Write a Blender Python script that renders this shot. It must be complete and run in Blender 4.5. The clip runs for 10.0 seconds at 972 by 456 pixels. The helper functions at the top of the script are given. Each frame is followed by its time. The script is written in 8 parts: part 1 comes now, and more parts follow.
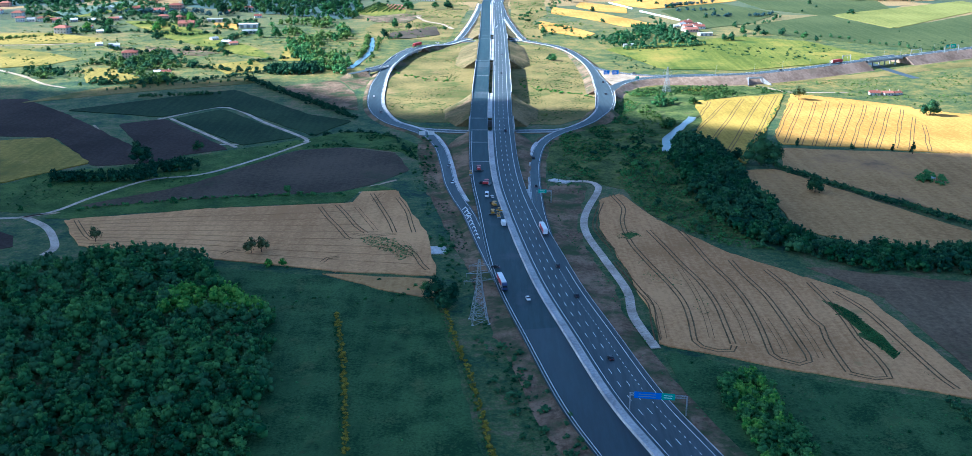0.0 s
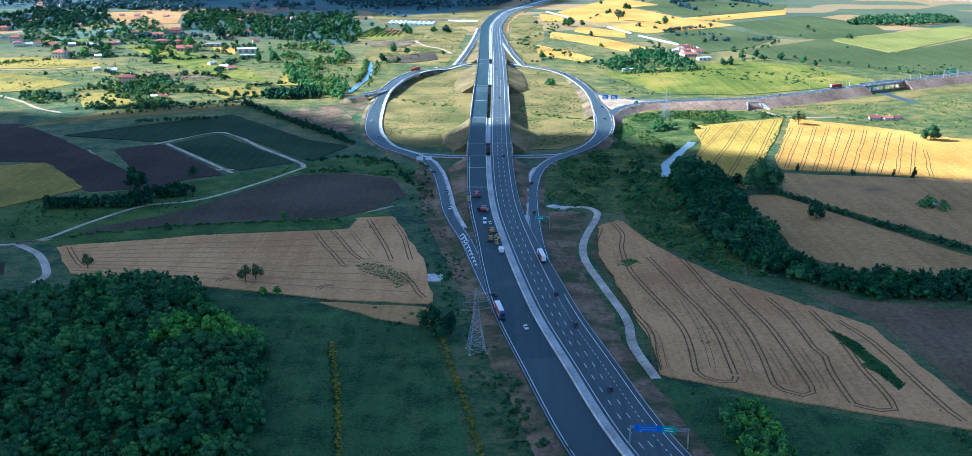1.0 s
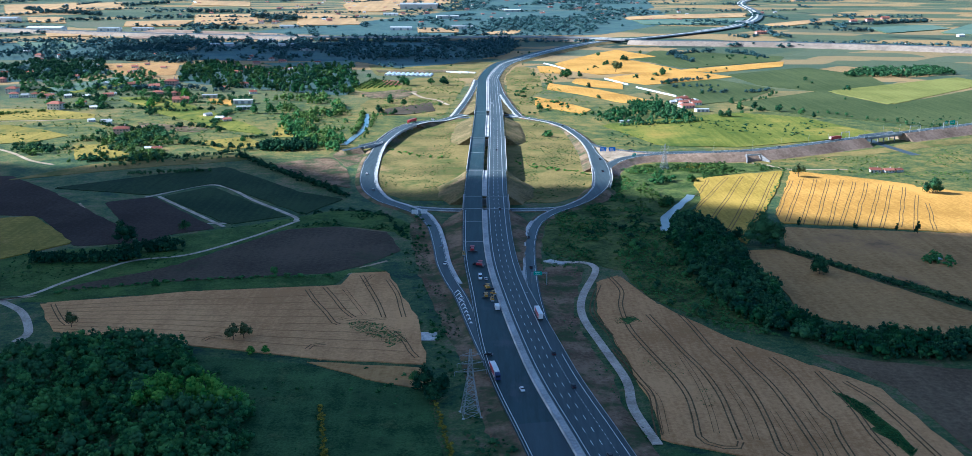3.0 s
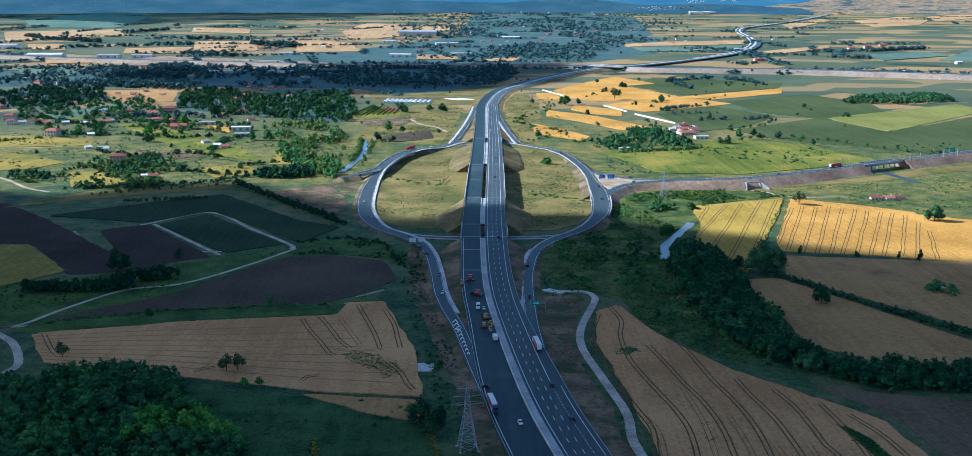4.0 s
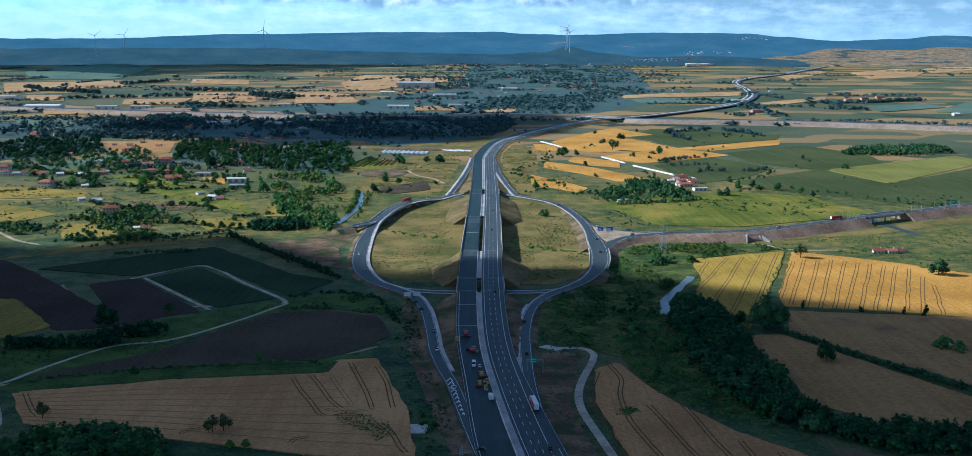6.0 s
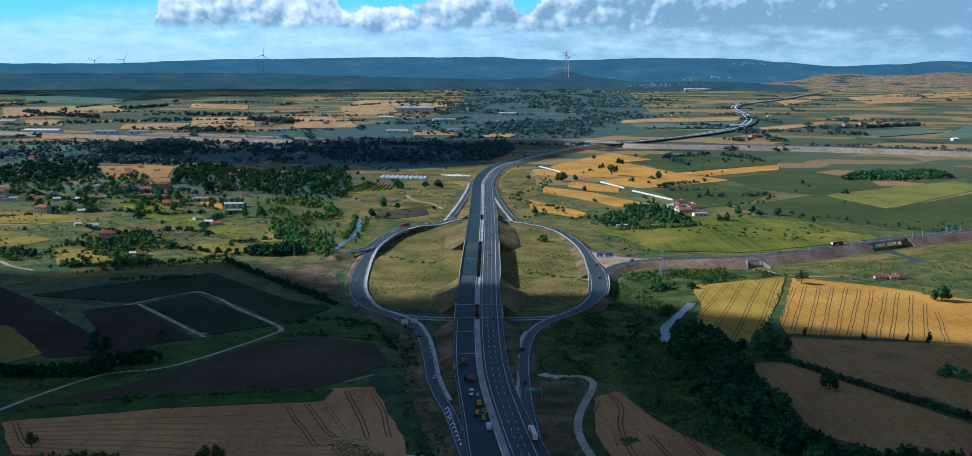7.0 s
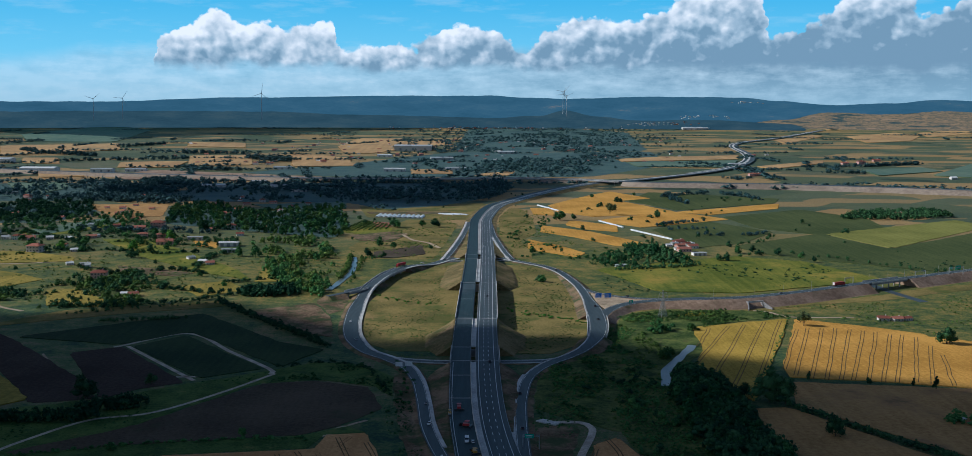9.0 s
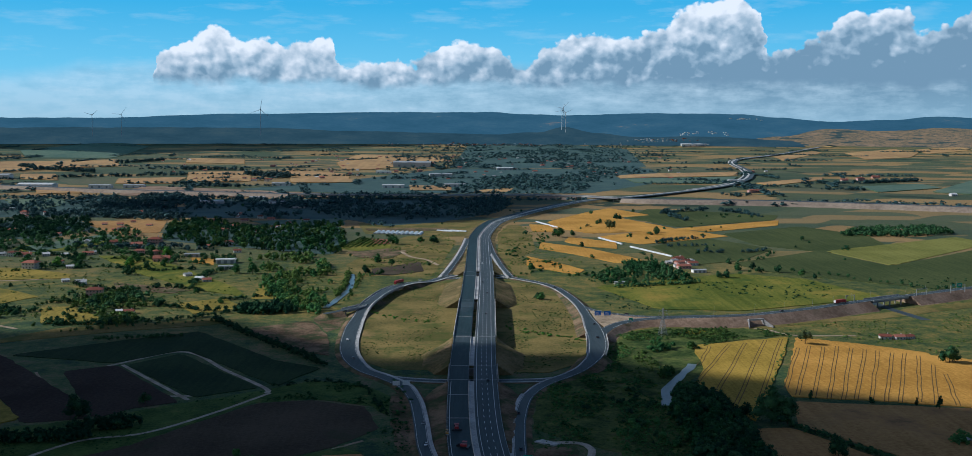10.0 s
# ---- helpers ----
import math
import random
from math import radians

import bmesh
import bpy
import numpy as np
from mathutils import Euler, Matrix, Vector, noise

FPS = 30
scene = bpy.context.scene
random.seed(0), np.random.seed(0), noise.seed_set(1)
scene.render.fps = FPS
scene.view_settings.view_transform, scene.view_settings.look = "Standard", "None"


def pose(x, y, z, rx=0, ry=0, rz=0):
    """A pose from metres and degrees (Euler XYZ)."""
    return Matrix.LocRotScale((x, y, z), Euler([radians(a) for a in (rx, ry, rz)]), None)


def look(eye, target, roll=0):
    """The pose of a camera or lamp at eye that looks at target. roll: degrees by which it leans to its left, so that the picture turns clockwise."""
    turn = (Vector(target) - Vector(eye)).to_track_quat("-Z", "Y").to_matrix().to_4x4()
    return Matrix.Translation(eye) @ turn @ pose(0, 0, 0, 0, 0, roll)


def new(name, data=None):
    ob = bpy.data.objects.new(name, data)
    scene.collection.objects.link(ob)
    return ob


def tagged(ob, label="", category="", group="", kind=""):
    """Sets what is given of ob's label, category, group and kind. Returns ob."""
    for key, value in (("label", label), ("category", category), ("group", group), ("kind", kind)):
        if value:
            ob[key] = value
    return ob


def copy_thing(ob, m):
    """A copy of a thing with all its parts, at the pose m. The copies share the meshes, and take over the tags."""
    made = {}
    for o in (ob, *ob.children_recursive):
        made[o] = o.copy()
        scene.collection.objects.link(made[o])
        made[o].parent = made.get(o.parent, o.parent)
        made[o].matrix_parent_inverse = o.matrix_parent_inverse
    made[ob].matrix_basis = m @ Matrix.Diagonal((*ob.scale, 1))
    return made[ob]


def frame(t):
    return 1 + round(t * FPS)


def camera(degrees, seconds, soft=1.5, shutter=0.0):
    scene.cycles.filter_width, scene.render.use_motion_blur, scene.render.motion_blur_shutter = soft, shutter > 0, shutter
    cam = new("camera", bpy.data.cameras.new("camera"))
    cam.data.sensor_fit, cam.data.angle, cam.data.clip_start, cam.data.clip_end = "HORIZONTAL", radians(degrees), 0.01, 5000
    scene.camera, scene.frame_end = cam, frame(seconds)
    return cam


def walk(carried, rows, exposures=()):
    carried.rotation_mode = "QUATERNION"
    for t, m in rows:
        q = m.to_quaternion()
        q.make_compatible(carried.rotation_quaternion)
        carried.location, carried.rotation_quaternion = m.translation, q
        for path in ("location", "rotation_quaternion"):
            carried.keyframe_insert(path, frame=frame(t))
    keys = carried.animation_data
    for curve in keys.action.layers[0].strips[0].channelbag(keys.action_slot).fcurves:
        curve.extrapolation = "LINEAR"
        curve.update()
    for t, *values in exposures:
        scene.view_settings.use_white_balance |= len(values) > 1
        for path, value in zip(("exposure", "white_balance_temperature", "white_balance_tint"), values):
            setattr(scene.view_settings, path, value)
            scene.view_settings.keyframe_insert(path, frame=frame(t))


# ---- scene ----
# camera and its glide
cam = camera(50.0, 10.0, soft=0.75)
ROWS = [
    (0, 0.00, 0.00, 190.00, -18.373, 0.001, 0.115),
    (0.5, 0.43, 3.72, 189.88, -17.715, -0.022, 0.120),
    (1, 0.86, 7.44, 189.77, -17.097, -0.044, 0.125),
    (1.5, 1.27, 11.15, 189.65, -16.440, -0.066, 0.131),
    (2, 1.69, 14.86, 189.54, -15.745, -0.088, 0.137),
    (2.5, 2.09, 18.57, 189.44, -15.075, -0.110, 0.145),
    (4, 3.27, 29.65, 189.15, -12.949, -0.173, 0.170),
    (4.5, 3.64, 33.32, 189.06, -12.247, -0.195, 0.180),
    (5, 4.02, 37.00, 188.99, -11.561, -0.216, 0.190),
    (5.5, 4.38, 40.66, 188.92, -10.881, -0.237, 0.201),
    (7, 5.44, 51.59, 188.77, -8.851, -0.301, 0.238),
    (7.5, 5.78, 55.21, 188.74, -8.244, -0.323, 0.252),
    (8, 6.11, 58.82, 188.73, -7.741, -0.345, 0.266),
    (8.5, 6.43, 62.42, 188.72, -7.250, -0.368, 0.281),
    (9, 6.75, 66.00, 188.73, -6.770, -0.391, 0.296),
    (9.5, 7.07, 69.57, 188.75, -6.276, -0.415, 0.312),
    (10, 7.37, 73.13, 188.79, -5.879, -0.439, 0.329),
]
EXPOSURES = [(0.0, 2.03, 4700, 10), (2.5, 1.60, 4800, 10), (4.5, 1.03, 4850, 10), (7.0, 0.33, 5150, 11), (10.0, -0.05, 5400, 11)]
walk(cam, [(t, pose(x, y, z, 90 + pitch, 0, yaw) @ pose(0, 0, 0, 0, 0, roll)) for t, x, y, z, pitch, yaw, roll in ROWS], EXPOSURES)

# daylight: sky and one sun, low on the west side
SUN_ELEV, SUN_AZ = 32.0, 275.0          # degrees; azimuth clockwise from +y
SUN_DIR = Vector((math.sin(radians(SUN_AZ)) * math.cos(radians(SUN_ELEV)),
                  math.cos(radians(SUN_AZ)) * math.cos(radians(SUN_ELEV)), math.sin(radians(SUN_ELEV))))
world = bpy.data.worlds.new("world")
scene.world = world
world.use_nodes = True
_wn = world.node_tree.nodes
_sky = _wn.new("ShaderNodeTexSky")
_sky.sky_type = "NISHITA"
_sky.sun_disc = False
_sky.sun_elevation = radians(SUN_ELEV)
_sky.sun_rotation = radians(SUN_AZ)
world.node_tree.links.new(_sky.outputs[0], _wn["Background"].inputs["Color"])
_wn["Background"].inputs["Strength"].default_value = 0.059
_sun = bpy.data.lights.new("sun", "SUN")
_sun.energy, _sun.angle, _sun.color = 4.2, radians(1.0), (1.0, 0.9, 0.74)
sun = new("sun", _sun)
sun.matrix_world = look(SUN_DIR * 1000, (0, 0, 0))


# ---- materials ----
def ramp(nt, fac, stops):
    r = nt.nodes.new("ShaderNodeValToRGB")
    while len(r.color_ramp.elements) < len(stops):
        r.color_ramp.elements.new(0.5)
    for el, (p, c) in zip(r.color_ramp.elements, stops):
        el.position, el.color = p, (*c, 1)
    nt.links.new(fac, r.inputs[0])
    return r.outputs[0]


def mathn(nt, op, a, b=0.0, c=0.0, clamp=False):
    m = nt.nodes.new("ShaderNodeMath")
    m.operation, m.use_clamp = op, clamp
    for k, v in enumerate((a, b, c)):
        if isinstance(v, (int, float)):
            m.inputs[k].default_value = v
        else:
            nt.links.new(v, m.inputs[k])
    return m.outputs[0]


def mixc(nt, fac, a, b, mode="MIX"):
    m = nt.nodes.new("ShaderNodeMixRGB")
    m.blend_type = mode
    for k, v in zip((0, 1, 2), (fac, a, b)):
        if isinstance(v, (int, float)):
            m.inputs[k].default_value = v
        elif isinstance(v, tuple):
            m.inputs[k].default_value = (*v, 1)
        else:
            nt.links.new(v, m.inputs[k])
    return m.outputs[0]


def noisen(nt, vec, scale, detail=4.0, rough=0.55):
    n = nt.nodes.new("ShaderNodeTexNoise")
    n.inputs["Scale"].default_value, n.inputs["Detail"].default_value, n.inputs["Roughness"].default_value = scale, detail, rough
    nt.links.new(vec, n.inputs["Vector"])
    return n.outputs[0]


def base(name):
    m = bpy.data.materials.new(name)
    m.use_nodes = True
    nt = m.node_tree
    return m, nt, nt.nodes["Principled BSDF"]


def where(nt, local=False):
    if local:
        return nt.nodes.new("ShaderNodeTexCoord").outputs["Object"]
    return nt.nodes.new("ShaderNodeNewGeometry").outputs["Position"]


def surface(name, dark, light, coarse, fine, rough=0.9, bump=0.0, metal=0.0, local=False, stretch=None, spec=0.06, island=0.0, lone=0.0, stain=None, streak=None, haze_sheen=0.0):
    """A surface of two tones, varied at a coarse and a fine scale (1/metres)."""
    m, nt, b = base(name)
    v = where(nt, local)
    if stretch:
        mp = nt.nodes.new("ShaderNodeMapping")
        mp.inputs["Scale"].default_value, mp.inputs["Rotation"].default_value = stretch[0], (0, 0, stretch[1])
        nt.links.new(v, mp.inputs["Vector"])
        v = mp.outputs[0]
    a, f = noisen(nt, v, coarse, 4), noisen(nt, v, fine, 5, 0.7)
    mixed = mathn(nt, "ADD", mathn(nt, "MULTIPLY", a, 0.5), mathn(nt, "MULTIPLY", f, 0.5))
    if island:
        g = nt.nodes.new("ShaderNodeNewGeometry").outputs["Random Per Island"]
        mixed = mathn(nt, "ADD", mixed, mathn(nt, "MULTIPLY", mathn(nt, "SUBTRACT", g, 0.5), island))
    if lone:
        g = nt.nodes.new("ShaderNodeObjectInfo").outputs["Random"]
        mixed = mathn(nt, "ADD", mixed, mathn(nt, "MULTIPLY", mathn(nt, "SUBTRACT", g, 0.5), lone))
    if streak:                              # (turn in degrees, lines a metre, weight): drilled rows, mown lines
        mp = nt.nodes.new("ShaderNodeMapping")
        mp.inputs["Rotation"].default_value, mp.inputs["Scale"].default_value = (0, 0, radians(streak[0])), (streak[1], streak[1] * 0.03, 0)
        nt.links.new(where(nt), mp.inputs["Vector"])
        mixed = mathn(nt, "ADD", mixed, mathn(nt, "MULTIPLY", mathn(nt, "SUBTRACT", noisen(nt, mp.outputs[0], 1.0, 3, 0.6), 0.5), streak[2]))
    col = ramp(nt, mixed, [(0.41, dark), (0.59, light)])
    for tone, scale, start in stain or ():  # patches of weeds, bare earth or wear
        patch = ramp(nt, mathn(nt, "ADD", mathn(nt, "MULTIPLY", noisen(nt, where(nt, local), scale, 6, 0.68), 0.8), mathn(nt, "MULTIPLY", f, 0.2)), [(start, (0, 0, 0)), (start + 0.10, (1, 1, 1))])
        col = mixc(nt, mathn(nt, "MULTIPLY", patch, 0.85), col, tone)
    nt.links.new(col, b.inputs["Base Color"])
    b.inputs["Roughness"].default_value, b.inputs["Metallic"].default_value = rough, metal
    b.inputs["Specular IOR Level"].default_value = spec
    # bluish sheen that far materials carry in place of air haze
    b.inputs["Sheen Weight"].default_value, b.inputs["Sheen Roughness"].default_value = haze_sheen, 0.5
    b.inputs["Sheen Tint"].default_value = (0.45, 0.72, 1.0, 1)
    if bump:
        bp = nt.nodes.new("ShaderNodeBump")
        bp.inputs["Strength"].default_value, bp.inputs["Distance"].default_value = 0.6, bump
        nt.links.new(f, bp.inputs["Height"])
        nt.links.new(bp.outputs[0], b.inputs["Normal"])
    return m


def paint(name, c, rough=0.4, metal=0.0):
    d = tuple(x * 0.82 for x in c)
    return surface(name, d, c, 0.4, 3.0, rough, 0, metal, local=True, spec=0.4)


M_ASPH_NEW = surface("asphalt_fresh", (0.009, 0.026, 0.030), (0.022, 0.046, 0.051), 0.02, 0.5, 0.62, stretch=((1, 0.12, 1), 0), spec=0.26, streak=(0, 0.35, 0.35), stain=(((0.050, 0.058, 0.066), 0.03, 0.56),))
M_ASPH_D = surface("asphalt_newest", (0.009, 0.021, 0.027), (0.019, 0.037, 0.044), 0.03, 0.5, 0.5, stretch=((1, 0.12, 1), 0), spec=0.34)
M_ASPH = surface("asphalt_worn", (0.032, 0.048, 0.054), (0.060, 0.080, 0.088), 0.03, 0.6, 0.6, stretch=((1, 0.1, 1), 0), spec=0.26, streak=(0, 0.3, 0.3))
M_CONC = surface("concrete_pale", (0.34, 0.34, 0.33), (0.62, 0.61, 0.58), 0.06, 0.7, 0.85, stain=(((0.16, 0.15, 0.13), 0.12, 0.58),))
M_CONC_D = surface("concrete_grey", (0.20, 0.20, 0.20), (0.36, 0.35, 0.34), 0.1, 1.0, 0.9)
M_LINE = surface("road_paint", (0.62, 0.62, 0.60), (0.8, 0.8, 0.78), 0.2, 2.0, 0.6)
M_GRAVEL = surface("gravel", (0.28, 0.245, 0.20), (0.54, 0.48, 0.40), 0.08, 0.8, 0.95, stain=(((0.16, 0.14, 0.09), 0.2, 0.6),))
M_DIRT = surface("dirt_track", (0.25, 0.19, 0.13), (0.46, 0.37, 0.26), 0.05, 0.5, 0.95, stain=(((0.10, 0.11, 0.04), 0.15, 0.56),))
M_SOIL = surface("bank_soil", (0.095, 0.064, 0.040), (0.26, 0.18, 0.115), 0.04, 0.45, 0.95, 0.4, stain=(((0.040, 0.070, 0.026), 0.05, 0.47), ((0.05, 0.04, 0.03), 0.22, 0.58)))
M_BANK = surface("bank_dry_grass", (0.085, 0.076, 0.030), (0.24, 0.175, 0.085), 0.03, 0.45, 0.95, 0.4, stain=(((0.33, 0.225, 0.125), 0.035, 0.59), ((0.060, 0.080, 0.024), 0.05, 0.53)))
M_WHEAT = surface("wheat_tan", (0.35, 0.184, 0.072), (0.55, 0.310, 0.132), 0.012, 0.5, 0.9, 0.15, streak=(18, 0.5, 0.22), stain=(((0.13, 0.14, 0.045), 0.016, 0.60),))
M_WHEAT2 = surface("wheat_tan_even", (0.40, 0.212, 0.085), (0.62, 0.350, 0.150), 0.012, 0.5, 0.9, 0.15, streak=(96, 0.12, 0.25), stain=(((0.20, 0.16, 0.06), 0.014, 0.62),))
M_GOLD = surface("wheat_golden", (0.37, 0.195, 0.036), (0.60, 0.330, 0.072), 0.014, 0.45, 0.9, 0.15, streak=(-25, 0.4, 0.22), stain=(((0.30, 0.22, 0.06), 0.012, 0.60),))
M_GOLDG = surface("wheat_green_gold", (0.27, 0.19, 0.03), (0.47, 0.315, 0.060), 0.012, 0.45, 0.9, 0.15, streak=(-25, 0.4, 0.3))
M_STRAW = surface("dry_yellow_meadow", (0.175, 0.150, 0.030), (0.33, 0.250, 0.055), 0.014, 0.3, 0.9, 0.2, streak=(-25, 0.3, 0.3), stain=(((0.085, 0.105, 0.028), 0.012, 0.56), ((0.36, 0.25, 0.09), 0.02, 0.62)))
M_STUB = surface("stubble_tan", (0.275, 0.155, 0.057), (0.45, 0.268, 0.102), 0.010, 0.35, 0.9, 0.15, streak=(60, 0.16, 0.25), stain=(((0.20, 0.115, 0.065), 0.010, 0.54), ((0.13, 0.13, 0.045), 0.02, 0.62)))
M_TRAM = surface("wheel_track", (0.095, 0.064, 0.028), (0.165, 0.115, 0.056), 0.1, 0.8, 0.95)
M_DRILL = surface("drill_line", (0.30, 0.162, 0.066), (0.45, 0.255, 0.110), 0.02, 0.3, 0.95)
M_PLOW = surface("ploughed_soil", (0.030, 0.023, 0.021), (0.064, 0.049, 0.042), 0.012, 0.4, 0.95, 0.3, streak=(40, 0.3, 0.12), stain=(((0.03, 0.045, 0.022), 0.012, 0.58),))
M_PLOW2 = surface("ploughed_brown", (0.050, 0.041, 0.030), (0.098, 0.078, 0.056), 0.014, 0.4, 0.95, 0.3, streak=(75, 0.3, 0.12), stain=(((0.035, 0.055, 0.025), 0.010, 0.57),))
M_FALLOW = surface("fallow_brown", (0.090, 0.066, 0.040), (0.18, 0.135, 0.080), 0.014, 0.4, 0.95, 0.3, streak=(75, 0.3, 0.2), stain=(((0.05, 0.085, 0.030), 0.012, 0.56),))
M_OLIVE = surface("foliage_olive", (0.030, 0.050, 0.022), (0.085, 0.110, 0.045), 0.05, 0.3, 0.85, island=0.4, lone=0.2)
# one crop in two tones: cloud shade in this colour, sun in green_crop_sunny
M_CROP = surface("green_crop_shaded", (0.011, 0.030, 0.015), (0.030, 0.058, 0.024), 0.010, 0.4, 0.9, 0.2, streak=(30, 0.3, 0.25), stain=(((0.075, 0.052, 0.038), 0.009, 0.60),))
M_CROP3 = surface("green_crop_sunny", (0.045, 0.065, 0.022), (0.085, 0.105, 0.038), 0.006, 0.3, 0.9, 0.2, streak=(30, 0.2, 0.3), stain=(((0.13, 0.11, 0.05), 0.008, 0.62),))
M_CROP2 = surface("green_crop_pale", (0.14, 0.15, 0.035), (0.23, 0.23, 0.06), 0.010, 0.3, 0.9, 0.2, streak=(50, 0.2, 0.3))
M_MEADOW = surface("meadow_grass", (0.016, 0.050, 0.018), (0.070, 0.132, 0.046), 0.06, 0.9, 0.9, 0.5, streak=(8, 0.25, 0.14), stain=(((0.095, 0.125, 0.045), 0.05, 0.56), ((0.008, 0.034, 0.014), 0.03, 0.55), ((0.11, 0.105, 0.045), 0.12, 0.62)))
M_SLOPE = surface("rough_slope", (0.026, 0.054, 0.015), (0.120, 0.150, 0.042), 0.05, 0.35, 0.9, 0.6, stain=(((0.160, 0.165, 0.045), 0.05, 0.55), ((0.125, 0.085, 0.052), 0.03, 0.58), ((0.014, 0.032, 0.013), 0.09, 0.53)))
M_VERGE = surface("verge_grass", (0.030, 0.070, 0.018), (0.092, 0.150, 0.040), 0.05, 0.5, 0.9, 0.5, stain=(((0.15, 0.155, 0.050), 0.06, 0.57), ((0.016, 0.048, 0.022), 0.08, 0.55)))
M_GRASSY = surface("meadow_bright", (0.085, 0.11, 0.016), (0.20, 0.20, 0.035), 0.012, 0.4, 0.9, 0.3, streak=(70, 0.15, 0.35), stain=(((0.32, 0.23, 0.05), 0.012, 0.54), ((0.045, 0.090, 0.018), 0.02, 0.53)))
M_DRY = surface("dry_grass", (0.108, 0.100, 0.032), (0.262, 0.200, 0.070), 0.02, 0.4, 0.9, 0.3, stain=(((0.070, 0.100, 0.024), 0.022, 0.51), ((0.31, 0.20, 0.095), 0.025, 0.58), ((0.050, 0.068, 0.018), 0.08, 0.60)))
M_YELLOW = surface("yellow_weed", (0.13, 0.13, 0.02), (0.34, 0.28, 0.04), 0.1, 0.8, 0.9, 0.2, island=0.4)
M_WATER = surface("stream_water", (0.08, 0.11, 0.115), (0.14, 0.17, 0.175), 0.05, 0.5, 0.28, 0.02, spec=0.5)
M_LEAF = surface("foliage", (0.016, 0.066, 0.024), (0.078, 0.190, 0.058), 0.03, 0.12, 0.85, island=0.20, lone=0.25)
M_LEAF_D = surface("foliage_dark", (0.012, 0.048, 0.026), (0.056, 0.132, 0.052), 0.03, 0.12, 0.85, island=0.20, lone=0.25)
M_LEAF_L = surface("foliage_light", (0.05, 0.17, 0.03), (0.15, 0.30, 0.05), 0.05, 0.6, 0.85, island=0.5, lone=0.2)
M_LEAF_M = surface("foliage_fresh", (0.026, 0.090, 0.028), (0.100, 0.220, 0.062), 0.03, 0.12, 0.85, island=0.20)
# lighter, yellower green with a sunlit tone kept in the colour
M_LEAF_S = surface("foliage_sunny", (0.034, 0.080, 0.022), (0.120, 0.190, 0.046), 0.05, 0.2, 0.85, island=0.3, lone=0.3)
# blue of the distance haze is put into this foliage's colour and sheen
M_LEAF_F = surface("foliage_far_hazed", (0.022, 0.056, 0.058), (0.052, 0.108, 0.100), 0.03, 0.3, 0.85, island=0.4, haze_sheen=0.15)
M_PALE = surface("pale_earth", (0.23, 0.185, 0.145), (0.38, 0.31, 0.24), 0.01, 0.12, 0.95, 0.4, stain=(((0.13, 0.12, 0.075), 0.02, 0.6),))
# the sheen of these three far materials paints haze onto them
M_UNDER = surface("wood_floor", (0.018, 0.040, 0.022), (0.050, 0.080, 0.040), 0.02, 0.2, 0.95, 0.4, stain=(((0.11, 0.12, 0.055), 0.012, 0.60),), haze_sheen=0.14)
M_FARTAN = surface("far_stubble", (0.32, 0.190, 0.072), (0.47, 0.288, 0.108), 0.006, 0.06, 0.95, streak=(70, 0.05, 0.3), stain=(((0.16, 0.14, 0.065), 0.008, 0.57),), haze_sheen=0.06)
M_FARGREEN = surface("far_pasture", (0.060, 0.105, 0.055), (0.115, 0.155, 0.080), 0.006, 0.06, 0.95, streak=(20, 0.05, 0.2), stain=(((0.04, 0.07, 0.04), 0.012, 0.60),), haze_sheen=0.10)
M_BARE = surface("bare_slope", (0.19, 0.130, 0.090), (0.37, 0.265, 0.19), 0.03, 0.3, 0.95, 0.4, stain=(((0.085, 0.088, 0.04), 0.04, 0.56), ((0.12, 0.08, 0.055), 0.10, 0.57)))
M_RED_EARTH = surface("red_earth", (0.22, 0.085, 0.06), (0.34, 0.15, 0.10), 0.03, 0.4, 0.95)
M_BARK = surface("bark", (0.06, 0.045, 0.03), (0.14, 0.11, 0.08), 0.5, 4.0, 0.95, local=True)
M_STEEL = surface("galvanised_steel", (0.30, 0.32, 0.33), (0.48, 0.50, 0.51), 0.3, 3.0, 0.45, metal=0.7, local=True)
M_WHITE = paint("white_paint", (0.8, 0.8, 0.79))
M_RED = paint("red_paint", (0.42, 0.03, 0.035))
M_ORANGE = paint("machine_yellow", (0.46, 0.24, 0.015))
M_BLACK = paint("black_paint", (0.025, 0.025, 0.03))
M_GREYP = paint("grey_paint", (0.28, 0.29, 0.31), 0.35, 0.3)
M_NAVY = paint("navy_paint", (0.03, 0.05, 0.14))
M_TOWER = paint("tower_pale", (0.50, 0.56, 0.60))
M_TYRE = paint("tyre_rubber", (0.03, 0.03, 0.03), 0.9)
M_GLASS = paint("vehicle_glass", (0.02, 0.025, 0.03), 0.08)
M_BLUE = paint("sign_blue", (0.01, 0.16, 0.62), 0.5)
M_GREEN = paint("sign_green", (0.0, 0.36, 0.26), 0.5)
M_WALLW = surface("render_white", (0.55, 0.53, 0.49), (0.76, 0.74, 0.70), 0.3, 2.0, 0.9, local=True, lone=0.5)
M_WALLP = surface("render_pink", (0.45, 0.27, 0.24), (0.58, 0.38, 0.34), 0.3, 2.0, 0.9, local=True, lone=0.3)
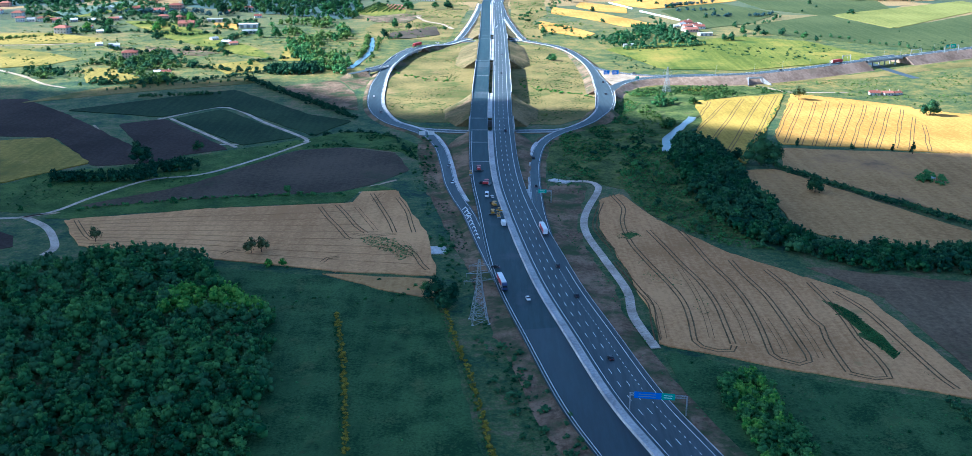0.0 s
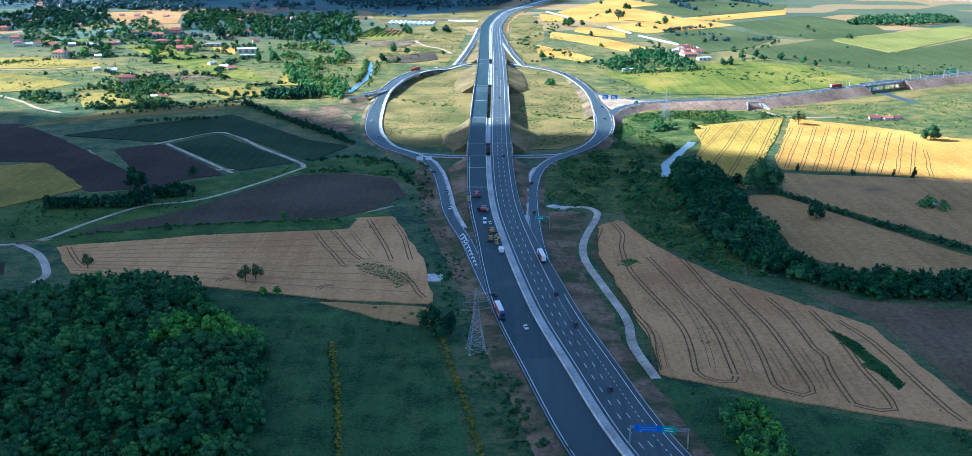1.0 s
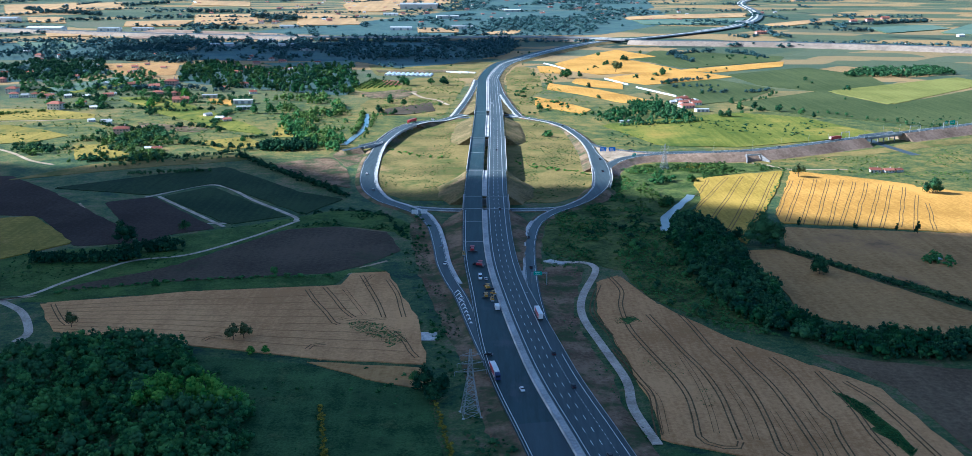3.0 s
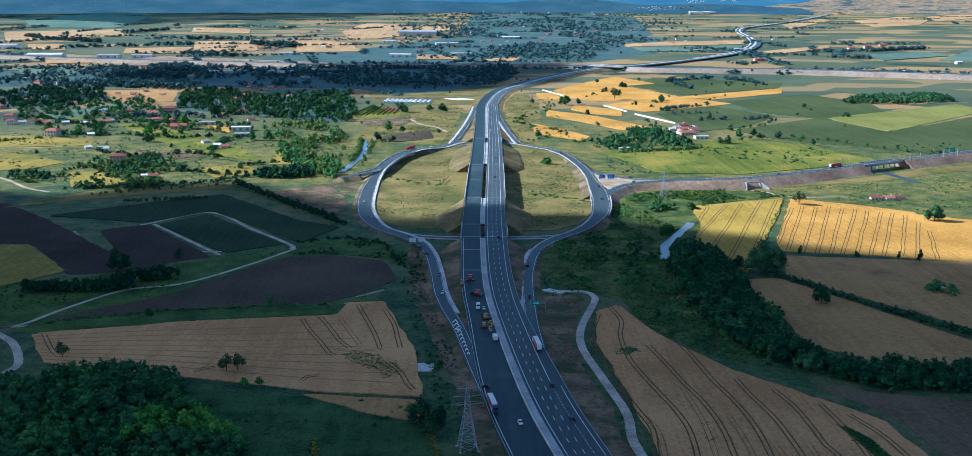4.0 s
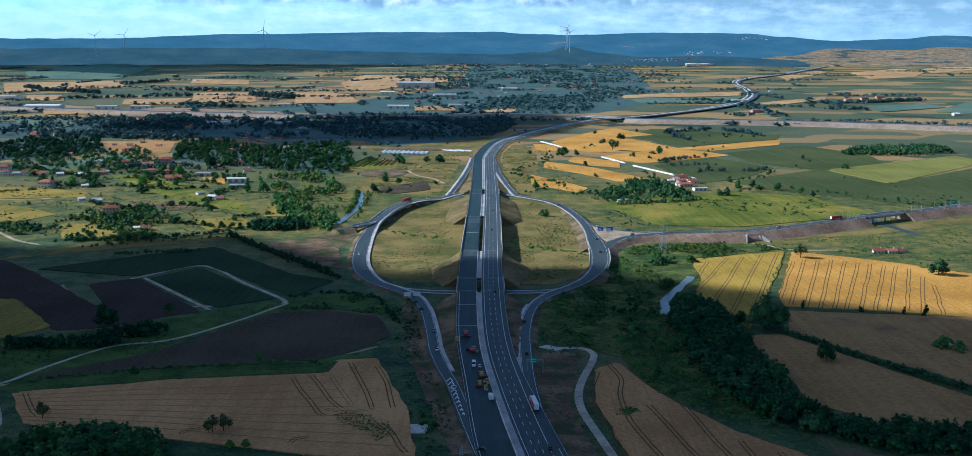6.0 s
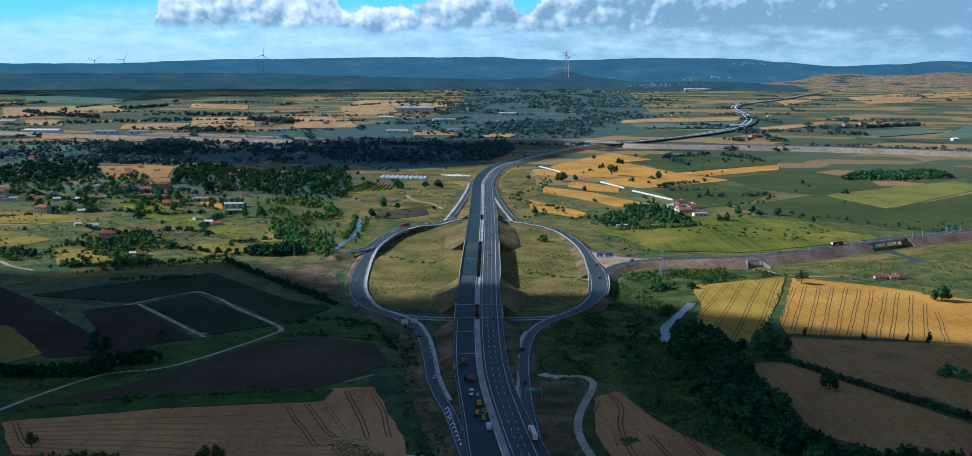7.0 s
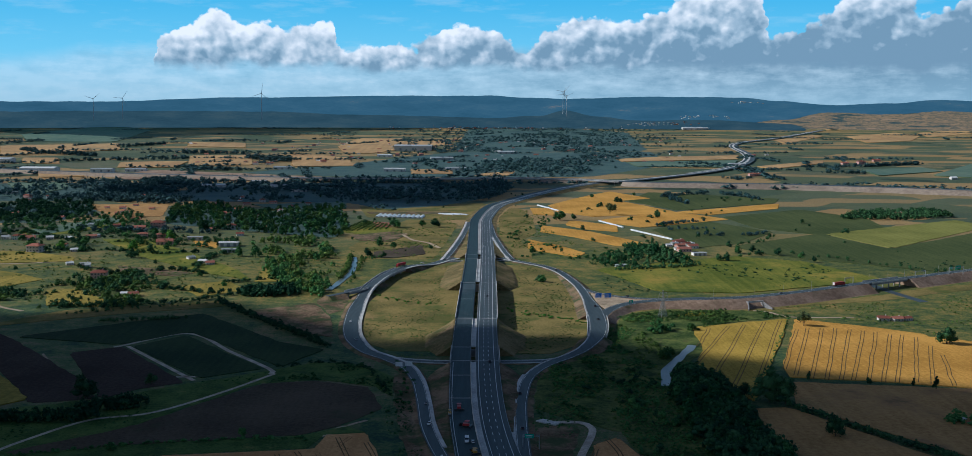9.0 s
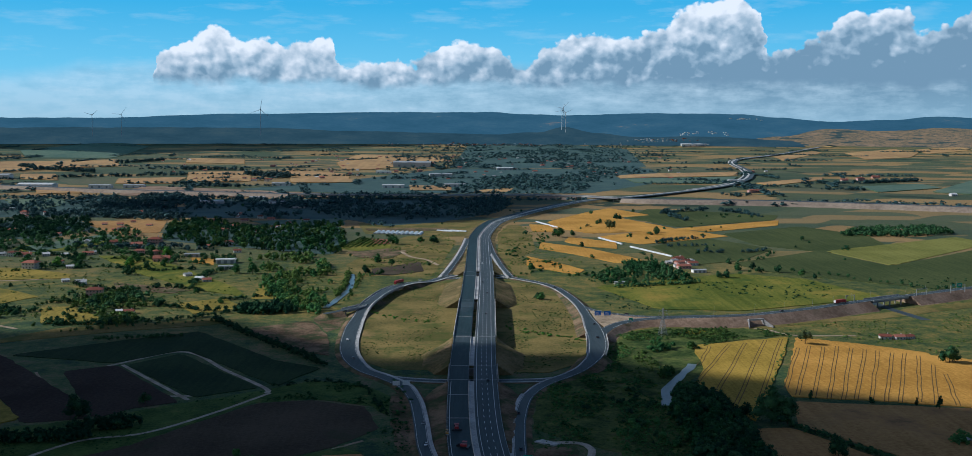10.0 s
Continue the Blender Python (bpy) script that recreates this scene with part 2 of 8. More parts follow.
M_TILE = surface("clay_tiles", (0.20, 0.075, 0.055), (0.34, 0.14, 0.10), 0.5, 3.0, 0.9, local=True, lone=0.4)
M_SHEET = surface("roof_sheet", (0.30, 0.32, 0.33), (0.62, 0.63, 0.63), 0.1, 1.0, 0.5, local=True, lone=0.4)
M_PANE = paint("dark_pane", (0.04, 0.05, 0.06), 0.1)
M_POLY = surface("greenhouse_film", (0.50, 0.54, 0.55), (0.72, 0.75, 0.76), 0.1, 1.0, 0.35, local=True)
M_CLOUD = surface("cloud_white", (0.78, 0.79, 0.80), (0.86, 0.86, 0.86), 0.002, 0.02, 1.0, spec=0.0)


# ---- the lie of the land ----
CX, CY, EYE = 4.0, 36.0, 190.0
NEAR, SPAN = 2400.0, 2420.0


def hill(a, d):
    """Height of the land in metres at bearing a (degrees from +y, clockwise) and distance d."""
    s = min(1.0, max(0.0, (d - 2400) / 2500)) * min(1.0, max(0.0, (7400 - d) / 1500))
    return s * 3 * (noise.noise(Vector((a * 0.18, d / 1300.0, 3.0))) + 0.1)


def squeeze(d):
    """How far away a point d metres off is set: true up to NEAR, drawn in beyond."""
    return d if d <= NEAR else NEAR + SPAN * (1 - math.exp(-(d - NEAR) / SPAN))


def lay(x, y, z=0.0):
    """Where a point of the plan stands, and the scale there."""
    dx, dy = x - CX, y - CY
    d = math.hypot(dx, dy)
    if d < NEAR:
        return Vector((x, y, z)), 1.0
    z += hill(math.degrees(math.atan2(dx, dy)), d)
    k = squeeze(d) / d
    return Vector((CX + dx * k, CY + dy * k, EYE + (z - EYE) * k)), k


# ---- mesh tools ----
class Shape:
    """Collects vertices and faces of one mesh."""

    def __init__(self):
        self.v, self.f = [], []

    def add(self, verts, faces):
        o = len(self.v)
        self.v += [tuple(p) for p in verts]
        self.f += [tuple(i + o for i in f) for f in faces]
        return self

    def box(self, x0, x1, y0, y1, z0, z1, taper=0.0):
        t = taper
        return self.add([(x0, y0, z0), (x1, y0, z0), (x1, y1, z0), (x0, y1, z0),
                         (x0 + t, y0 + t, z1), (x1 - t, y0 + t, z1), (x1 - t, y1 - t, z1), (x0 + t, y1 - t, z1)],
                        [(3, 2, 1, 0), (4, 5, 6, 7), (0, 1, 5, 4), (1, 2, 6, 5), (2, 3, 7, 6), (3, 0, 4, 7)])

    def tube(self, a, b, ra, rb, n=8):
        a, b = Vector(a), Vector(b)
        w = (b - a).normalized()
        u = w.orthogonal().normalized()
        s = w.cross(u)
        ring = [(u * math.cos(k * math.tau / n) + s * math.sin(k * math.tau / n)) for k in range(n)]
        vs = [a + r * ra for r in ring] + [b + r * rb for r in ring]
        fs = [(k, (k + 1) % n, n + (k + 1) % n, n + k) for k in range(n)]
        return self.add(vs, fs + [tuple(range(n - 1, -1, -1)), tuple(range(n, 2 * n))])

    def mesh(self, name, material):
        me = bpy.data.meshes.new(name)
        me.from_pydata(self.v, [], self.f)
        me.materials.append(material)
        return me


def part(name, shape, material, parent=None, label="", kind=""):
    ob = new(name, shape.mesh(name, material) if isinstance(shape, Shape) else shape)
    if parent is not None:
        ob.parent = parent
    return tagged(ob, label=label, kind=kind)


def thing(name, label, category, group="", kind=""):
    return tagged(new(name), label, category, group, kind)


def flow(points, step=6.0):
    """A smooth line through the points, sampled every step metres."""
    p = [Vector((*q[:2], q[2] if len(q) > 2 else 0.0)) for q in points]
    p = [p[0] * 2 - p[1], *p, p[-1] * 2 - p[-2]]
    out = []
    for a, b, c, d in zip(p, p[1:], p[2:], p[3:]):
        n = max(1, round((c - b).length / step))
        for k in range(n):
            t = k / n
            out.append(0.5 * (2 * b + (c - a) * t + (2 * a - 5 * b + 4 * c - d) * t * t + (3 * b - a - 3 * c + d) * t ** 3))
    return out + [p[-2]]


def sides(line):
    """The level normal, to the right of the way, at each point of a line."""
    out = []
    for k in range(len(line)):
        d = line[min(k + 1, len(line) - 1)] - line[max(k - 1, 0)]
        out.append(Vector((d.y, -d.x, 0)).normalized())
    return out


def sweep(line, section):
    """Sweeps section(point) -> [(offset, height), ...] along a line; the ends are closed."""
    s, rows = Shape(), []
    for p, n in zip(line, sides(line)):
        rows.append([lay(p.x + n.x * o, p.y + n.y * o, z)[0] for o, z in section(p)])
    m = len(rows[0])
    vs = [v for r in rows for v in r]
    fs = [(k * m + i, k * m + i + 1, k * m + m + i + 1, k * m + m + i) for k in range(len(rows) - 1) for i in range(m - 1)]
    fs += [tuple(range(m)), tuple(range(len(vs) - 1, len(vs) - m - 1, -1))]
    return s.add(vs, fs)


def band(line, a, b, z, depth=0.3):
    """A slab along a line from offset a to b; a, b and z may depend on the point."""
    def val(q, p):
        return q(p) if callable(q) else q
    return sweep(line, lambda p: [(val(a, p), val(z, p) - depth), (val(a, p), val(z, p)), (val(b, p), val(z, p)), (val(b, p), val(z, p) - depth)])


def slab(corners, z0, z1, round_by=0.08, wobble=0.0, seed=0):
    """An outline with softened corners as a slab from z0 to z1."""
    n, out = len(corners), []
    rnd = random.Random(seed)
    c = [Vector((*q, 0)) for q in corners]
    for k in range(n):
        a, b, d = c[k - 1], c[k], c[(k + 1) % n]
        for q in (b.lerp(a, round_by * 0.5), b.lerp(a, 0.06).lerp(b.lerp(d, 0.06), 0.5), b.lerp(d, round_by * 0.5)):
            out.append(q)
    fine = []
    for k, a in enumerate(out):
        b = out[(k + 1) % len(out)]
        m = max(1, int((b - a).length / 12))
        fine += [a.lerp(b, j / m) + Vector((rnd.uniform(-wobble, wobble), rnd.uniform(-wobble, wobble), 0)) for j in range(m)]
    m = len(fine)
    vs = [lay(q.x, q.y, z1)[0] for q in fine] + [lay(q.x, q.y, z0)[0] for q in fine]
    return Shape().add(vs, [tuple(range(m))] + [(k, m + k, m + (k + 1) % m, (k + 1) % m) for k in range(m)])


# ---- ground: one sheet to the horizon ----
def make_ground_material():
    m, nt, b = base("countryside")
    uv = nt.nodes.new("ShaderNodeUVMap")
    uv.uv_map = "plan"
    v = uv.outputs[0]                       # kilometres on the plan
    sep = nt.nodes.new("ShaderNodeSeparateXYZ")
    nt.links.new(v, sep.inputs[0])
    x, y = sep.outputs[0], sep.outputs[1]
    far = mathn(nt, "SQRT", mathn(nt, "ADD", mathn(nt, "MULTIPLY", x, x), mathn(nt, "MULTIPLY", y, y)))
    # rough pasture near by
    n1, n2, n3 = noisen(nt, v, 9, 5), noisen(nt, v, 60, 4, 0.65), noisen(nt, v, 320, 3, 0.7)
    mixed = mathn(nt, "ADD", mathn(nt, "MULTIPLY", n1, 0.42), mathn(nt, "MULTIPLY", n2, 0.58))
    mixed = mathn(nt, "ADD", mathn(nt, "MULTIPLY", mixed, 0.7), mathn(nt, "MULTIPLY", n3, 0.3))
    # lush has the cloud-shade tone painted in, sunny the sunlit tone; both blend by place
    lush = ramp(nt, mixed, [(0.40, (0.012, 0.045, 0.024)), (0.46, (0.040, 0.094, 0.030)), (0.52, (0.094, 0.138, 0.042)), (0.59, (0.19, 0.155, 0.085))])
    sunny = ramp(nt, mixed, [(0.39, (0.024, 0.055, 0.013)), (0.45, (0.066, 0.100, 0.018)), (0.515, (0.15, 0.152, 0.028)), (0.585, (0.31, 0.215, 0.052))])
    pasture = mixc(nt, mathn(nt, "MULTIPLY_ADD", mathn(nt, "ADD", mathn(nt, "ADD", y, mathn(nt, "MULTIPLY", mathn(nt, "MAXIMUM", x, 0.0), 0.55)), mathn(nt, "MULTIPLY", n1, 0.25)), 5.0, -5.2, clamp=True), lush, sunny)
    # patchwork of fields further out
    bend = nt.nodes.new("ShaderNodeMixRGB")
    bend.blend_type = "ADD"
    bend.inputs[0].default_value = 0.12
    nz = nt.nodes.new("ShaderNodeTexNoise")
    nz.inputs["Scale"].default_value = 2.0
    nt.links.new(v, nz.inputs["Vector"])
    nt.links.new(v, bend.inputs[1])
    nt.links.new(nz.outputs["Color"], bend.inputs[2])
    mp = nt.nodes.new("ShaderNodeMapping")
    mp.inputs["Rotation"].default_value, mp.inputs["Scale"].default_value = (0, 0, radians(24)), (1.0, 1.9, 1)
    nt.links.new(bend.outputs[0], mp.inputs[0])
    vor = nt.nodes.new("ShaderNodeTexVoronoi")
    vor.distance, vor.inputs["Scale"].default_value = "CHEBYCHEV", 3.6
    nt.links.new(mp.outputs[0], vor.inputs["Vector"])
    cell = nt.nodes.new("ShaderNodeSeparateColor")
    nt.links.new(vor.outputs["Color"], cell.inputs[0])
    fields = ramp(nt, cell.outputs[0], [(0.0, (0.070, 0.105, 0.060)), (0.16, (0.44, 0.26, 0.10)), (0.28, (0.105, 0.13, 0.065)), (0.42, (0.47, 0.29, 0.12)),
                                        (0.54, (0.125, 0.145, 0.080)), (0.66, (0.075, 0.115, 0.065)), (0.78, (0.38, 0.25, 0.11)), (0.90, (0.15, 0.145, 0.085))])
    fields.node.color_ramp.interpolation = "CONSTANT"
    fields = mixc(nt, 0.18, fields, pasture)
    fields = mixc(nt, mathn(nt, "MULTIPLY", n2, 0.7), fields, mixc(nt, 1.0, fields, (0.74, 0.77, 0.70), "MULTIPLY"))
    # woods and scrub between the fields
    wood = mathn(nt, "SMOOTH_MIN", noisen(nt, v, 2.3, 6, 0.62), 1.0, 0.0)
    woodm = ramp(nt, wood, [(0.60, (0, 0, 0)), (0.62, (1, 1, 1))])
    dark = ramp(nt, n3, [(0.3, (0.018, 0.034, 0.016)), (0.7, (0.045, 0.07, 0.028))])
    fields = mixc(nt, woodm, fields, dark)
    outer = mathn(nt, "MULTIPLY_ADD", mathn(nt, "ADD", far, mathn(nt, "MULTIPLY", n1, 0.3)), 2.2, -3.35, clamp=True)
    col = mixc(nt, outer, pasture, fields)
    col = mixc(nt, mathn(nt, "MULTIPLY", n3, 0.25), col, mixc(nt, 1.0, col, (0.6, 0.6, 0.55), "MULTIPLY"))
    n4 = noisen(nt, v, 900, 3, 0.7)
    col = mixc(nt, ramp(nt, n4, [(0.42, (0.75, 0.75, 0.75)), (0.60, (0, 0, 0))]), col, mixc(nt, 1.0, col, (0.50, 0.55, 0.5), "MULTIPLY"))
    nt.links.new(col, b.inputs["Base Color"])
    b.inputs["Roughness"].default_value, b.inputs["Specular IOR Level"].default_value = 0.9, 0.15
    # faint blue sheen at grazing angles imitates haze over the far land
    b.inputs["Sheen Weight"].default_value, b.inputs["Sheen Roughness"].default_value, b.inputs["Sheen Tint"].default_value = 0.025, 0.5, (0.45, 0.72, 1.0, 1)
    bp = nt.nodes.new("ShaderNodeBump")
    bp.inputs["Strength"].default_value, bp.inputs["Distance"].default_value = 0.5, 0.6
    nt.links.new(n3, bp.inputs["Height"])
    nt.links.new(bp.outputs[0], b.inputs["Normal"])
    return m


def make_ground():
    rings = [0.0] + [25 * 1.062 ** k for k in range(130)]
    n = 300
    s, plan = Shape(), []
    for d in rings:
        for k in range(n):
            a = k * math.tau / n
            x, y = CX + d * math.sin(a), CY + d * math.cos(a)
            s.v.append(tuple(lay(x, y)[0]))
            plan.append((x / 1000, y / 1000))
    s.f = [(i * n + k, i * n + (k + 1) % n, (i + 1) * n + (k + 1) % n, (i + 1) * n + k) for i in range(len(rings) - 1) for k in range(n)]
    me = s.mesh("ground", make_ground_material())
    uv = me.uv_layers.new(name="plan")
    idx = np.empty(len(me.loops), dtype=np.int32)
    me.loops.foreach_get("vertex_index", idx)
    uv.data.foreach_set("uv", np.array(plan, dtype=np.float32)[idx].ravel())
    me.polygons.foreach_set("use_smooth", [True] * len(me.polygons))
    return tagged(new("ground", me), "open rolling countryside of meadows, fields and distant wooded hills", "ground", kind="structure")


make_ground()


# ---- motorway ----
def step01(a, b, v):
    t = min(1.0, max(0.0, (v - a) / (b - a)))
    return t * t * (3 - 2 * t)


def deck(y):
    """Height of the motorway's surface along the plan."""
    return 1.4 + 8.0 * step01(620, 940, y) * (1 - step01(1120, 1560, y)) + 3.0 * step01(1900, 2400, y)


MOTORWAY = [(520, -900), (260, -300), (150, 20), (100, 190), (76, 265), (59, 320), (48, 359), (37, 416), (24, 490), (12, 596), (5, 690), (3, 822), (4, 960),
            (6, 1150), (7.5, 1359), (8, 1613), (11, 1781), (35, 1991), (79, 2118), (151, 2294), (269, 2524), (428, 2690), (662, 3008), (809, 3291), (944, 3682),
            (1049, 4151), (1162, 4816), (1330, 5320), (1760, 6150), (2600, 8000)]
MID = [Vector((p.x, p.y, 0)) for p in flow(MOTORWAY, 7.0)]


def stretch(line, y0, y1):
    return [p for p in line if y0 <= p.y <= y1]


def half_left(p):
    return -16.2 - 4.4 * (1 - step01(470, 640, p.y))


def half_right(p):
    return 18.6 + 3.0 * (1 - step01(500, 640, p.y))


road = tagged(part("road", band(MID, half_left, -2.0, lambda p: deck(p.y), 0.6), M_ASPH_NEW),
              "freshly laid dark asphalt carriageway without lane markings", "road", kind="structure")
road2 = tagged(part("road", band(MID, 2.0, half_right, lambda p: deck(p.y), 0.6), M_ASPH),
               "three-lane asphalt motorway carriageway with white markings", "road", kind="structure")
part("median_strip", band([p for p in MID if p.y > 2620], -5.0, 3.0, lambda p: deck(p.y) + 0.4, 0.5), M_CONC, road, "broad pale concrete strip")
part("edge_strip", band([p for p in MID if p.y > 2900], -20.0, -15.0, lambda p: deck(p.y) + 0.4, 0.5), M_CONC, road, "pale concrete edge strip")
GAPS = [(797, 834), (930, 1108), (1292, 1330)]     # the motorway is carried over these on bridges
edges = [-900] + [v for g in GAPS for v in g] + [99999]
for y0, y1 in zip(edges[::2], edges[1::2]):          # the strip leaves the slot between the bridge decks open
    tagged(part("median_strip", band(stretch(MID, y0, y1), -2.0, 2.0, lambda p: deck(p.y) + 0.06, 0.6), M_CONC),
           "pale concrete median strip between the carriageways", "median", kind="structure")


def bank_piece(y0, y1):
    def section(p):
        z, a, b = deck(p.y), half_left(p), half_right(p)
        wob = 2.5 * noise.noise(Vector((p.x * 0.02, p.y * 0.03, 1)))
        end = min(abs(p.y - v) for g in GAPS for v in g)
        pinch = 0.5 + 0.5 * step01(0, 30, end)
        toe, run = (7 - 4 * step01(620, 800, p.y)) * pinch, (1.25 + 0.85 * step01(640, 780, p.y)) * pinch
        left, right = [], []
        for k in range(6):                  # worn slopes, a little uneven
            t = k / 5
            f, h = 1.0 - t, z * t - 0.3 * t + 0.2 * (1 - t)
            n = 0.9 * min(1.0, z / 5) * math.sin(math.pi * t)
            left.append((a - 1.2 - (toe + run * z) * f - (1 - t) ** 3 * (2 + wob) + n * noise.noise(Vector((p.y * 0.09, k * 1.7, 2))), h - (0.7 if k == 0 else 0) + 0.5 * n * noise.noise(Vector((p.y * 0.12, k * 1.3, 5)))))
            right.append((b + 1.2 + (toe + run * z) * f + (1 - t) ** 3 * (2 + wob) + n * noise.noise(Vector((p.y * 0.09, k * 1.7, 8))), h - (0.7 if k == 0 else 0) + 0.5 * n * noise.noise(Vector((p.y * 0.12, k * 1.3, 9)))))
        return left + right[::-1]
    tagged(part("embankment", sweep(stretch(MID, y0, y1), section), M_SOIL if y0 < 0 else M_BANK), "bare brown earth embankment under the motorway" if y0 < 0 else "embankment of dry grass and bare earth under the motorway", "embankment", kind="structure")


edges = [-900] + [v for g in GAPS for v in g] + [2560]
for y0, y1 in zip(edges[::2], edges[1::2]):
    bank_piece(y0, y1)


def dashes(line, off, y0, y1, on, period, w, z_of, lift=0.03):
    s, d, last = Shape(), 0.0, None
    nn = sides(line)
    for k, (p, n) in enumerate(zip(line, nn)):
        if last is not None:
            seg = (p - last).length
            while d < seg:
                q = last.lerp(p, d / seg)
                if y0 <= q.y <= y1:
                    u = (p - last).normalized()
                    o = off(q) if callable(off) else off
                    c = q + n * o
                    e = c + u * on
                    z0, z1 = z_of(c) + lift, z_of(e) + lift
                    h = n * (w / 2)
                    vs = [lay(*(c - h).xy, z0)[0], lay(*(c + h).xy, z0)[0], lay(*(e + h).xy, z1)[0], lay(*(e - h).xy, z1)[0]]
                    s.add(vs, [(0, 1, 2, 3)])
                d += period
            d -= seg
        last = p
    return s


zdeck = lambda p: deck(p.y)
part("lane_marking", dashes(MID, 7.5, 250, 2300, 4.5, 12, 0.3, zdeck), M_LINE, road2, "dashed white lane line", "stuff")
part("lane_marking", dashes(MID, 11.2, 250, 2300, 4.5, 12, 0.3, zdeck), M_LINE, road2, "dashed white lane line", "stuff")
part("lane_marking", dashes(MID, 15.0, 250, 505, 1.5, 4, 0.3, zdeck), M_LINE, road2, "dotted white merging line", "stuff")
part("edge_line", band(stretch(MID, 200, 2500), 3.5, 3.8, lambda p: deck(p.y) + 0.03, 0.02), M_LINE, road2, "solid white line")
part("edge_line", band(stretch(MID, 505, 2500), 14.9, 15.2, lambda p: deck(p.y) + 0.03, 0.02), M_LINE, road2, "solid white line")
part("edge_line", band(stretch(MID, 200, 505), lambda p: 15.2 + 3.8 * (1 - step01(505, 640, p.y)), lambda p: 15.5 + 3.8 * (1 - step01(505, 640, p.y)), lambda p: deck(p.y) + 0.03, 0.02), M_LINE, road2, "solid white line")
part("edge_line", band(stretch(MID, 200, 800), lambda p: half_left(p) + 1.8, lambda p: half_left(p) + 2.1, lambda p: deck(p.y) + 0.03, 0.02), M_LINE, road, "solid white line")
part("paving_patch", band(stretch(MID, 200, 430), lambda p: half_left(p) + 2.4, -2.3, lambda p: deck(p.y) + 0.015, 0.02), M_ASPH_D, road, "newest and darkest length of asphalt")
for ya in (1100, 940):
    part("paving_patch", band(stretch(MID, ya - 34, ya), lambda p: half_left(p) + 1.2, -2.4, lambda p: deck(p.y) + 0.015, 0.02), M_ASPH, road, "paler length of asphalt")
for y in (712, 762, 797, 834, 930, 1018, 1108, 1292, 1330):     # paving and bridge joints across the carriageways
    m = min(MID, key=lambda q: abs(q.y - y))
    for a, b, r in ((half_left(m) + 0.6, -2.1, road), (2.1, half_right(m) - 0.6, road2)):
        if r is road or y in (797, 834, 930, 1108, 1292, 1330):
            part("joint_strip", Shape().box(m.x + a, m.x + b, y - 0.7, y + 0.7, deck(y) + 0.005, deck(y) + 0.04), M_CONC_D, r, "paler joint across the carriageway")


chev = Shape()
for k in range(10):
    t = k / 9
    c = Vector((-12.6, 606, 0)).lerp(Vector((-4.2, 552, 0)), t)
    w = 2.0 - 1.2 * t
    for sx in (-1, 1):
        a, b = c + Vector((0, 1.6 * w, 0)), c + Vector((sx * w * 0.9, -1.2 * w, 0))
        z = deck(c.y) + 0.05
        chev.add([(a.x, a.y, z), (b.x, b.y, z), (b.x, b.y - 2.4, z), (a.x, a.y - 2.4, z)], [(0, 1, 2, 3)])
part("chevron", chev, M_LINE, road, "white chevrons of the merging area", "stuff")


def rail(line, off, z_of, post_every=4):
    """Steel guard rail with its posts along a line."""
    g = thing("guard_rail", "galvanised steel guard rail on short posts beside the road", "guard rail", "guard rails", "structure")
    val = lambda p: off(p) if callable(off) else off
    part("beam", sweep(line, lambda p: [(val(p) - 0.06, z_of(p) + 0.45), (val(p) - 0.12, z_of(p) + 0.6), (val(p) - 0.06, z_of(p) + 0.8), (val(p) + 0.06, z_of(p) + 0.8), (val(p) + 0.06, z_of(p) + 0.45)]), M_STEEL, g)
    s = Shape()
    for p, n in list(zip(line, sides(line)))[::post_every]:
        q = p + n * val(p)
        s.box(q.x - 0.07, q.x + 0.07, q.y - 0.07, q.y + 0.07, z_of(p) - 0.2, z_of(p) + 0.7)
    part("posts", s, M_STEEL, g, kind="stuff")


rail(stretch(MID, 200, 1900), lambda p: half_left(p) + 0.4, zdeck)
rail(stretch(MID, 200, 1900), lambda p: half_right(p) - 0.4, zdeck)
rail(stretch(MID, 200, 797), 1.7, zdeck)
rail(stretch(MID, 1108, 1900), 1.7, zdeck)
for y0, y1 in zip([200] + edges[2::2], edges[1::2][:-1] + [2400]):
    tagged(part("concrete_barrier", sweep(stretch(MID, y0, y1), lambda p: [(-1.9, deck(p.y)), (-1.75, deck(p.y) + 0.3), (-1.62, deck(p.y) + 1.0), (-1.42, deck(p.y) + 1.0), (-1.29, deck(p.y) + 0.3), (-1.1, deck(p.y))]), M_CONC),
           "pale concrete safety barrier along the median", "barrier", kind="structure")


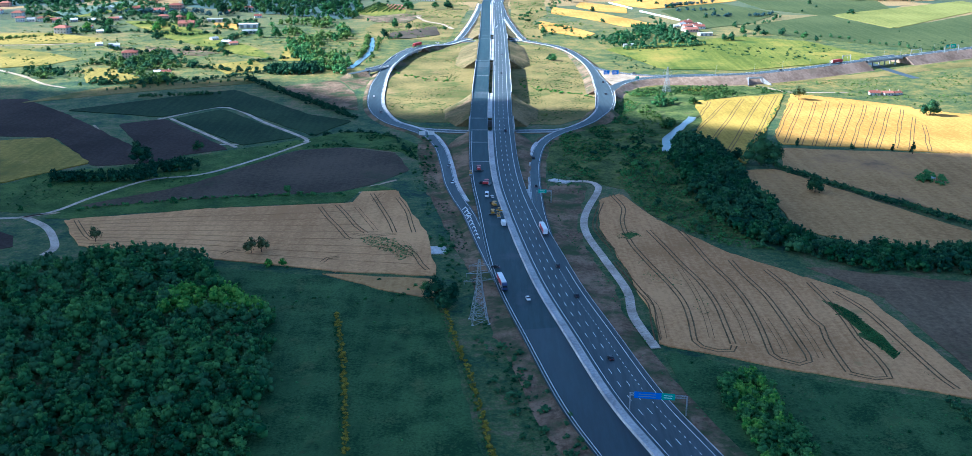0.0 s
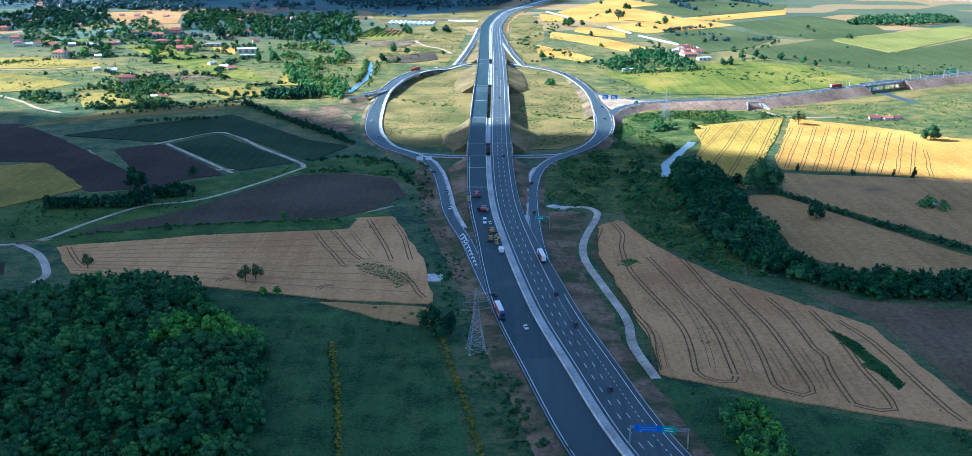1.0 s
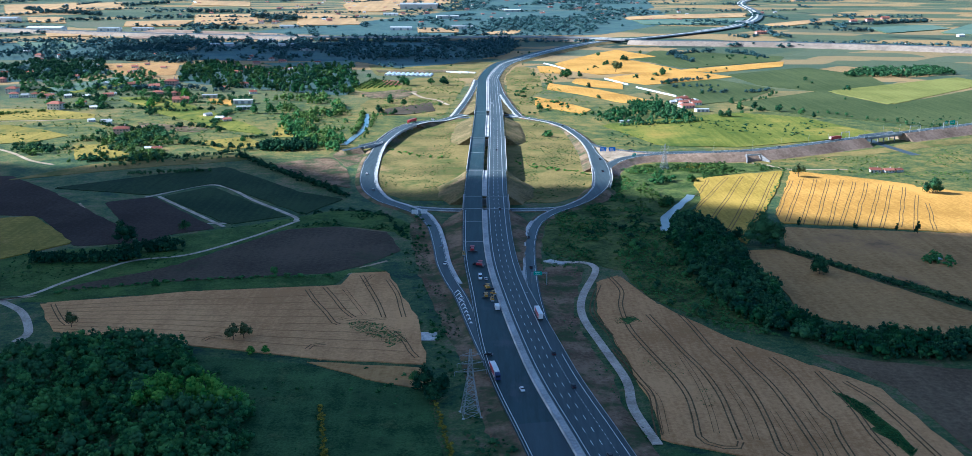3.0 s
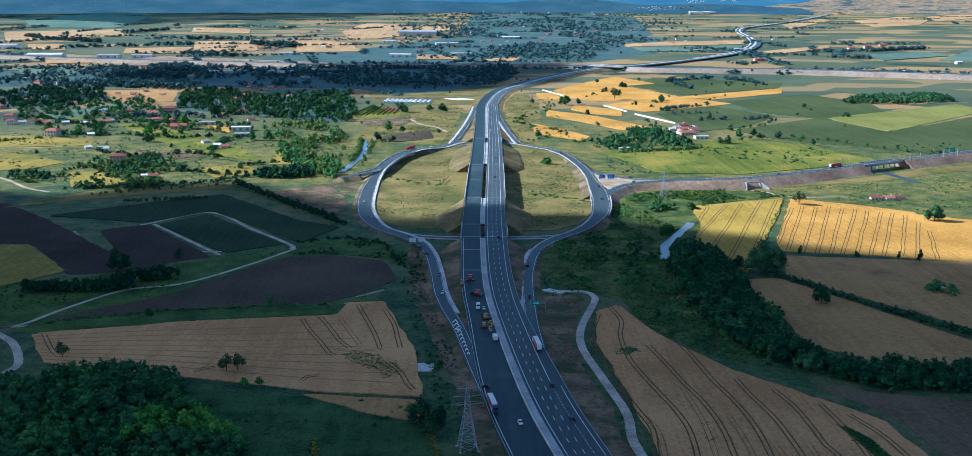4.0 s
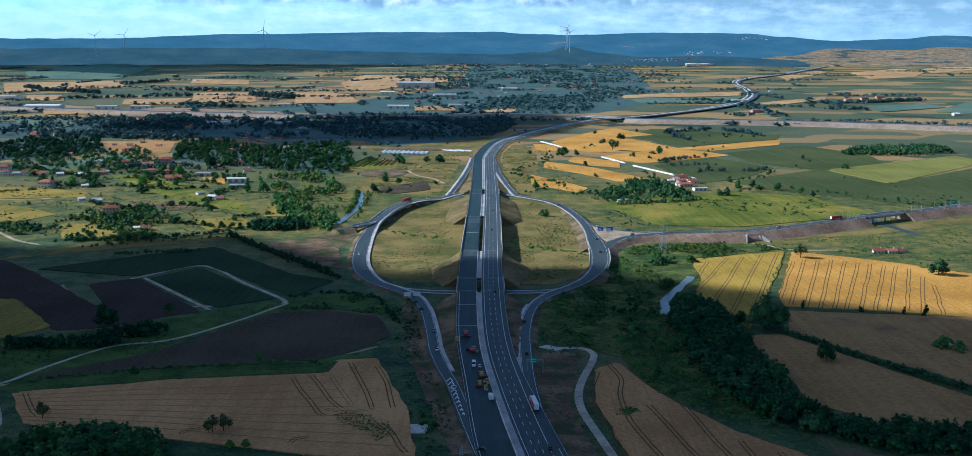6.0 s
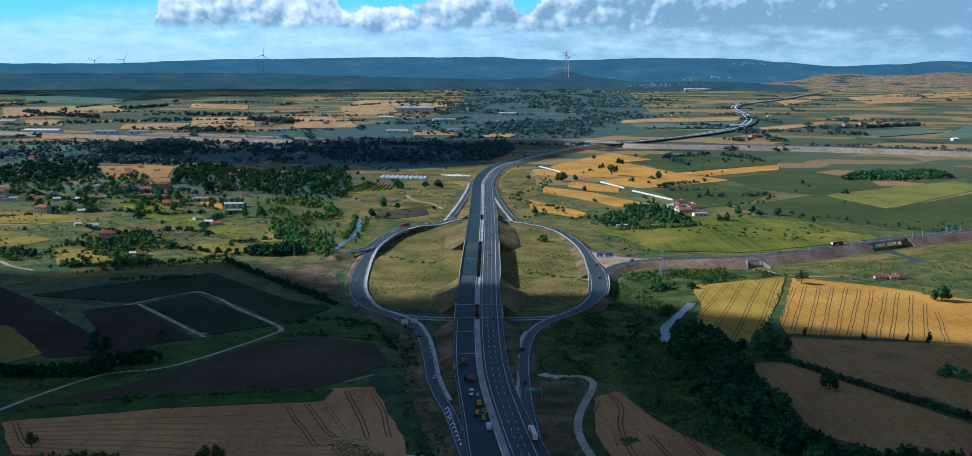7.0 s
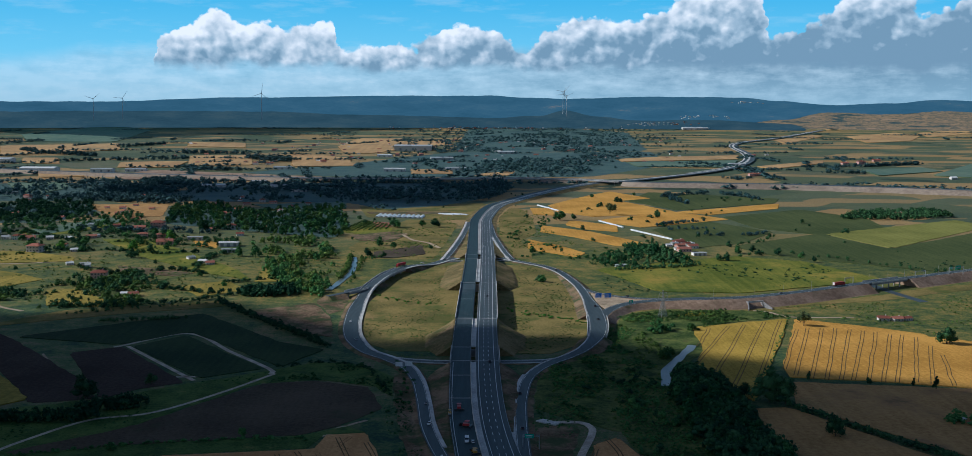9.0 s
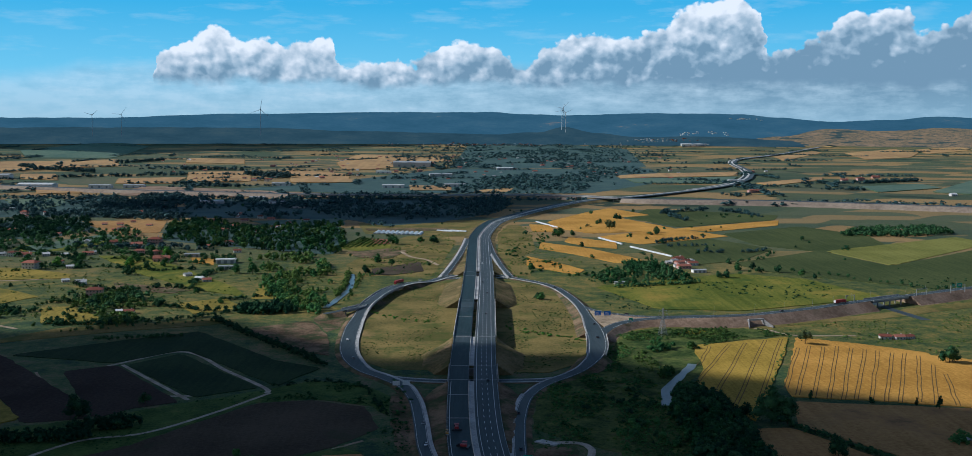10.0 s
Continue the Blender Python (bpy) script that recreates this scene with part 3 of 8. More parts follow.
# bridges that carry the motorway
def motorway_bridge(y0, y1, piers, closed=False):
    g = thing("bridge", "concrete bridge carrying the motorway over lower ground", "bridge", "motorway bridges", "structure")
    ln = [p for p in flow(MOTORWAY, 2.0) if y0 - 3 <= p.y <= y1 + 3]
    ln = [Vector((p.x, p.y, 0)) for p in ln]
    for a, b in ((lambda p: half_left(p) - 0.8, lambda p: -1.6), (lambda p: 1.6, lambda p: half_right(p) + 0.8)):
        part("deck_slab", band(ln, a, b, lambda p: deck(p.y) - 0.62, 1.1), M_CONC_D, g)
    for o in (lambda p: half_left(p) - 0.6, lambda p: half_right(p) + 0.3):
        part("parapet", sweep(ln, lambda p: [(o(p), deck(p.y) - 1.3), (o(p), deck(p.y) + 1.3), (o(p) + 0.5, deck(p.y) + 1.3), (o(p) + 0.5, deck(p.y) - 1.3)]), M_CONC, g, "pale concrete parapet")
    for y, t in ((y0, 1.2), (y1 - 1.2, 1.2)):
        m = min(MID, key=lambda q: abs(q.y - y))
        part("abutment", Shape().box(m.x + half_left(m) - 0.6, m.x + half_right(m) + 0.6, y, y + t, -0.5, deck(y) - 1.7), M_CONC_D, g)
    if closed:
        for a, b in ((lambda p: half_left(p) - 0.4, lambda p: half_left(p) + 0.6), (lambda p: half_right(p) - 0.6, lambda p: half_right(p) + 0.4)):
            part("side_wall", band(ln, a, b, lambda p: deck(p.y) - 1.72, 9.5), M_CONC_D, g, "grey concrete retaining wall")
    for y in piers:
        m = min(MID, key=lambda q: abs(q.y - y))
        for x in (-13, -6, 6, 14):
            part("pier", Shape().tube((m.x + x, y, -0.5), (m.x + x, y, deck(y) - 1.7), 0.8, 0.8, 10), M_CONC_D, g)


motorway_bridge(*GAPS[0], ())
motorway_bridge(*GAPS[1], (974, 1019, 1064))
motorway_bridge(*GAPS[2], ())


# ---- slip roads and the two half loops ----
def low_road(points, a, b, z_of, label, material=M_ASPH, kerb_left=0.0, kerb_right=0.0, lines=True, gap=None, step=5.0, kerb_from=-1e9, earth=M_SOIL):
    """A slip road from offset a to b, with its earth shoulders, kerb strips and edge lines."""
    ln = flow(points, step)
    a, b = (q if callable(q) else (lambda p, q=q: q) for q in (a, b))
    off = lambda q, d: lambda p: q(p) + d
    zz = lambda p: z_of(p)
    r = tagged(part("road", band(ln, a, b, zz, 0.5), material), label, "road", kind="structure")
    runs, run = [], []
    for p in ln:                                # earth under the road, but for the bridged gap
        if gap and gap(p):
            runs, run = runs + [run], []
        else:
            run.append(p)
    for run in runs + [run]:
        if len(run) > 1:
            tagged(part("embankment", sweep(run, lambda p: [(a(p) - 4 - 1.6 * zz(p), -0.5), (a(p) - 2 - 1.4 * zz(p), 0.15), (a(p) - 0.9, zz(p) - 0.25), (b(p) + 0.9, zz(p) - 0.25), (b(p) + 2 + 1.4 * zz(p), 0.15), (b(p) + 4 + 1.6 * zz(p), -0.5)]), earth),
                   "low earth bank under the slip road", "embankment", kind="structure")
    if gap:
        span = [p for p in ln if gap(p)]
        g = thing("bridge", "concrete bridge under the curving slip road", "bridge", "slip road bridges", "structure")
        part("deck_slab", band(span, off(a, -1.0), off(b, 1.0), lambda p: zz(p) - 0.52, 1.7), M_CONC_D, g)
        for q, d in ((a, -1.3), (b, 0.9)):
            part("parapet", band(span, off(q, d), off(q, d + 0.4), lambda p: zz(p) + 1.0, 1.6), M_CONC, g, "pale concrete parapet")
        for k, (p, n) in enumerate(zip(span, sides(span))):
            if k % 4 == 2:
                for o in (a(p) + 1.5, b(p) - 1.5):
                    q = p + n * o
                    part("pier", Shape().tube((q.x, q.y, -0.5), (q.x, q.y, zz(p) - 1.4), 0.7, 0.7, 10), M_CONC_D, g)
    if kerb_left:
        part("kerb_strip", band([p for p in ln if p.y > kerb_from], off(a, 0.5 - kerb_left), off(a, 0.5), lambda p: zz(p) + 0.14, 0.5), M_CONC, r, "pale concrete edge strip")
    if kerb_right:
        part("kerb_strip", band([p for p in ln if p.y > kerb_from], off(b, -0.5), off(b, kerb_right - 0.5), lambda p: zz(p) + 0.14, 0.5), M_CONC, r, "pale concrete edge strip")
    if lines:
        for q, d in ((a, 0.9), (b, -1.1)):
            part("edge_line", band([p for p in ln if lines is True or lines(p)], off(q, d), off(q, d + 0.2), lambda p: zz(p) + 0.03, 0.02), M_LINE, r, "solid white line")
    return r


def z_left(p):
    return 1.0 + 4.2 * step01(1040, 1120, p.y) * (1 - step01(1240, 1290, p.y)) + 0.34 * (1 - step01(560, 700, p.y))


def z_right(p):
    return 1.0 + 3.4 * step01(810, 870, p.y) * (1 - step01(1080, 1250, p.y)) + 0.3 * (1 - step01(560, 700, p.y))


def half_l(p):
    """Half the width of the western loop road: broad through the bend."""
    return 4.0 + 1.3 * step01(760, 830, p.y) + 1.7 * step01(835, 890, p.y) * (1 - step01(1000, 1075, p.y))


def half_r(p):
    """Half the width of the eastern loop road: broad where the link road joins."""
    return 4.0 + 0.9 * step01(770, 820, p.y) + 2.9 * step01(830, 930, p.y) * (1 - step01(990, 1060, p.y))


LOOP_L = [(-22, 1334), (-33, 1318), (-45, 1292), (-57, 1270), (-69, 1247), (-81, 1224), (-94, 1181), (-102, 1123), (-106, 1081), (-107, 1042), (-106, 1002), (-103, 952), (-98, 910), (-90, 876),
          (-78, 846), (-60, 823), (-45, 799), (-37, 770), (-33, 748), (-28, 705), (-24, 665), (-18, 630), (-11, 598), (-6, 568), (0, 530), (7, 490), (15, 452)]
LOOP_R = [(28, 1348), (36, 1333), (47, 1318), (65, 1296), (84, 1270), (98, 1229), (106, 1167), (110, 1107), (111, 1046), (111, 985), (108, 932), (101, 884), (89, 850), (75, 830), (60, 813), (48, 790), (40, 762), (35, 722),
          (33, 689), (32, 644), (32, 598), (34, 545)]
low_road(LOOP_L, lambda p: -half_l(p), half_l, z_left, "curving asphalt slip road with pale concrete kerb strips", kerb_from=616, kerb_left=2.4, gap=lambda p: 1085 < p.y < 1235 and p.x < -80)
low_road(LOOP_R, lambda p: -half_r(p), half_r, z_right, "curving asphalt slip road with pale concrete kerb strips", kerb_from=600, kerb_right=0.7, gap=lambda p: 885 < p.y < 965)
part("kerb_strip", band([p for p in flow(LOOP_R, 5.0) if 600 < p.y < 780], lambda p: half_r(p) - 0.4, lambda p: half_r(p) + 2.0, lambda p: z_right(p) + 0.17, 0.5), M_CONC, road2, "broad pale concrete edge strip")
low_road([(-64, 828), (-48, 821), (-34, 817), (-17, 815), (24, 816), (40, 817), (56, 819), (70, 826)], -4.0, 4.0, lambda p: 0.6, "asphalt road passing under the motorway", kerb_right=0.8, kerb_left=1.4)
low_road([(-40, 1306), (-22, 1311), (7, 1313), (26, 1317), (50, 1314)], -4.0, 4.0, lambda p: 0.6, "asphalt road passing under the motorway", kerb_left=0.8)
low_road([(-35, 1316), (-27, 1400), (-21, 1474), (-16, 1560), (-12, 1640), (-9, 1730)], -3.6, 3.6, lambda p: 1.0 + 0.9 * step01(1330, 1480, p.y) + (deck(p.y) - 2.1) * step01(1400, 1560, p.y), "asphalt slip road joining the motorway", kerb_left=2.6, kerb_right=0.0)
low_road([(48, 1318), (39, 1400), (34, 1465), (29, 1550), (26, 1640), (24, 1730)], -3.6, 3.6, lambda p: 1.0 + 0.9 * step01(1330, 1480, p.y) + (deck(p.y) - 2.1) * step01(1400, 1560, p.y), "asphalt slip road joining the motorway", kerb_left=2.6)
EAST = [(112, 955), (118, 977), (127, 998), (140, 1018), (160, 1032), (190, 1036), (227, 1035), (266, 1043), (330, 1076), (379, 1108), (429, 1138), (479, 1167), (562, 1216), (760, 1328), (1100, 1515)]
z_east = lambda p: 4.42 + 3.6 * step01(130, 250, p.x)
low_road(EAST, -5.0, 5.0, z_east, "asphalt link road on a brown embankment", gap=lambda p: 408 < p.x < 456, earth=M_BARE, lines=lambda p: p.x > 123)
low_road([(108, 1130), (112, 1105), (122, 1082), (142, 1061), (166, 1046), (195, 1040), (222, 1039)], -3.4, 3.4, lambda p: 3.2 + 1.2 * step01(1140, 1090, p.y) + 3.4 * step01(130, 240, p.x), "asphalt link road on a brown embankment", earth=M_BARE, lines=lambda p: 117 < p.x < 190)
low_road([(-99, 1142), (-103, 1118), (-109, 1097), (-117, 1083), (-126, 1073), (-140, 1062)], -3.2, 3.2, lambda p: 5.12 - 1.5 * step01(-118, -140, p.x), "narrow asphalt side road", lines=False, gap=lambda p: -124 < p.x < -106)

# far crossing highway on its embankment
CROSSING = [(-2600, 3500), (-1309, 2910), (-918, 2745), (-695, 2683), (-546, 2644), (-417, 2606), (-264, 2590), (-113, 2596), (39, 2618), (146, 2622), (250, 2590), (333, 2530), (430, 2490), (676, 2445), (866, 2380), (985, 2330), (1500, 2080)]
low_road(CROSSING, -14, 14, lambda p: 9.0 + 2.0 * step01(150, 700, p.x), "distant highway on a long pale earth embankment", kerb_left=0.0, step=12.0, lines=False, gap=lambda p: -430 < p.x < 150 or 250 < p.x < 350, earth=M_PALE)


# ---- tracks of gravel and earth ----
def track(points, w, label, material=M_GRAVEL, z=0.14):
    tagged(part("track", band(flow(points, 5.0), -w / 2, w / 2, z, 0.3), material), label, "track", kind="structure")


track([(50, 670), (67, 670), (73, 661), (72, 646), (60, 599), (57, 564), (63, 518), (69, 474), (68, 443), (73, 408)], 4.4, "pale gravel farm track winding beside the wheat field", z=0.5)
track([(-136, 782), (-163, 731), (-193, 688), (-226, 672), (-249, 632), (-261, 603), (-275, 591), (-290, 588), (-360, 580)], 3.0, "pale gravel farm track between fields")
track([(-275, 591), (-264, 597), (-187, 623), (-89, 641), (-75, 659), (-60, 674)], 2.4, "narrow earth farm track", M_DIRT)
track([(-275, 591), (-253, 570), (-236, 538), (-237, 524)], 4.5, "gravel farm track bending round a field")
track([(-276, 860), (-232, 909), (-182, 846), (-142, 794), (-139, 781)], 3.6, "pale gravel path along a small plot")
track([(-266, 863), (-188, 763)], 3.2, "pale gravel path along a small plot")
track([(-203, 772), (-180, 774)], 3.0, "pale gravel path along a small plot")
track([(-322, 838), (-296, 795), (-258, 740)], 2.0, "faint earth path across ploughed soil", M_DIRT)
track([(-640, 1270), (-572, 1276), (-530, 1282), (-488, 1298)], 4.0, "narrow earth lane through the meadow", M_DIRT)
track([(-540, 1120), (-476, 1064), (-439, 1022), (-408, 1000)], 4.0, "narrow earth lane through the meadow", M_DIRT)
track([(-98, 1576), (-103, 1565), (-86, 1508), (-62, 1475), (-45, 1425)], 5.0, "earth lane beside bare ground", M_DIRT, 0.75)
# underpass road; its dark asphalt is also put here for the shade below the bridge
track([(440, 1060), (430, 1110), (425, 1150), (418, 1200), (412, 1240)], 10.0, "asphalt road under the link road bridge", M_ASPH)
track([(262, 1016), (274, 1008), (280, 994), (296, 984), (345, 985)], 3.5, "sandy farm track at the edge of the golden field", M_DIRT)


# ---- fields ----
FIELDS = []


def field(corners, h, material, name, label, wobble=0.9, seed=1):
    FIELDS.append(name)
    h += 0.012 * (len(FIELDS) % 17)
    return tagged(part(name, slab(corners, -0.3, h, 0.08, wobble, seed), material), label, "field", kind="structure")


f_left = field([(-249, 585), (-165, 608), (-84, 620), (-80, 645), (-58, 648), (-33, 560), (-25, 494), (-78, 500), (-126, 514), (-222, 537)], 0.55, M_WHEAT2, "wheat_field", "tan ripe wheat field with dark wheel tracks")
field([(-84, 497), (-25, 490), (-21, 467), (-28, 465), (-50, 475)], 0.4, M_STUB, "wheat_field", "narrow strip of tan stubble beside the meadow")
f_right = field([(72, 629), (86, 641), (101, 587), (132, 528), (162, 492), (184, 466), (195, 378), (191, 362), (131, 385), (76, 411), (77, 443), (72, 509), (66, 575)], 0.55, M_WHEAT, "wheat_field", "large tan wheat field with curving wheel tracks")
field([(-250, 614), (-197, 660), (-140, 755), (-105, 763), (-66, 746), (-53, 698), (-75, 663), (-93, 646), (-187, 628), (-241, 611)], 0.12, M_PLOW2, "ploughed_field", "brown ploughed field")
field([(-515, 914), (-425, 948), (-368, 889), (-267, 767), (-238, 718), (-276, 707), (-335, 793), (-458, 806)], 0.12, M_PLOW, "ploughed_field", "dark freshly ploughed field")
f_gold_a = field([(190, 940), (215, 950), (282, 977), (256, 902), (231, 838), (202, 756), (184, 716), (174, 748), (161, 799), (182, 859), (186, 911)], 0.55, M_GOLDG, "wheat_field", "golden wheat field with dark wheel tracks")
f_gold = field([(288, 975), (300, 969), (340, 945), (379, 916), (371, 840), (360, 790), (343, 748), (291, 764), (224, 776), (228, 805), (262, 900)], 0.55, M_GOLD, "wheat_field", "golden wheat field with dark wheel tracks")
field([(220, 764), (330, 748), (357, 748), (407, 724), (311, 539), (290, 585), (209, 708)], 0.4, M_STUB, "wheat_field", "tan stubble field")
field([(174, 698), (202, 703), (280, 565), (306, 527), (301, 519), (266, 535), (209, 539), (180, 571), (180, 646)], 0.4, M_STUB, "wheat_field", "tan stubble field beside a hedge")
field([(379, 908), (470, 850), (450, 730), (407, 728), (340, 748), (352, 792), (362, 850)], 0.36, M_GOLD, "wheat_field", "golden wheat field")
field([(166, 509), (250, 484), (310, 400), (200, 372), (192, 467)], 0.12, M_FALLOW, "ploughed_field", "brown field with green weedy streaks")
# a yellowish field, its colour lightened in place of a patch of sunlight
field([(-460, 730), (-374, 782), (-338, 793), (-281, 716), (-321, 663), (-400, 640)], 0.5, M_STRAW, "meadow", "yellowish rough field with wheel tracks")
field([(-303, 841), (-270, 862), (-192, 758), (-216, 743), (-236, 718)], 0.1, M_PLOW, "ploughed_field", "dark ploughed plot")
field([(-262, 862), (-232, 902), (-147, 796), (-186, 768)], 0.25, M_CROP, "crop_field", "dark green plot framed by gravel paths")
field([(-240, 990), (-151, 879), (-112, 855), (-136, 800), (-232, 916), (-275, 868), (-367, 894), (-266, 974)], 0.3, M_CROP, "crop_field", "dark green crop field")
field([(-205, 1002), (-150, 1044), (-124, 976), (-112, 897), (-143, 914)], 0.3, M_SOIL, "ploughed_field", "bare brown earth beside a dark hedge")
field([(-420, 925), (-373, 955), (-302, 995), (-240, 1020), (-220, 1040), (-244, 1054), (-282, 1033), (-372, 1003)], 0.3, M_DRY, "meadow", "dry yellow grass meadow")
field([(-150, 508), (-84, 494), (-50, 473), (-24, 462), (2, 300), (20, 180), (-100, 180), (-100, 440), (-140, 480)], 0.25, M_MEADOW, "meadow", "lush green meadow with faint wheel marks")
field([(76, 405), (131, 379), (189, 357), (320, 300), (300, 100), (90, 230), (84, 300)], 0.25, M_MEADOW, "meadow", "rough green meadow")
field([(-345, 572), (-292, 574), (-266, 556), (-258, 538), (-280, 522), (-345, 515)], 0.12, M_PLOW, "ploughed_field", "dark ploughed plot inside a bend of the track")
# beyond the interchange
field([(137, 2021), (244, 2258), (294, 2340), (356, 2174), (285, 2116), (358, 1911), (288, 1856), (198, 1823), (146, 1905)], 0.5, M_GOLD, "wheat_field", "golden wheat field with dark bushes")
field([(208, 1774), (288, 1856), (358, 1911), (424, 1790), (362, 1741), (260, 1669), (218, 1728)], 0.5, M_GOLD, "wheat_field", "golden wheat field")
field([(358, 1911), (588, 2074), (558, 1974), (408, 1860)], 0.5, M_GOLD, "wheat_field", "long narrow golden wheat field")
field([(101, 1971), (138, 1961), (138, 1840), (100, 1850)], 0.5, M_GOLD, "wheat_field", "small golden wheat field")
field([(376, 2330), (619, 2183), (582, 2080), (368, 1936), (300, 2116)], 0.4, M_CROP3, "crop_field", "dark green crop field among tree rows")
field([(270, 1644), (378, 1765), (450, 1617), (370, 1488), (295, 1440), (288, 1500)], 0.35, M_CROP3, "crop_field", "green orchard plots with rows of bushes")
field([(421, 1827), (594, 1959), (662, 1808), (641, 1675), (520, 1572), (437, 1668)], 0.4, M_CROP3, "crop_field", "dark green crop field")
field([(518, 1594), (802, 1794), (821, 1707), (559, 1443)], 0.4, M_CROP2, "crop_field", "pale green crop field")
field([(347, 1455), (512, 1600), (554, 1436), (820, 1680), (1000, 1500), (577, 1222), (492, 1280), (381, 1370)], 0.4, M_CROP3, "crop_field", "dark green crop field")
field([(142, 1256), (326, 1362), (404, 1319), (452, 1187), (273, 1104), (190, 1112)], 0.4, M_GRASSY, "meadow", "bright green meadow with yellow patches")
field([(156, 1763), (224, 1693), (215, 1611), (169, 1642), (143, 1700)], 0.5, M_GOLD, "wheat_field", "narrow golden wheat strip")
field([(105, 1690), (176, 1610), (232, 1489), (234, 1443), (193, 1455), (142, 1549), (98, 1608)], 0.5, M_GOLD, "wheat_field", "narrow golden wheat strip")
field([(76, 1519), (109, 1466), (144, 1387), (128, 1347), (88, 1398), (71, 1427)], 0.5, M_GOLD, "wheat_field", "narrow golden wheat strip")
field([(-723, 1992), (-575, 2022), (-522, 1801), (-597, 1790), (-677, 1912)], 0.5, M_STUB, "wheat_field", "tan wheat field among trees")
field([(-232, 1160), (-240, 1235), (-210, 1250), (-190, 1165)], 0.4, M_STRAW, "wheat_field", "small golden field beside trees")
field([(-660, 1372), (-572, 1383), (-490, 1335), (-476, 1298), (-574, 1281), (-660, 1290)], 0.4, M_STRAW, "meadow", "yellow dry field")
field([(-600, 1255), (-557, 1243), (-499, 1207), (-459, 1170), (-479, 1129), (-540, 1100), (-600, 1120)], 0.4, M_STRAW, "meadow", "yellow dry field above the lane")
field([(-428, 1104), (-401, 1113), (-353, 1056), (-344, 1020), (-398, 1026)], 0.4, M_STRAW, "meadow", "yellow field beside dark hedges")
field([(-414, 1269), (-346, 1237), (-310, 1215), (-327, 1193), (-395, 1223)], 0.3, M_SOIL, "meadow", "strip of dry brown earth")
field([(-385, 1488), (-351, 1482), (-336, 1418), (-367, 1436)], 0.4, M_GOLD, "wheat_field", "small golden plot behind houses")
field([(-305, 1130), (-262, 1168), (-228, 1110), (-268, 1075)], 0.3, M_STRAW, "meadow", "yellowish meadow strip")
field([(-677, 1588), (-621, 1714), (-538, 1734), (-580, 1575), (-616, 1530)], 0.3, M_GRASSY, "meadow", "bright green meadow below the lane")
field([(-518, 1505), (-458, 1506), (-391, 1423), (-267, 1239), (-239, 1173), (-298, 1215), (-405, 1336)], 0.3, M_GRASSY, "meadow", "bright green meadow slope")
# floors of the far woods: grassy ground, with shade put into its dark green
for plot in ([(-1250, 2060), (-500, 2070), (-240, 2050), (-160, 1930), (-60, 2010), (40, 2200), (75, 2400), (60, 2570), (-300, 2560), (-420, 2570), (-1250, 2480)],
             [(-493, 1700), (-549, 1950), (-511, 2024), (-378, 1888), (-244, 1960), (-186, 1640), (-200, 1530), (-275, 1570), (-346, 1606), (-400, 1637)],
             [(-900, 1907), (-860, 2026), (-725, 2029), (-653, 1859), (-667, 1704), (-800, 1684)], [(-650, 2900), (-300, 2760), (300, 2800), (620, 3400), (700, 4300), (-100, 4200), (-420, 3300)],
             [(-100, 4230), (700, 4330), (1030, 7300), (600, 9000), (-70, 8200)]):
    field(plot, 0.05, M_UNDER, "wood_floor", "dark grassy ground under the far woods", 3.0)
field([(-179, 1556), (-124, 1602), (-95, 1565), (-115, 1487), (-159, 1500)], 0.45, M_SOIL, "ploughed_field", "patch of bare brown earth")
field([(-127, 1387), (-70, 1455), (-60, 1371), (-95, 1337), (-124, 1337)], 0.45, M_PLOW2, "ploughed_field", "patch of dark bare earth")
field([(-162, 1727), (-133, 1719), (-129, 1658), (-153, 1666)], 0.6, M_RED_EARTH, "ploughed_field", "small reddish garden plot")
field([(-198, 1600), (-177, 1745), (-165, 1740), (-155, 1660), (-125, 1650), (-123, 1600), (-157, 1563)], 0.4, M_GRASSY, "meadow", "green orchard plot")
field([(-215, 1990), (10, 2060), (40, 2000), (0, 1770), (-60, 1765), (-110, 1790), (-180, 1800)], 0.12, M_DRY, "meadow", "rough meadow beside the greenhouses")
field([(-190, 1885), (-45, 1895), (-38, 1852), (-180, 1848)], 0.5, M_SOIL, "ploughed_field", "strip of brown earth behind the greenhouses")
field([(42, 1350), (72, 1330), (76, 1420), (64, 1500), (92, 1600), (96, 1800), (82, 1960), (62, 1960), (40, 1800), (36, 1500)], 0.12, M_DRY, "meadow", "rough grass beside the motorway")
field([(-128, 1330), (-48, 1330), (-38, 1500), (-26, 1700), (-50, 1760), (-110, 1770), (-150, 1560), (-165, 1420)], 0.08, M_DRY, "meadow", "rough grass beside the motorway")
# broad fields of the far plain
def plain(material, name, label, *plots):
    for plot in plots:
        field(plot, 0.6 if plot[0][1] < 2500 else 2.0, material, name, label, 3.0)


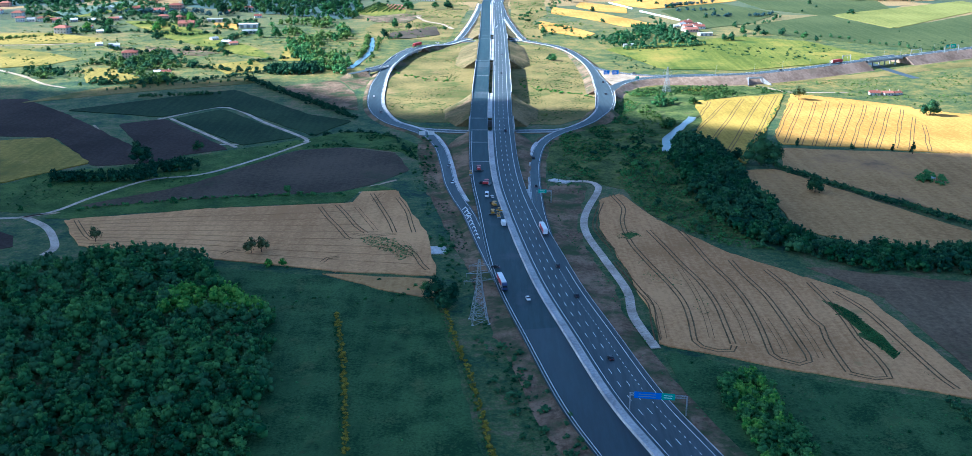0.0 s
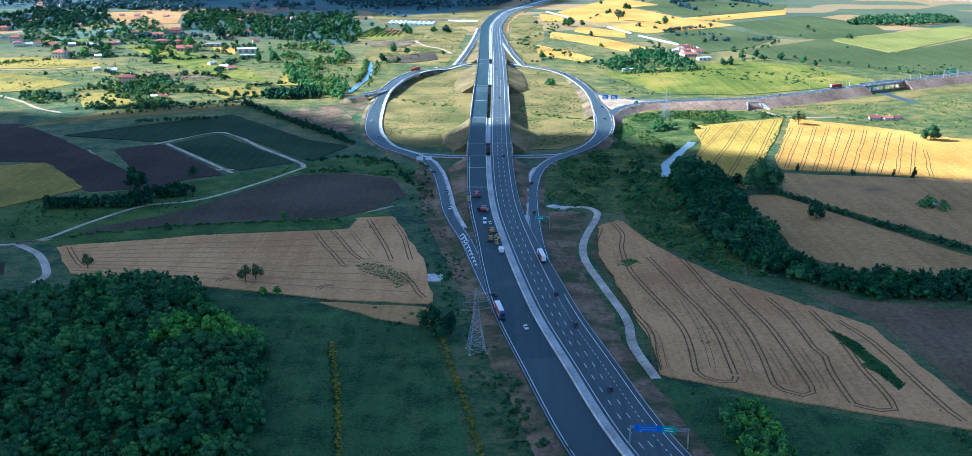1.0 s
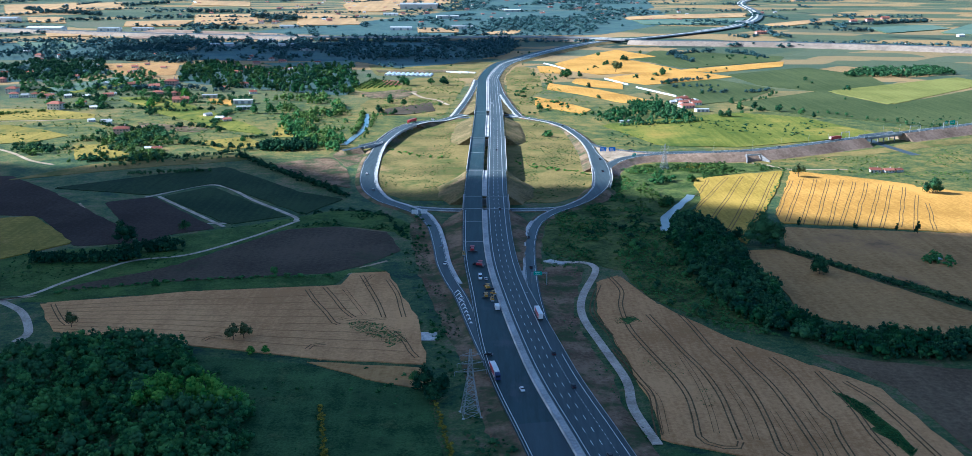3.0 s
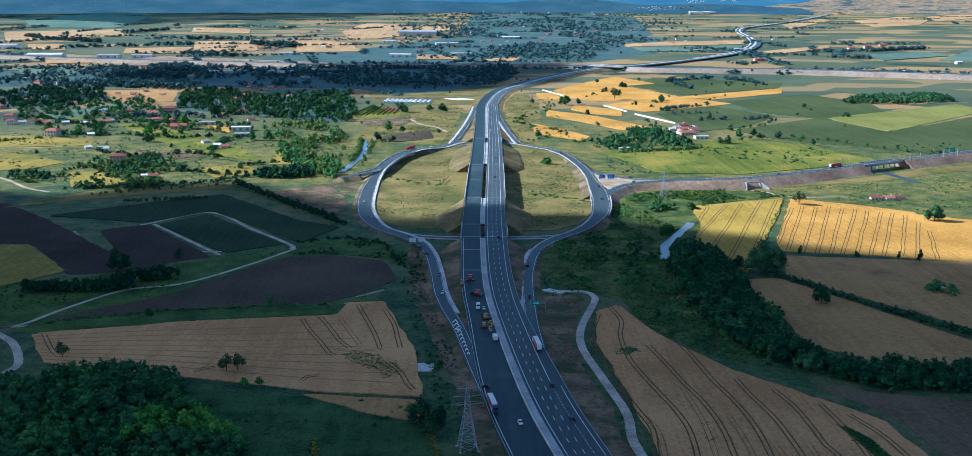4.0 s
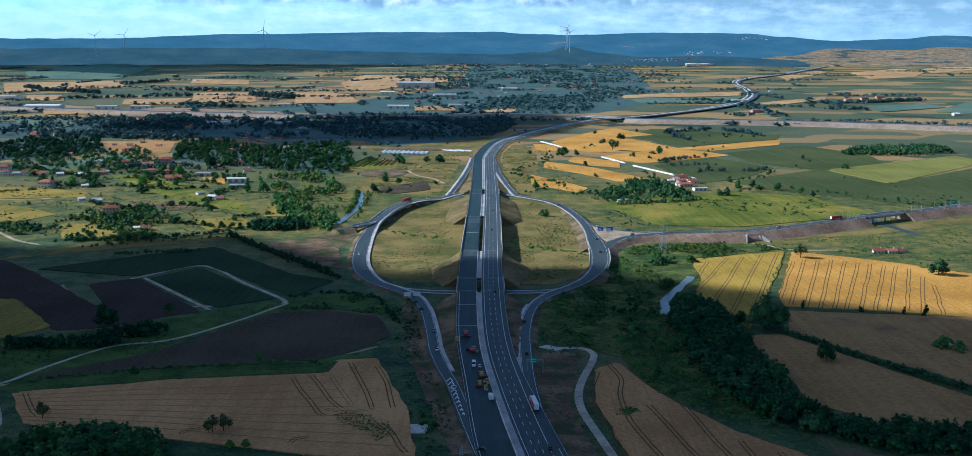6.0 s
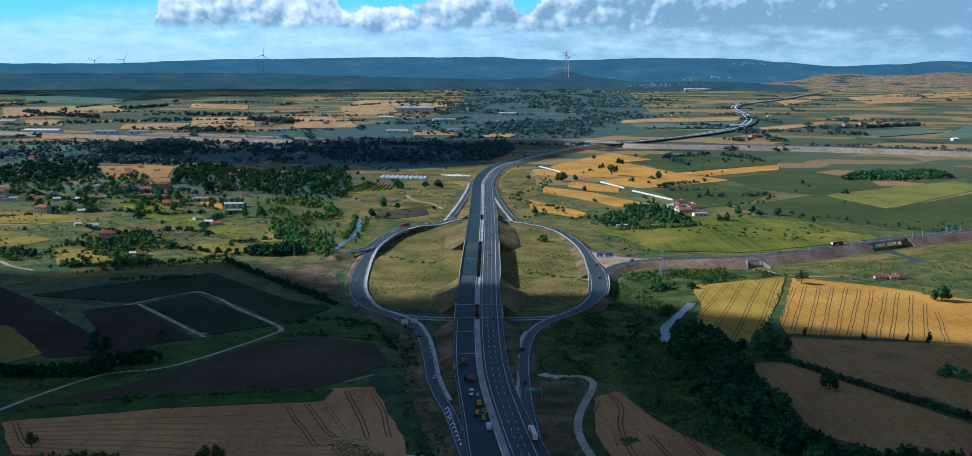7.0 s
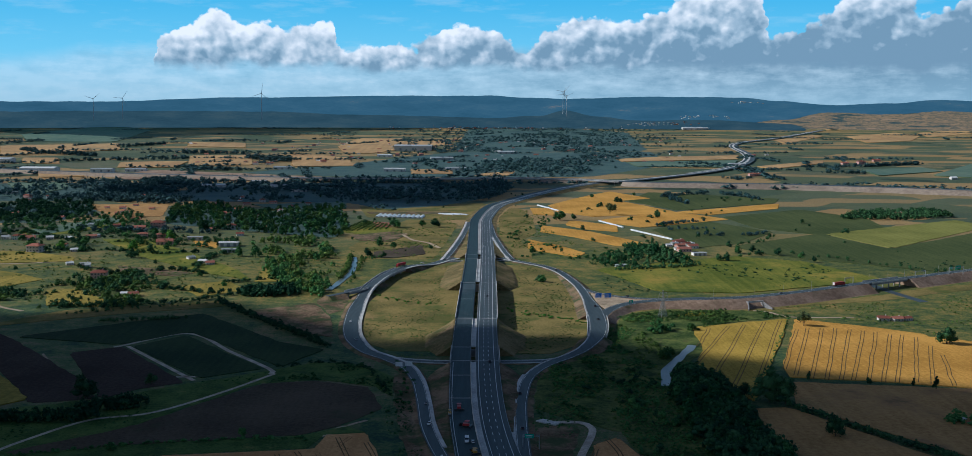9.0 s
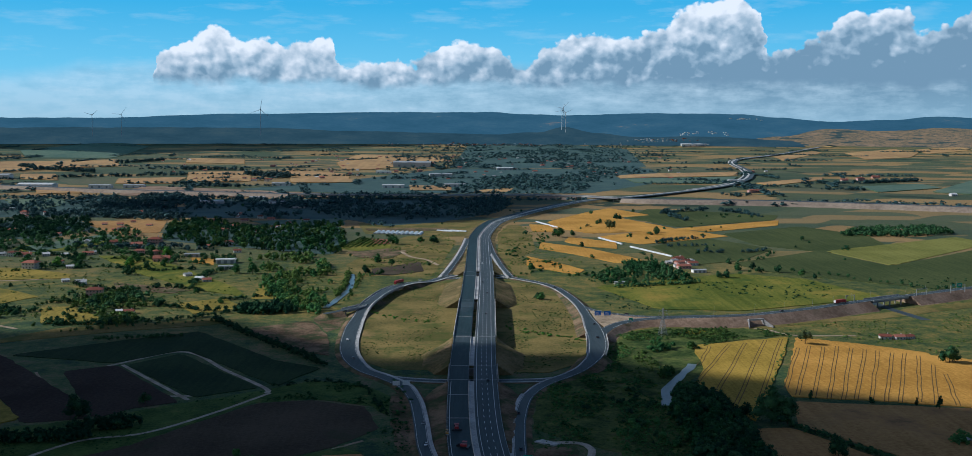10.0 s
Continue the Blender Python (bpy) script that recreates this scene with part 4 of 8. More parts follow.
plain(M_FARTAN, "stubble_field", "far tan stubble field on the plain",
      [(-2032, 4535), (-1648, 4894), (-1414, 4211), (-1579, 3985), (-1649, 3694)],
      [(-1531, 3596), (-1418, 3607), (-1277, 3266), (-1409, 3314)],
      [(-1022, 3794), (-823, 3853), (-684, 3259), (-863, 3188)],
      [(-1391, 5137), (-1086, 4968), (-974, 4467), (-1248, 4574)])
plain(M_FARTAN, "stubble_field", "far tan stubble field on the plain",
      [(-704, 4012), (-441, 3699), (-383, 3227), (-552, 3186)],
      [(-1126, 3369), (-931, 3433), (-880, 3107), (-1040, 3094)],
      [(-3513, 8452), (-3250, 10025), (-2889, 9062), (-3146, 7767)],
      [(-1161, 2826), (-1043, 2835), (-998, 2714), (-1096, 2688)])
plain(M_FARTAN, "stubble_field", "far tan stubble field on the plain",
      [(-746, 2363), (-662, 2445), (-622, 2320), (-706, 2273)],
      [(-612, 4651), (-641, 5730), (-424, 5763), (-92, 5031), (-235, 4697), (-397, 4044), (-508, 4032)],
      [(-597, 3816), (-531, 3765), (-347, 3230), (-496, 3191)],
      [(-190, 3084), (-72, 3068), (-67, 2883), (-176, 2875)])
plain(M_FARTAN, "stubble_field", "far tan stubble field on the plain",
      [(-8, 2802), (21, 2911), (105, 2997), (92, 2830)],
      [(483, 3677), (653, 3840), (993, 4036), (919, 3734), (609, 3585), (479, 3508)],
      [(870, 3296), (1196, 3670), (1140, 3498), (883, 3161)],
      [(4035, 10205), (5075, 11014), (3481, 8215), (3400, 8548)])
plain(M_FARTAN, "stubble_field", "far tan stubble field on the plain",
      [(2265, 6511), (2992, 7576), (2806, 6710), (2362, 5760), (2000, 5431)],
      [(1621, 5783), (2186, 6901), (2161, 6605), (1506, 5184)],
      [(3131, 7529), (3899, 8471), (3509, 7458), (2737, 6427)],
      [(2959, 9034), (3598, 10097), (3161, 8877), (2657, 8051)])
plain(M_FARGREEN, "pasture", "far pale green pasture on the plain",
      [(-665, 1586), (-601, 1781), (-558, 1720), (-620, 1534)],
      [(-2638, 6142), (-3027, 8793), (-2206, 7165), (-1741, 5089), (-2131, 5035)],
      [(-1093, 2500), (-980, 2549), (-897, 2355), (-896, 2172), (-971, 2279)],
      [(-419, 2007), (-251, 2069), (-234, 1940), (-338, 1897)])
plain(M_FARGREEN, "pasture", "far pale green pasture on the plain",
      [(490, 3490), (896, 3643), (765, 3246), (492, 3266)],
      [(1136, 3142), (1379, 3294), (1359, 3096), (1097, 2892)],
      [(1240, 2900), (1700, 3600), (1900, 3300), (1500, 2700)])
plain(M_BARE, "bare_ground", "long bare earth cutting beside the far highway",
      [(-918, 2740), (-914, 2990), (-650, 2863), (-378, 2736), (-356, 2600), (-861, 2620)])

field([(42, 700), (48, 780), (62, 812), (92, 842), (112, 880), (122, 930), (136, 990), (165, 1012), (250, 1016), (284, 990), (215, 953), (190, 943), (184, 859), (160, 812), (136, 752), (134, 640), (150, 548), (118, 566), (97, 603), (88, 655), (66, 672)], 0.22, M_SLOPE, "meadow", "rough green slope with scrub and bare patches", 1.5)
# the grass inside the loops
field([(-100, 930), (-104, 1090), (-90, 1200), (-60, 1270), (-28, 1290), (2, 1280), (2, 850), (-60, 850), (-84, 880)], 0.2, M_DRY, "meadow", "rough green and dry grass inside the loop road", 0.5)
field([(6, 850), (6, 1280), (28, 1290), (70, 1275), (92, 1220), (104, 1160), (105, 1000), (98, 915), (84, 870), (60, 842)], 0.2, M_DRY, "meadow", "rough dry grass inside the loop road", 0.5)


# green strips between the plots on the shaded side
field([(-312, 602), (-255, 600), (-240, 612), (-197, 662), (-142, 757), (-104, 766), (-64, 750), (-50, 726), (-52, 770), (-76, 808), (-112, 816), (-140, 790), (-190, 755), (-236, 716), (-300, 690), (-330, 640)], 0.10, M_VERGE, "meadow", "lively green strip of grass between the plots", 1.6)
field([(-262, 588), (-249, 588), (-165, 611), (-86, 623), (-82, 646), (-58, 650), (-70, 662), (-93, 645), (-187, 627), (-250, 612)], 0.10, M_VERGE, "meadow", "green grass along a farm track", 1.2)

# patches of green weeds standing in the wheat
for pts in ([(162, 461), (166, 455), (171, 444), (173, 423), (176, 403), (172, 398), (168, 407), (165, 423), (162, 444)], [(78, 560), (84, 563), (87, 557), (78, 553)]):
    field(pts, 0.60, M_VERGE, "weed_patch", "green weeds grown up in the ripe wheat", 2.2)

# bare verges beside the motorway and the link road
for k, pts in enumerate(([(36, 640), (44, 662), (66, 662), (56, 600), (53, 564), (58, 518), (64, 474), (64, 443), (69, 408), (84, 345), (98, 280), (84, 280), (62, 420), (46, 520)],
                         [(-43, 790), (-33, 705), (-25, 640), (-14, 589), (-5, 540), (2, 517), (9, 466), (18, 419), (30, 372), (44, 312), (30, 312), (18, 368), (4, 420), (-5, 466), (-11, 517), (-18, 545), (-26, 590), (-37, 640), (-45, 700), (-54, 775)]) + (
                      [(170, 1024), (250, 1030), (330, 1062), (400, 1090), (470, 1135), (600, 1195), (620, 1170), (480, 1112), (410, 1070), (330, 1044), (262, 1012), (180, 1010)],
                         [(-26, 850), (-26, 930), (-44, 900), (-52, 858)], [(30, 850), (32, 930), (46, 900), (50, 845)], [(-140, 1090), (-120, 1085), (-118, 1010), (-128, 990), (-150, 1050)])):
    tagged(part("verge", slab(pts, -0.3, 0.12, 0.2, 1.6, 40 + k), M_DRY if k == 2 else M_SOIL), "bare earth verge with dry weeds", "verge", kind="structure")

# wheel tracks through the crops: pairs of pressed lines
def wheel_tracks(parent, lines, gap=2.3, w=0.7, z=0.67):
    for pts in lines:
        ln = flow(pts, 6.0)
        for o in (-gap / 2, gap / 2):
            part("wheel_track", band(ln, o - w / 2, o + w / 2, z, 0.03), M_TRAM, parent, "dark pressed wheel track")


GOLD_TOP = [(276, 931), (288, 938), (299, 936), (312, 938), (322, 932), (331, 926), (340, 922), (349, 914), (358, 912), (366, 903), (364, 872), (361, 842)]
GOLD_END = [(227, 798), (230, 780), (239, 772), (248, 769), (257, 767), (266, 768), (276, 766), (285, 763), (294, 761), (308, 763), (317, 757), (330, 754)]
rnd = random.Random(2)
for (x0, y0), (x1, y1) in zip(GOLD_TOP, GOLD_END):
    a, b = Vector((x0, y0)), Vector((x1, y1))
    wheel_tracks(f_gold, [[(q.x + rnd.uniform(-0.5, 0.5), q.y) for q in (a.lerp(b, t) for t in (0, 0.2, 0.4, 0.55, 0.7, 0.85, 1))]], gap=2.6, w=0.62)
for (x0, y0), (x1, y1) in zip([(221, 943), (237, 950), (257, 962), (272, 966), (203, 935)], [(164, 806), (170, 772), (176, 742), (188, 732), (180, 868)]):
    a, b = Vector((x0, y0)), Vector((x1, y1))
    wheel_tracks(f_gold_a, [[(q.x + rnd.uniform(-0.5, 0.5), q.y) for q in (a.lerp(b, t) for t in (0, 0.25, 0.5, 0.75, 1))]], gap=2.6, w=0.62)
wheel_tracks(f_right, [
    [(72, 621), (66, 594), (63, 572), (65, 554), (69, 534)],
    [(68, 514), (75, 475), (78, 456), (76, 434), (75, 416)],
    [(80, 639), (84, 610), (80, 582), (80, 547), (84, 519), (88, 498), (92, 477), (94, 457), (93, 435), (91, 415), (93, 409), (99, 405), (105, 405), (107, 410)],
    [(93, 567), (98, 538), (102, 512), (107, 485), (109, 457), (108, 432), (107, 412)],
    ], w=0.7)
wheel_tracks(f_right, [
    [(111, 568), (114, 546), (117, 516), (122, 485), (124, 457), (123, 428), (121, 402), (123, 397), (130, 392), (135, 395), (136, 401)],
    [(129, 517), (131, 496), (135, 469), (136, 442), (136, 418), (136, 401)],
    [(144, 503), (148, 481), (149, 457), (149, 440), (151, 431), (149, 418), (148, 399), (148, 385)],
    [(161, 485), (163, 461), (164, 442), (163, 418), (164, 400), (164, 387), (163, 380), (157, 379), (148, 384)],
    [(170, 473), (177, 450), (180, 422), (182, 397), (184, 378), (186, 370)]], w=0.7)
wheel_tracks(f_right, [[(64, 566), (68, 540), (70, 512), (74, 480), (80, 455), (79, 430), (78, 417)], [(100, 505), (102, 470), (101, 440), (99, 418)], [(115, 470), (116, 440), (114, 412)], [(128, 440), (128, 415), (127, 402)], [(142, 440), (142, 415), (141, 398)]], w=0.25)
wheel_tracks(f_left, [
    [(-241, 583), (-235, 572), (-225, 555), (-220, 549)],
    [(-102, 611), (-94, 590), (-85, 570), (-78, 553), (-75, 550)],
    [(-92, 615), (-84, 596), (-75, 573), (-68, 561)],
    [(-73, 640), (-64, 609), (-57, 584), (-52, 562)],
    [(-56, 631), (-48, 603), (-44, 579), (-41, 562)],
    [(-46, 540), (-38, 525), (-34, 511), (-30, 502)],
    [(-193, 536), (-191, 540), (-186, 542)], [(-141, 525), (-139, 530), (-133, 532)], [(-86, 513), (-84, 519), (-78, 521)]], w=0.6)
wheel_tracks(f_left, [[(-80, 612), (-72, 590), (-63, 566)], [(-66, 640), (-70, 624), (-64, 618)], [(-50, 560), (-66, 556), (-76, 560)]], w=0.3)

across = Shape()
for k in range(8):           # faint drill lines the long way of the western wheat
    t = (k + 0.6) / 8
    a, b = Vector((-246, 582)).lerp(Vector((-224, 541)), t), Vector((-84, 612)).lerp(Vector((-34, 505)), t)
    q = band(flow([a, a.lerp(b, 0.35) + Vector((0, 1.5)), a.lerp(b, 0.7) - Vector((0, 1.0)), b], 6.0), -0.45, 0.45, 0.64, 0.03)
    across.add(q.v, q.f)
part("drill_lines", across, M_DRILL, f_left, "faint darker drill lines", "stuff")

# stream
for pts in ([(-148, 1342), (-142, 1300), (-137, 1227), (-140, 1171), (-146, 1112)], [(176, 872), (169, 856), (153, 820), (141, 792), (134, 752)]):
    tagged(part("water", band(flow(pts, 6.0), lambda p: -3.4 + 1.6 * noise.noise(Vector((p.y * 0.06, 0, 0))), lambda p: 3.4 + 1.6 * noise.noise(Vector((p.y * 0.06, 5, 0))), 0.46, 0.7), M_WATER), "narrow blue-green stream between bushes", "stream", kind="structure")


# ---- trees, hedges and woods ----
M_TUFT = surface("grass_heads", (0.06, 0.11, 0.035), (0.13, 0.17, 0.055), 0.05, 0.4, 0.9, island=0.4)
def ico(level):
    bm = bmesh.new()
    bmesh.ops.create_icosphere(bm, subdivisions=level, radius=1.0)
    vs = np.array([v.co[:] for v in bm.verts])
    fs = np.array([[v.index for v in f.verts] for f in bm.faces])
    bm.free()
    return vs, fs


def crown(seed, lobes, level, leaves, wide=0.40, low=0.22, leaf=0.055):
    """A crown of unit height: uneven lobes with ragged sprays of leaves standing out of them."""
    rng = np.random.default_rng(seed)
    v0, f0 = ico(level)
    vs, fs, o = [], [], 0
    centres, radii = [], []
    for k in range(lobes):
        a = rng.uniform(0, math.tau)
        h = rng.uniform(0.0, 1.0)
        q = wide * math.sqrt(rng.uniform(0.05, 1.0)) * (0.95 - 0.62 * h ** 1.6) if k else 0.0
        r = wide * rng.uniform(0.34, 0.56) * (1.0 - 0.35 * h) if k else wide * 0.7
        z = low + 0.12 + h * (0.86 - low - r * 0.5) if k else 0.5 + low * 0.4
        centres.append((q * math.cos(a), q * math.sin(a), min(z, 1.0 - r * 0.8)))
        radii.append(r)
    for c, r in zip(centres, radii):
        p = v0 * r * 0.84 * np.array([1, 1, 0.85]) * (1 + rng.uniform(-0.30, 0.22, (len(v0), 1))) + np.array(c)
        vs.append(p)
        fs.append(f0 + o)
        o += len(p)
    pick = rng.choice(lobes, leaves, p=np.array(radii) ** 2 / np.sum(np.array(radii) ** 2))
    d = rng.normal(size=(leaves, 3))
    d[:, 2] += 0.35
    d /= np.linalg.norm(d, axis=1, keepdims=True)
    p = np.array(centres)[pick] + d * np.array(radii)[pick][:, None] * rng.uniform(0.80, 1.10, (leaves, 1))
    u, w = rng.normal(size=(leaves, 3)), rng.normal(size=(leaves, 3)) + d
    s = leaf * rng.uniform(0.6, 1.5, (leaves, 1))
    u, w = u / np.linalg.norm(u, axis=1, keepdims=True) * s, w / np.linalg.norm(w, axis=1, keepdims=True) * s
    vs.append(np.stack([p - u * 0.6, p + u * 0.6, p + w], 1).reshape(-1, 3))
    fs.append(np.arange(leaves * 3).reshape(-1, 3) + o)
    return np.concatenate(vs), np.concatenate(fs)


def tri_mesh(name, v, f, material):
    me = bpy.data.meshes.new(name)
    me.vertices.add(len(v))
    me.vertices.foreach_set("co", np.asarray(v, dtype=np.float32).ravel())
    me.loops.add(len(f) * 3)
    me.loops.foreach_set("vertex_index", np.asarray(f, dtype=np.int32).ravel())
    me.polygons.add(len(f))
    me.polygons.foreach_set("loop_start", np.arange(0, len(f) * 3, 3, dtype=np.int32))
    me.update(calc_edges=True)
    me.materials.append(material)
    return me


def trunk(seed, wide):
    rnd = random.Random(seed)
    s = Shape().tube((0, 0, -0.02), (0.01, 0, 0.32), 0.030, 0.021).tube((0.01, 0, 0.32), (0.0, 0.01, 0.66), 0.021, 0.008)
    for k in range(5):
        a, z = k * 1.3 + rnd.uniform(-0.3, 0.3), rnd.uniform(0.22, 0.45)
        s.tube((0.005, 0, z), (wide * 0.6 * math.cos(a), wide * 0.6 * math.sin(a), z + rnd.uniform(0.16, 0.3)), 0.012, 0.004, 5)
    return s


TREES = {}
for kind, mat, wide, low, label in (("round", M_LEAF, 0.44, 0.10, "broad leafy green tree"), ("dark", M_LEAF_D, 0.46, 0.08, "dense dark green tree"),
                                    ("light", M_LEAF_L, 0.50, 0.05, "bright light-green bushy tree"), ("tall", M_LEAF_D, 0.20, 0.08, "slender dark poplar tree"), ("open", M_OLIVE, 0.46, 0.3, "thin-crowned green field tree")):
    for k in range(3):
        t = thing("tree", label, "tree", "lone trees")
        part("trunk", trunk(k + 7, wide), M_BARK, t, "grey-brown bark")
        v, f = crown(k * 31 + len(kind), 13 if kind != "open" else 9, 1, 900 if kind != "open" else 420, wide, low, 0.058)
        part("crown", tri_mesh("crown", v, f, mat), mat, t)
        t.scale = (0.001, 0.001, 0.001)
        t.location = (0, 0, -60)
        TREES[kind, k] = t
tree_count = 0


def tree(x, y, h, kind="round", beside=""):
    global tree_count
    tree_count += 1
    src = TREES[kind, tree_count % 3]
    p, k = lay(x, y)
    rnd = random.Random(tree_count)
    src.scale = (h * k * rnd.uniform(0.9, 1.15), h * k * rnd.uniform(0.9, 1.15), h * k)
    t = copy_thing(src, Matrix.Translation(p) @ pose(0, 0, 0, 0, 0, rnd.uniform(0, 360)))
    if beside:
        tagged(t, src["label"] + " " + beside)
    return t


def inside(x, y, poly):
    hit = False
    for (x0, y0), (x1, y1) in zip(poly, poly[1:] + poly[:1]):
        if (y0 > y) != (y1 > y) and x < (x1 - x0) * (y - y0) / (y1 - y0) + x0:
            hit = not hit
    return hit


POOLS = {"far": [crown(400 + k, 3, 1, 14, 0.5, 0.0, 0.22) for k in range(5)], "mid": [crown(100 + k, 10, 1, 130, 0.46, 0.02, 0.075) for k in range(5)], "tuft": [crown(300 + k, 1, 1, 16, 0.5, 0.0, 0.30) for k in range(5)], "low": [crown(200 + k, 4, 1, 90, 0.5, 0.0, 0.14) for k in range(5)]}


def woods(name, places, level, material, label, category="trees"):
    """Many trees that nobody counts, as one mesh. places: (x, y, height, width factor)."""
    rng = np.random.default_rng(len(places))
    vs, fs, o = [], [], 0
    for k, (x, y, h, w) in enumerate(places):
        v, f = POOLS[level][k % 5]
        p, s = lay(x, y)
        a = rng.uniform(0, math.tau)
        c, sn = math.cos(a) * h * s * w, math.sin(a) * h * s * w
        q = np.stack([v[:, 0] * c - v[:, 1] * sn + p.x, v[:, 0] * sn + v[:, 1] * c + p.y, v[:, 2] * h * s + p.z - 0.02 * h], 1)
        vs.append(q)
        fs.append(f + o)
        o += len(v)
    return tagged(new(name, tri_mesh(name, np.concatenate(vs), np.concatenate(fs), material)), label, category, kind="stuff")


def mixed_woods(name, places, level, looks, label):
    """Trees of several greens, told apart by patches; sunlit and shady are tones painted into the colour. looks:
    [(material, word), ...]
    """
    lots = [[] for _ in looks]
    for k, q in enumerate(places):
        n = 0.5 + 0.8 * noise.noise(Vector((q[0] * 0.03, q[1] * 0.03, 11))) + random.Random(k).uniform(-0.4, 0.4)
        lots[min(len(looks) - 1, max(0, int(n * len(looks))))].append(q)
    for lot, (mat, word) in zip(lots, looks):
        if lot:
            woods(name, lot, level, mat, word + " " + label)


def away(places, x, y, r):
    return [q for q in places if (q[0] - x) ** 2 + (q[1] - y) ** 2 > r * r]


def scatter(poly, gap, seed, h0, h1, w0=0.8, w1=1.2, keep=1.0, clump=0.0):
    """Places on a jittered grid inside an outline; clump thins them by patches."""
    rnd = random.Random(seed)
    xs, ys = [p[0] for p in poly], [p[1] for p in poly]
    out, y = [], min(ys)
    while y < max(ys):
        x = min(xs)
        while x < max(xs):
            px, py = x + rnd.uniform(-0.5, 0.5) * gap, y + rnd.uniform(-0.5, 0.5) * gap
            ok = inside(px, py, poly) and rnd.random() < keep
            if ok and clump and noise.noise(Vector((px * clump, py * clump, seed))) < 0.02:
                ok = False
            if ok:
                out.append((px, py, rnd.uniform(h0, h1), rnd.uniform(w0, w1)))
            x += gap
        y += gap * 0.87
    return out


def row(points, gap, seed, h0, h1, spread=1.5, w0=0.8, w1=1.3):
    rnd = random.Random(seed)
    return [(p.x + rnd.uniform(-spread, spread), p.y + rnd.uniform(-spread, spread), rnd.uniform(h0, h1), rnd.uniform(w0, w1)) for p in flow(points, gap)]


FOREST = [(-330, 440), (-262, 482), (-237, 485), (-209, 521), (-179, 527), (-150, 518), (-137, 486), (-112, 455), (-97, 447), (-89, 385), (-82, 320), (-78, 285), (-330, 285)]
spots = [q for q in scatter(FOREST, 6.1, 3, 4.5, 11.5, 0.8, 1.15) if q[1] > 300 and q[0] > -0.5 * q[1] - 12]
rnd = random.Random(4)
rnd.shuffle(spots)
pale = [p for p in spots if inside(p[0], p[1], [(-150, 470), (-95, 470), (-100, 440), (-150, 440)])]
mixed_woods("woodland", [p for p in spots if p not in pale], "mid", [(M_LEAF_D, "dense dark green"), (M_LEAF, "dense green"), (M_LEAF_M, "fresh green")], "broadleaf woodland canopy")
woods("woodland", pale[:40], "mid", M_LEAF_L, "bright green young trees at the woodland edge")
woods("woodland", row([(-206, 514), (-180, 521), (-154, 513), (-142, 494)], 5.0, 12, 8, 11, 2.5, 0.8, 1.0) + row([(-250, 487), (-225, 505)], 6, 4, 7, 10), "mid", M_LEAF_D, "tall dark trees along the woodland edge")

BELT = [(134, 750), (150, 798), (162, 799), (170, 769), (178, 733), (174, 677), (171, 642), (177, 616), (172, 580), (179, 559), (183, 541), (204, 534), (259, 533), (350, 520), (350, 488), (245, 497), (218, 501), (194, 505), (177, 518),
        (160, 537), (145, 559), (135, 592), (130, 641), (134, 700)]
THICKET = [(97, 724), (120, 752), (134, 750), (136, 700), (132, 641), (145, 559), (159, 534), (134, 539), (113, 569), (97, 603), (90, 648)]
UPSTREAM = [(138, 812), (150, 850), (146, 905), (160, 962), (180, 950), (196, 925), (190, 889), (176, 860), (160, 812)]
creek = flow([(176, 872), (169, 856), (153, 820), (141, 792), (134, 752)], 4.0)
dry = lambda q, r=7.0: min((q[0] - c.x) ** 2 + (q[1] - c.y) ** 2 for c in creek) > r * r
mixed_woods("riverside_wood", [q for q in scatter(BELT, 5.0, 5, 5.0, 11.0, 0.75, 1.15, 0.94) if dry(q, 6)], "mid", [(M_LEAF_D, "dark"), (M_LEAF_D, "dense dark"), (M_LEAF, "green")], "riverside thicket of trees and bushes")
mixed_woods("riverside_wood", scatter(THICKET, 5.6, 51, 2.0, 6.0, 0.8, 1.3, 0.5, 0.05), "mid", [(M_LEAF_D, "dark"), (M_LEAF, "green"), (M_LEAF_D, "shady")], "loose bushes above the stream")
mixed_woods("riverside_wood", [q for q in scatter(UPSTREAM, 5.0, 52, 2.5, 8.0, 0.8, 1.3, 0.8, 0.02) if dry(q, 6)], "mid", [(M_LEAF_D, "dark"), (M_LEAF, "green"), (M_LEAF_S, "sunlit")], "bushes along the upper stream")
woods("scrub", scatter(THICKET, 2.8, 53, 0.4, 1.6, 1.2, 2.2, 0.85), "low", M_LEAF_M, "low green scrub on the slope")
woods("scrub", scatter([(60, 806), (84, 838), (116, 876), (137, 815), (132, 752), (97, 724), (89, 662), (67, 678), (56, 724)], 3.0, 6, 0.6, 2.2, 1.2, 2.4, 0.8, 0.04), "low", M_LEAF, "low green scrub on the slope")
woods("scrub", scatter([(60, 806), (84, 838), (116, 876), (137, 815), (132, 752), (97, 724), (89, 662), (67, 678), (56, 724)], 4.2, 56, 0.5, 1.6, 1.3, 2.6, 0.6, 0.05), "low", M_LEAF_S, "pale green scrub on the slope")
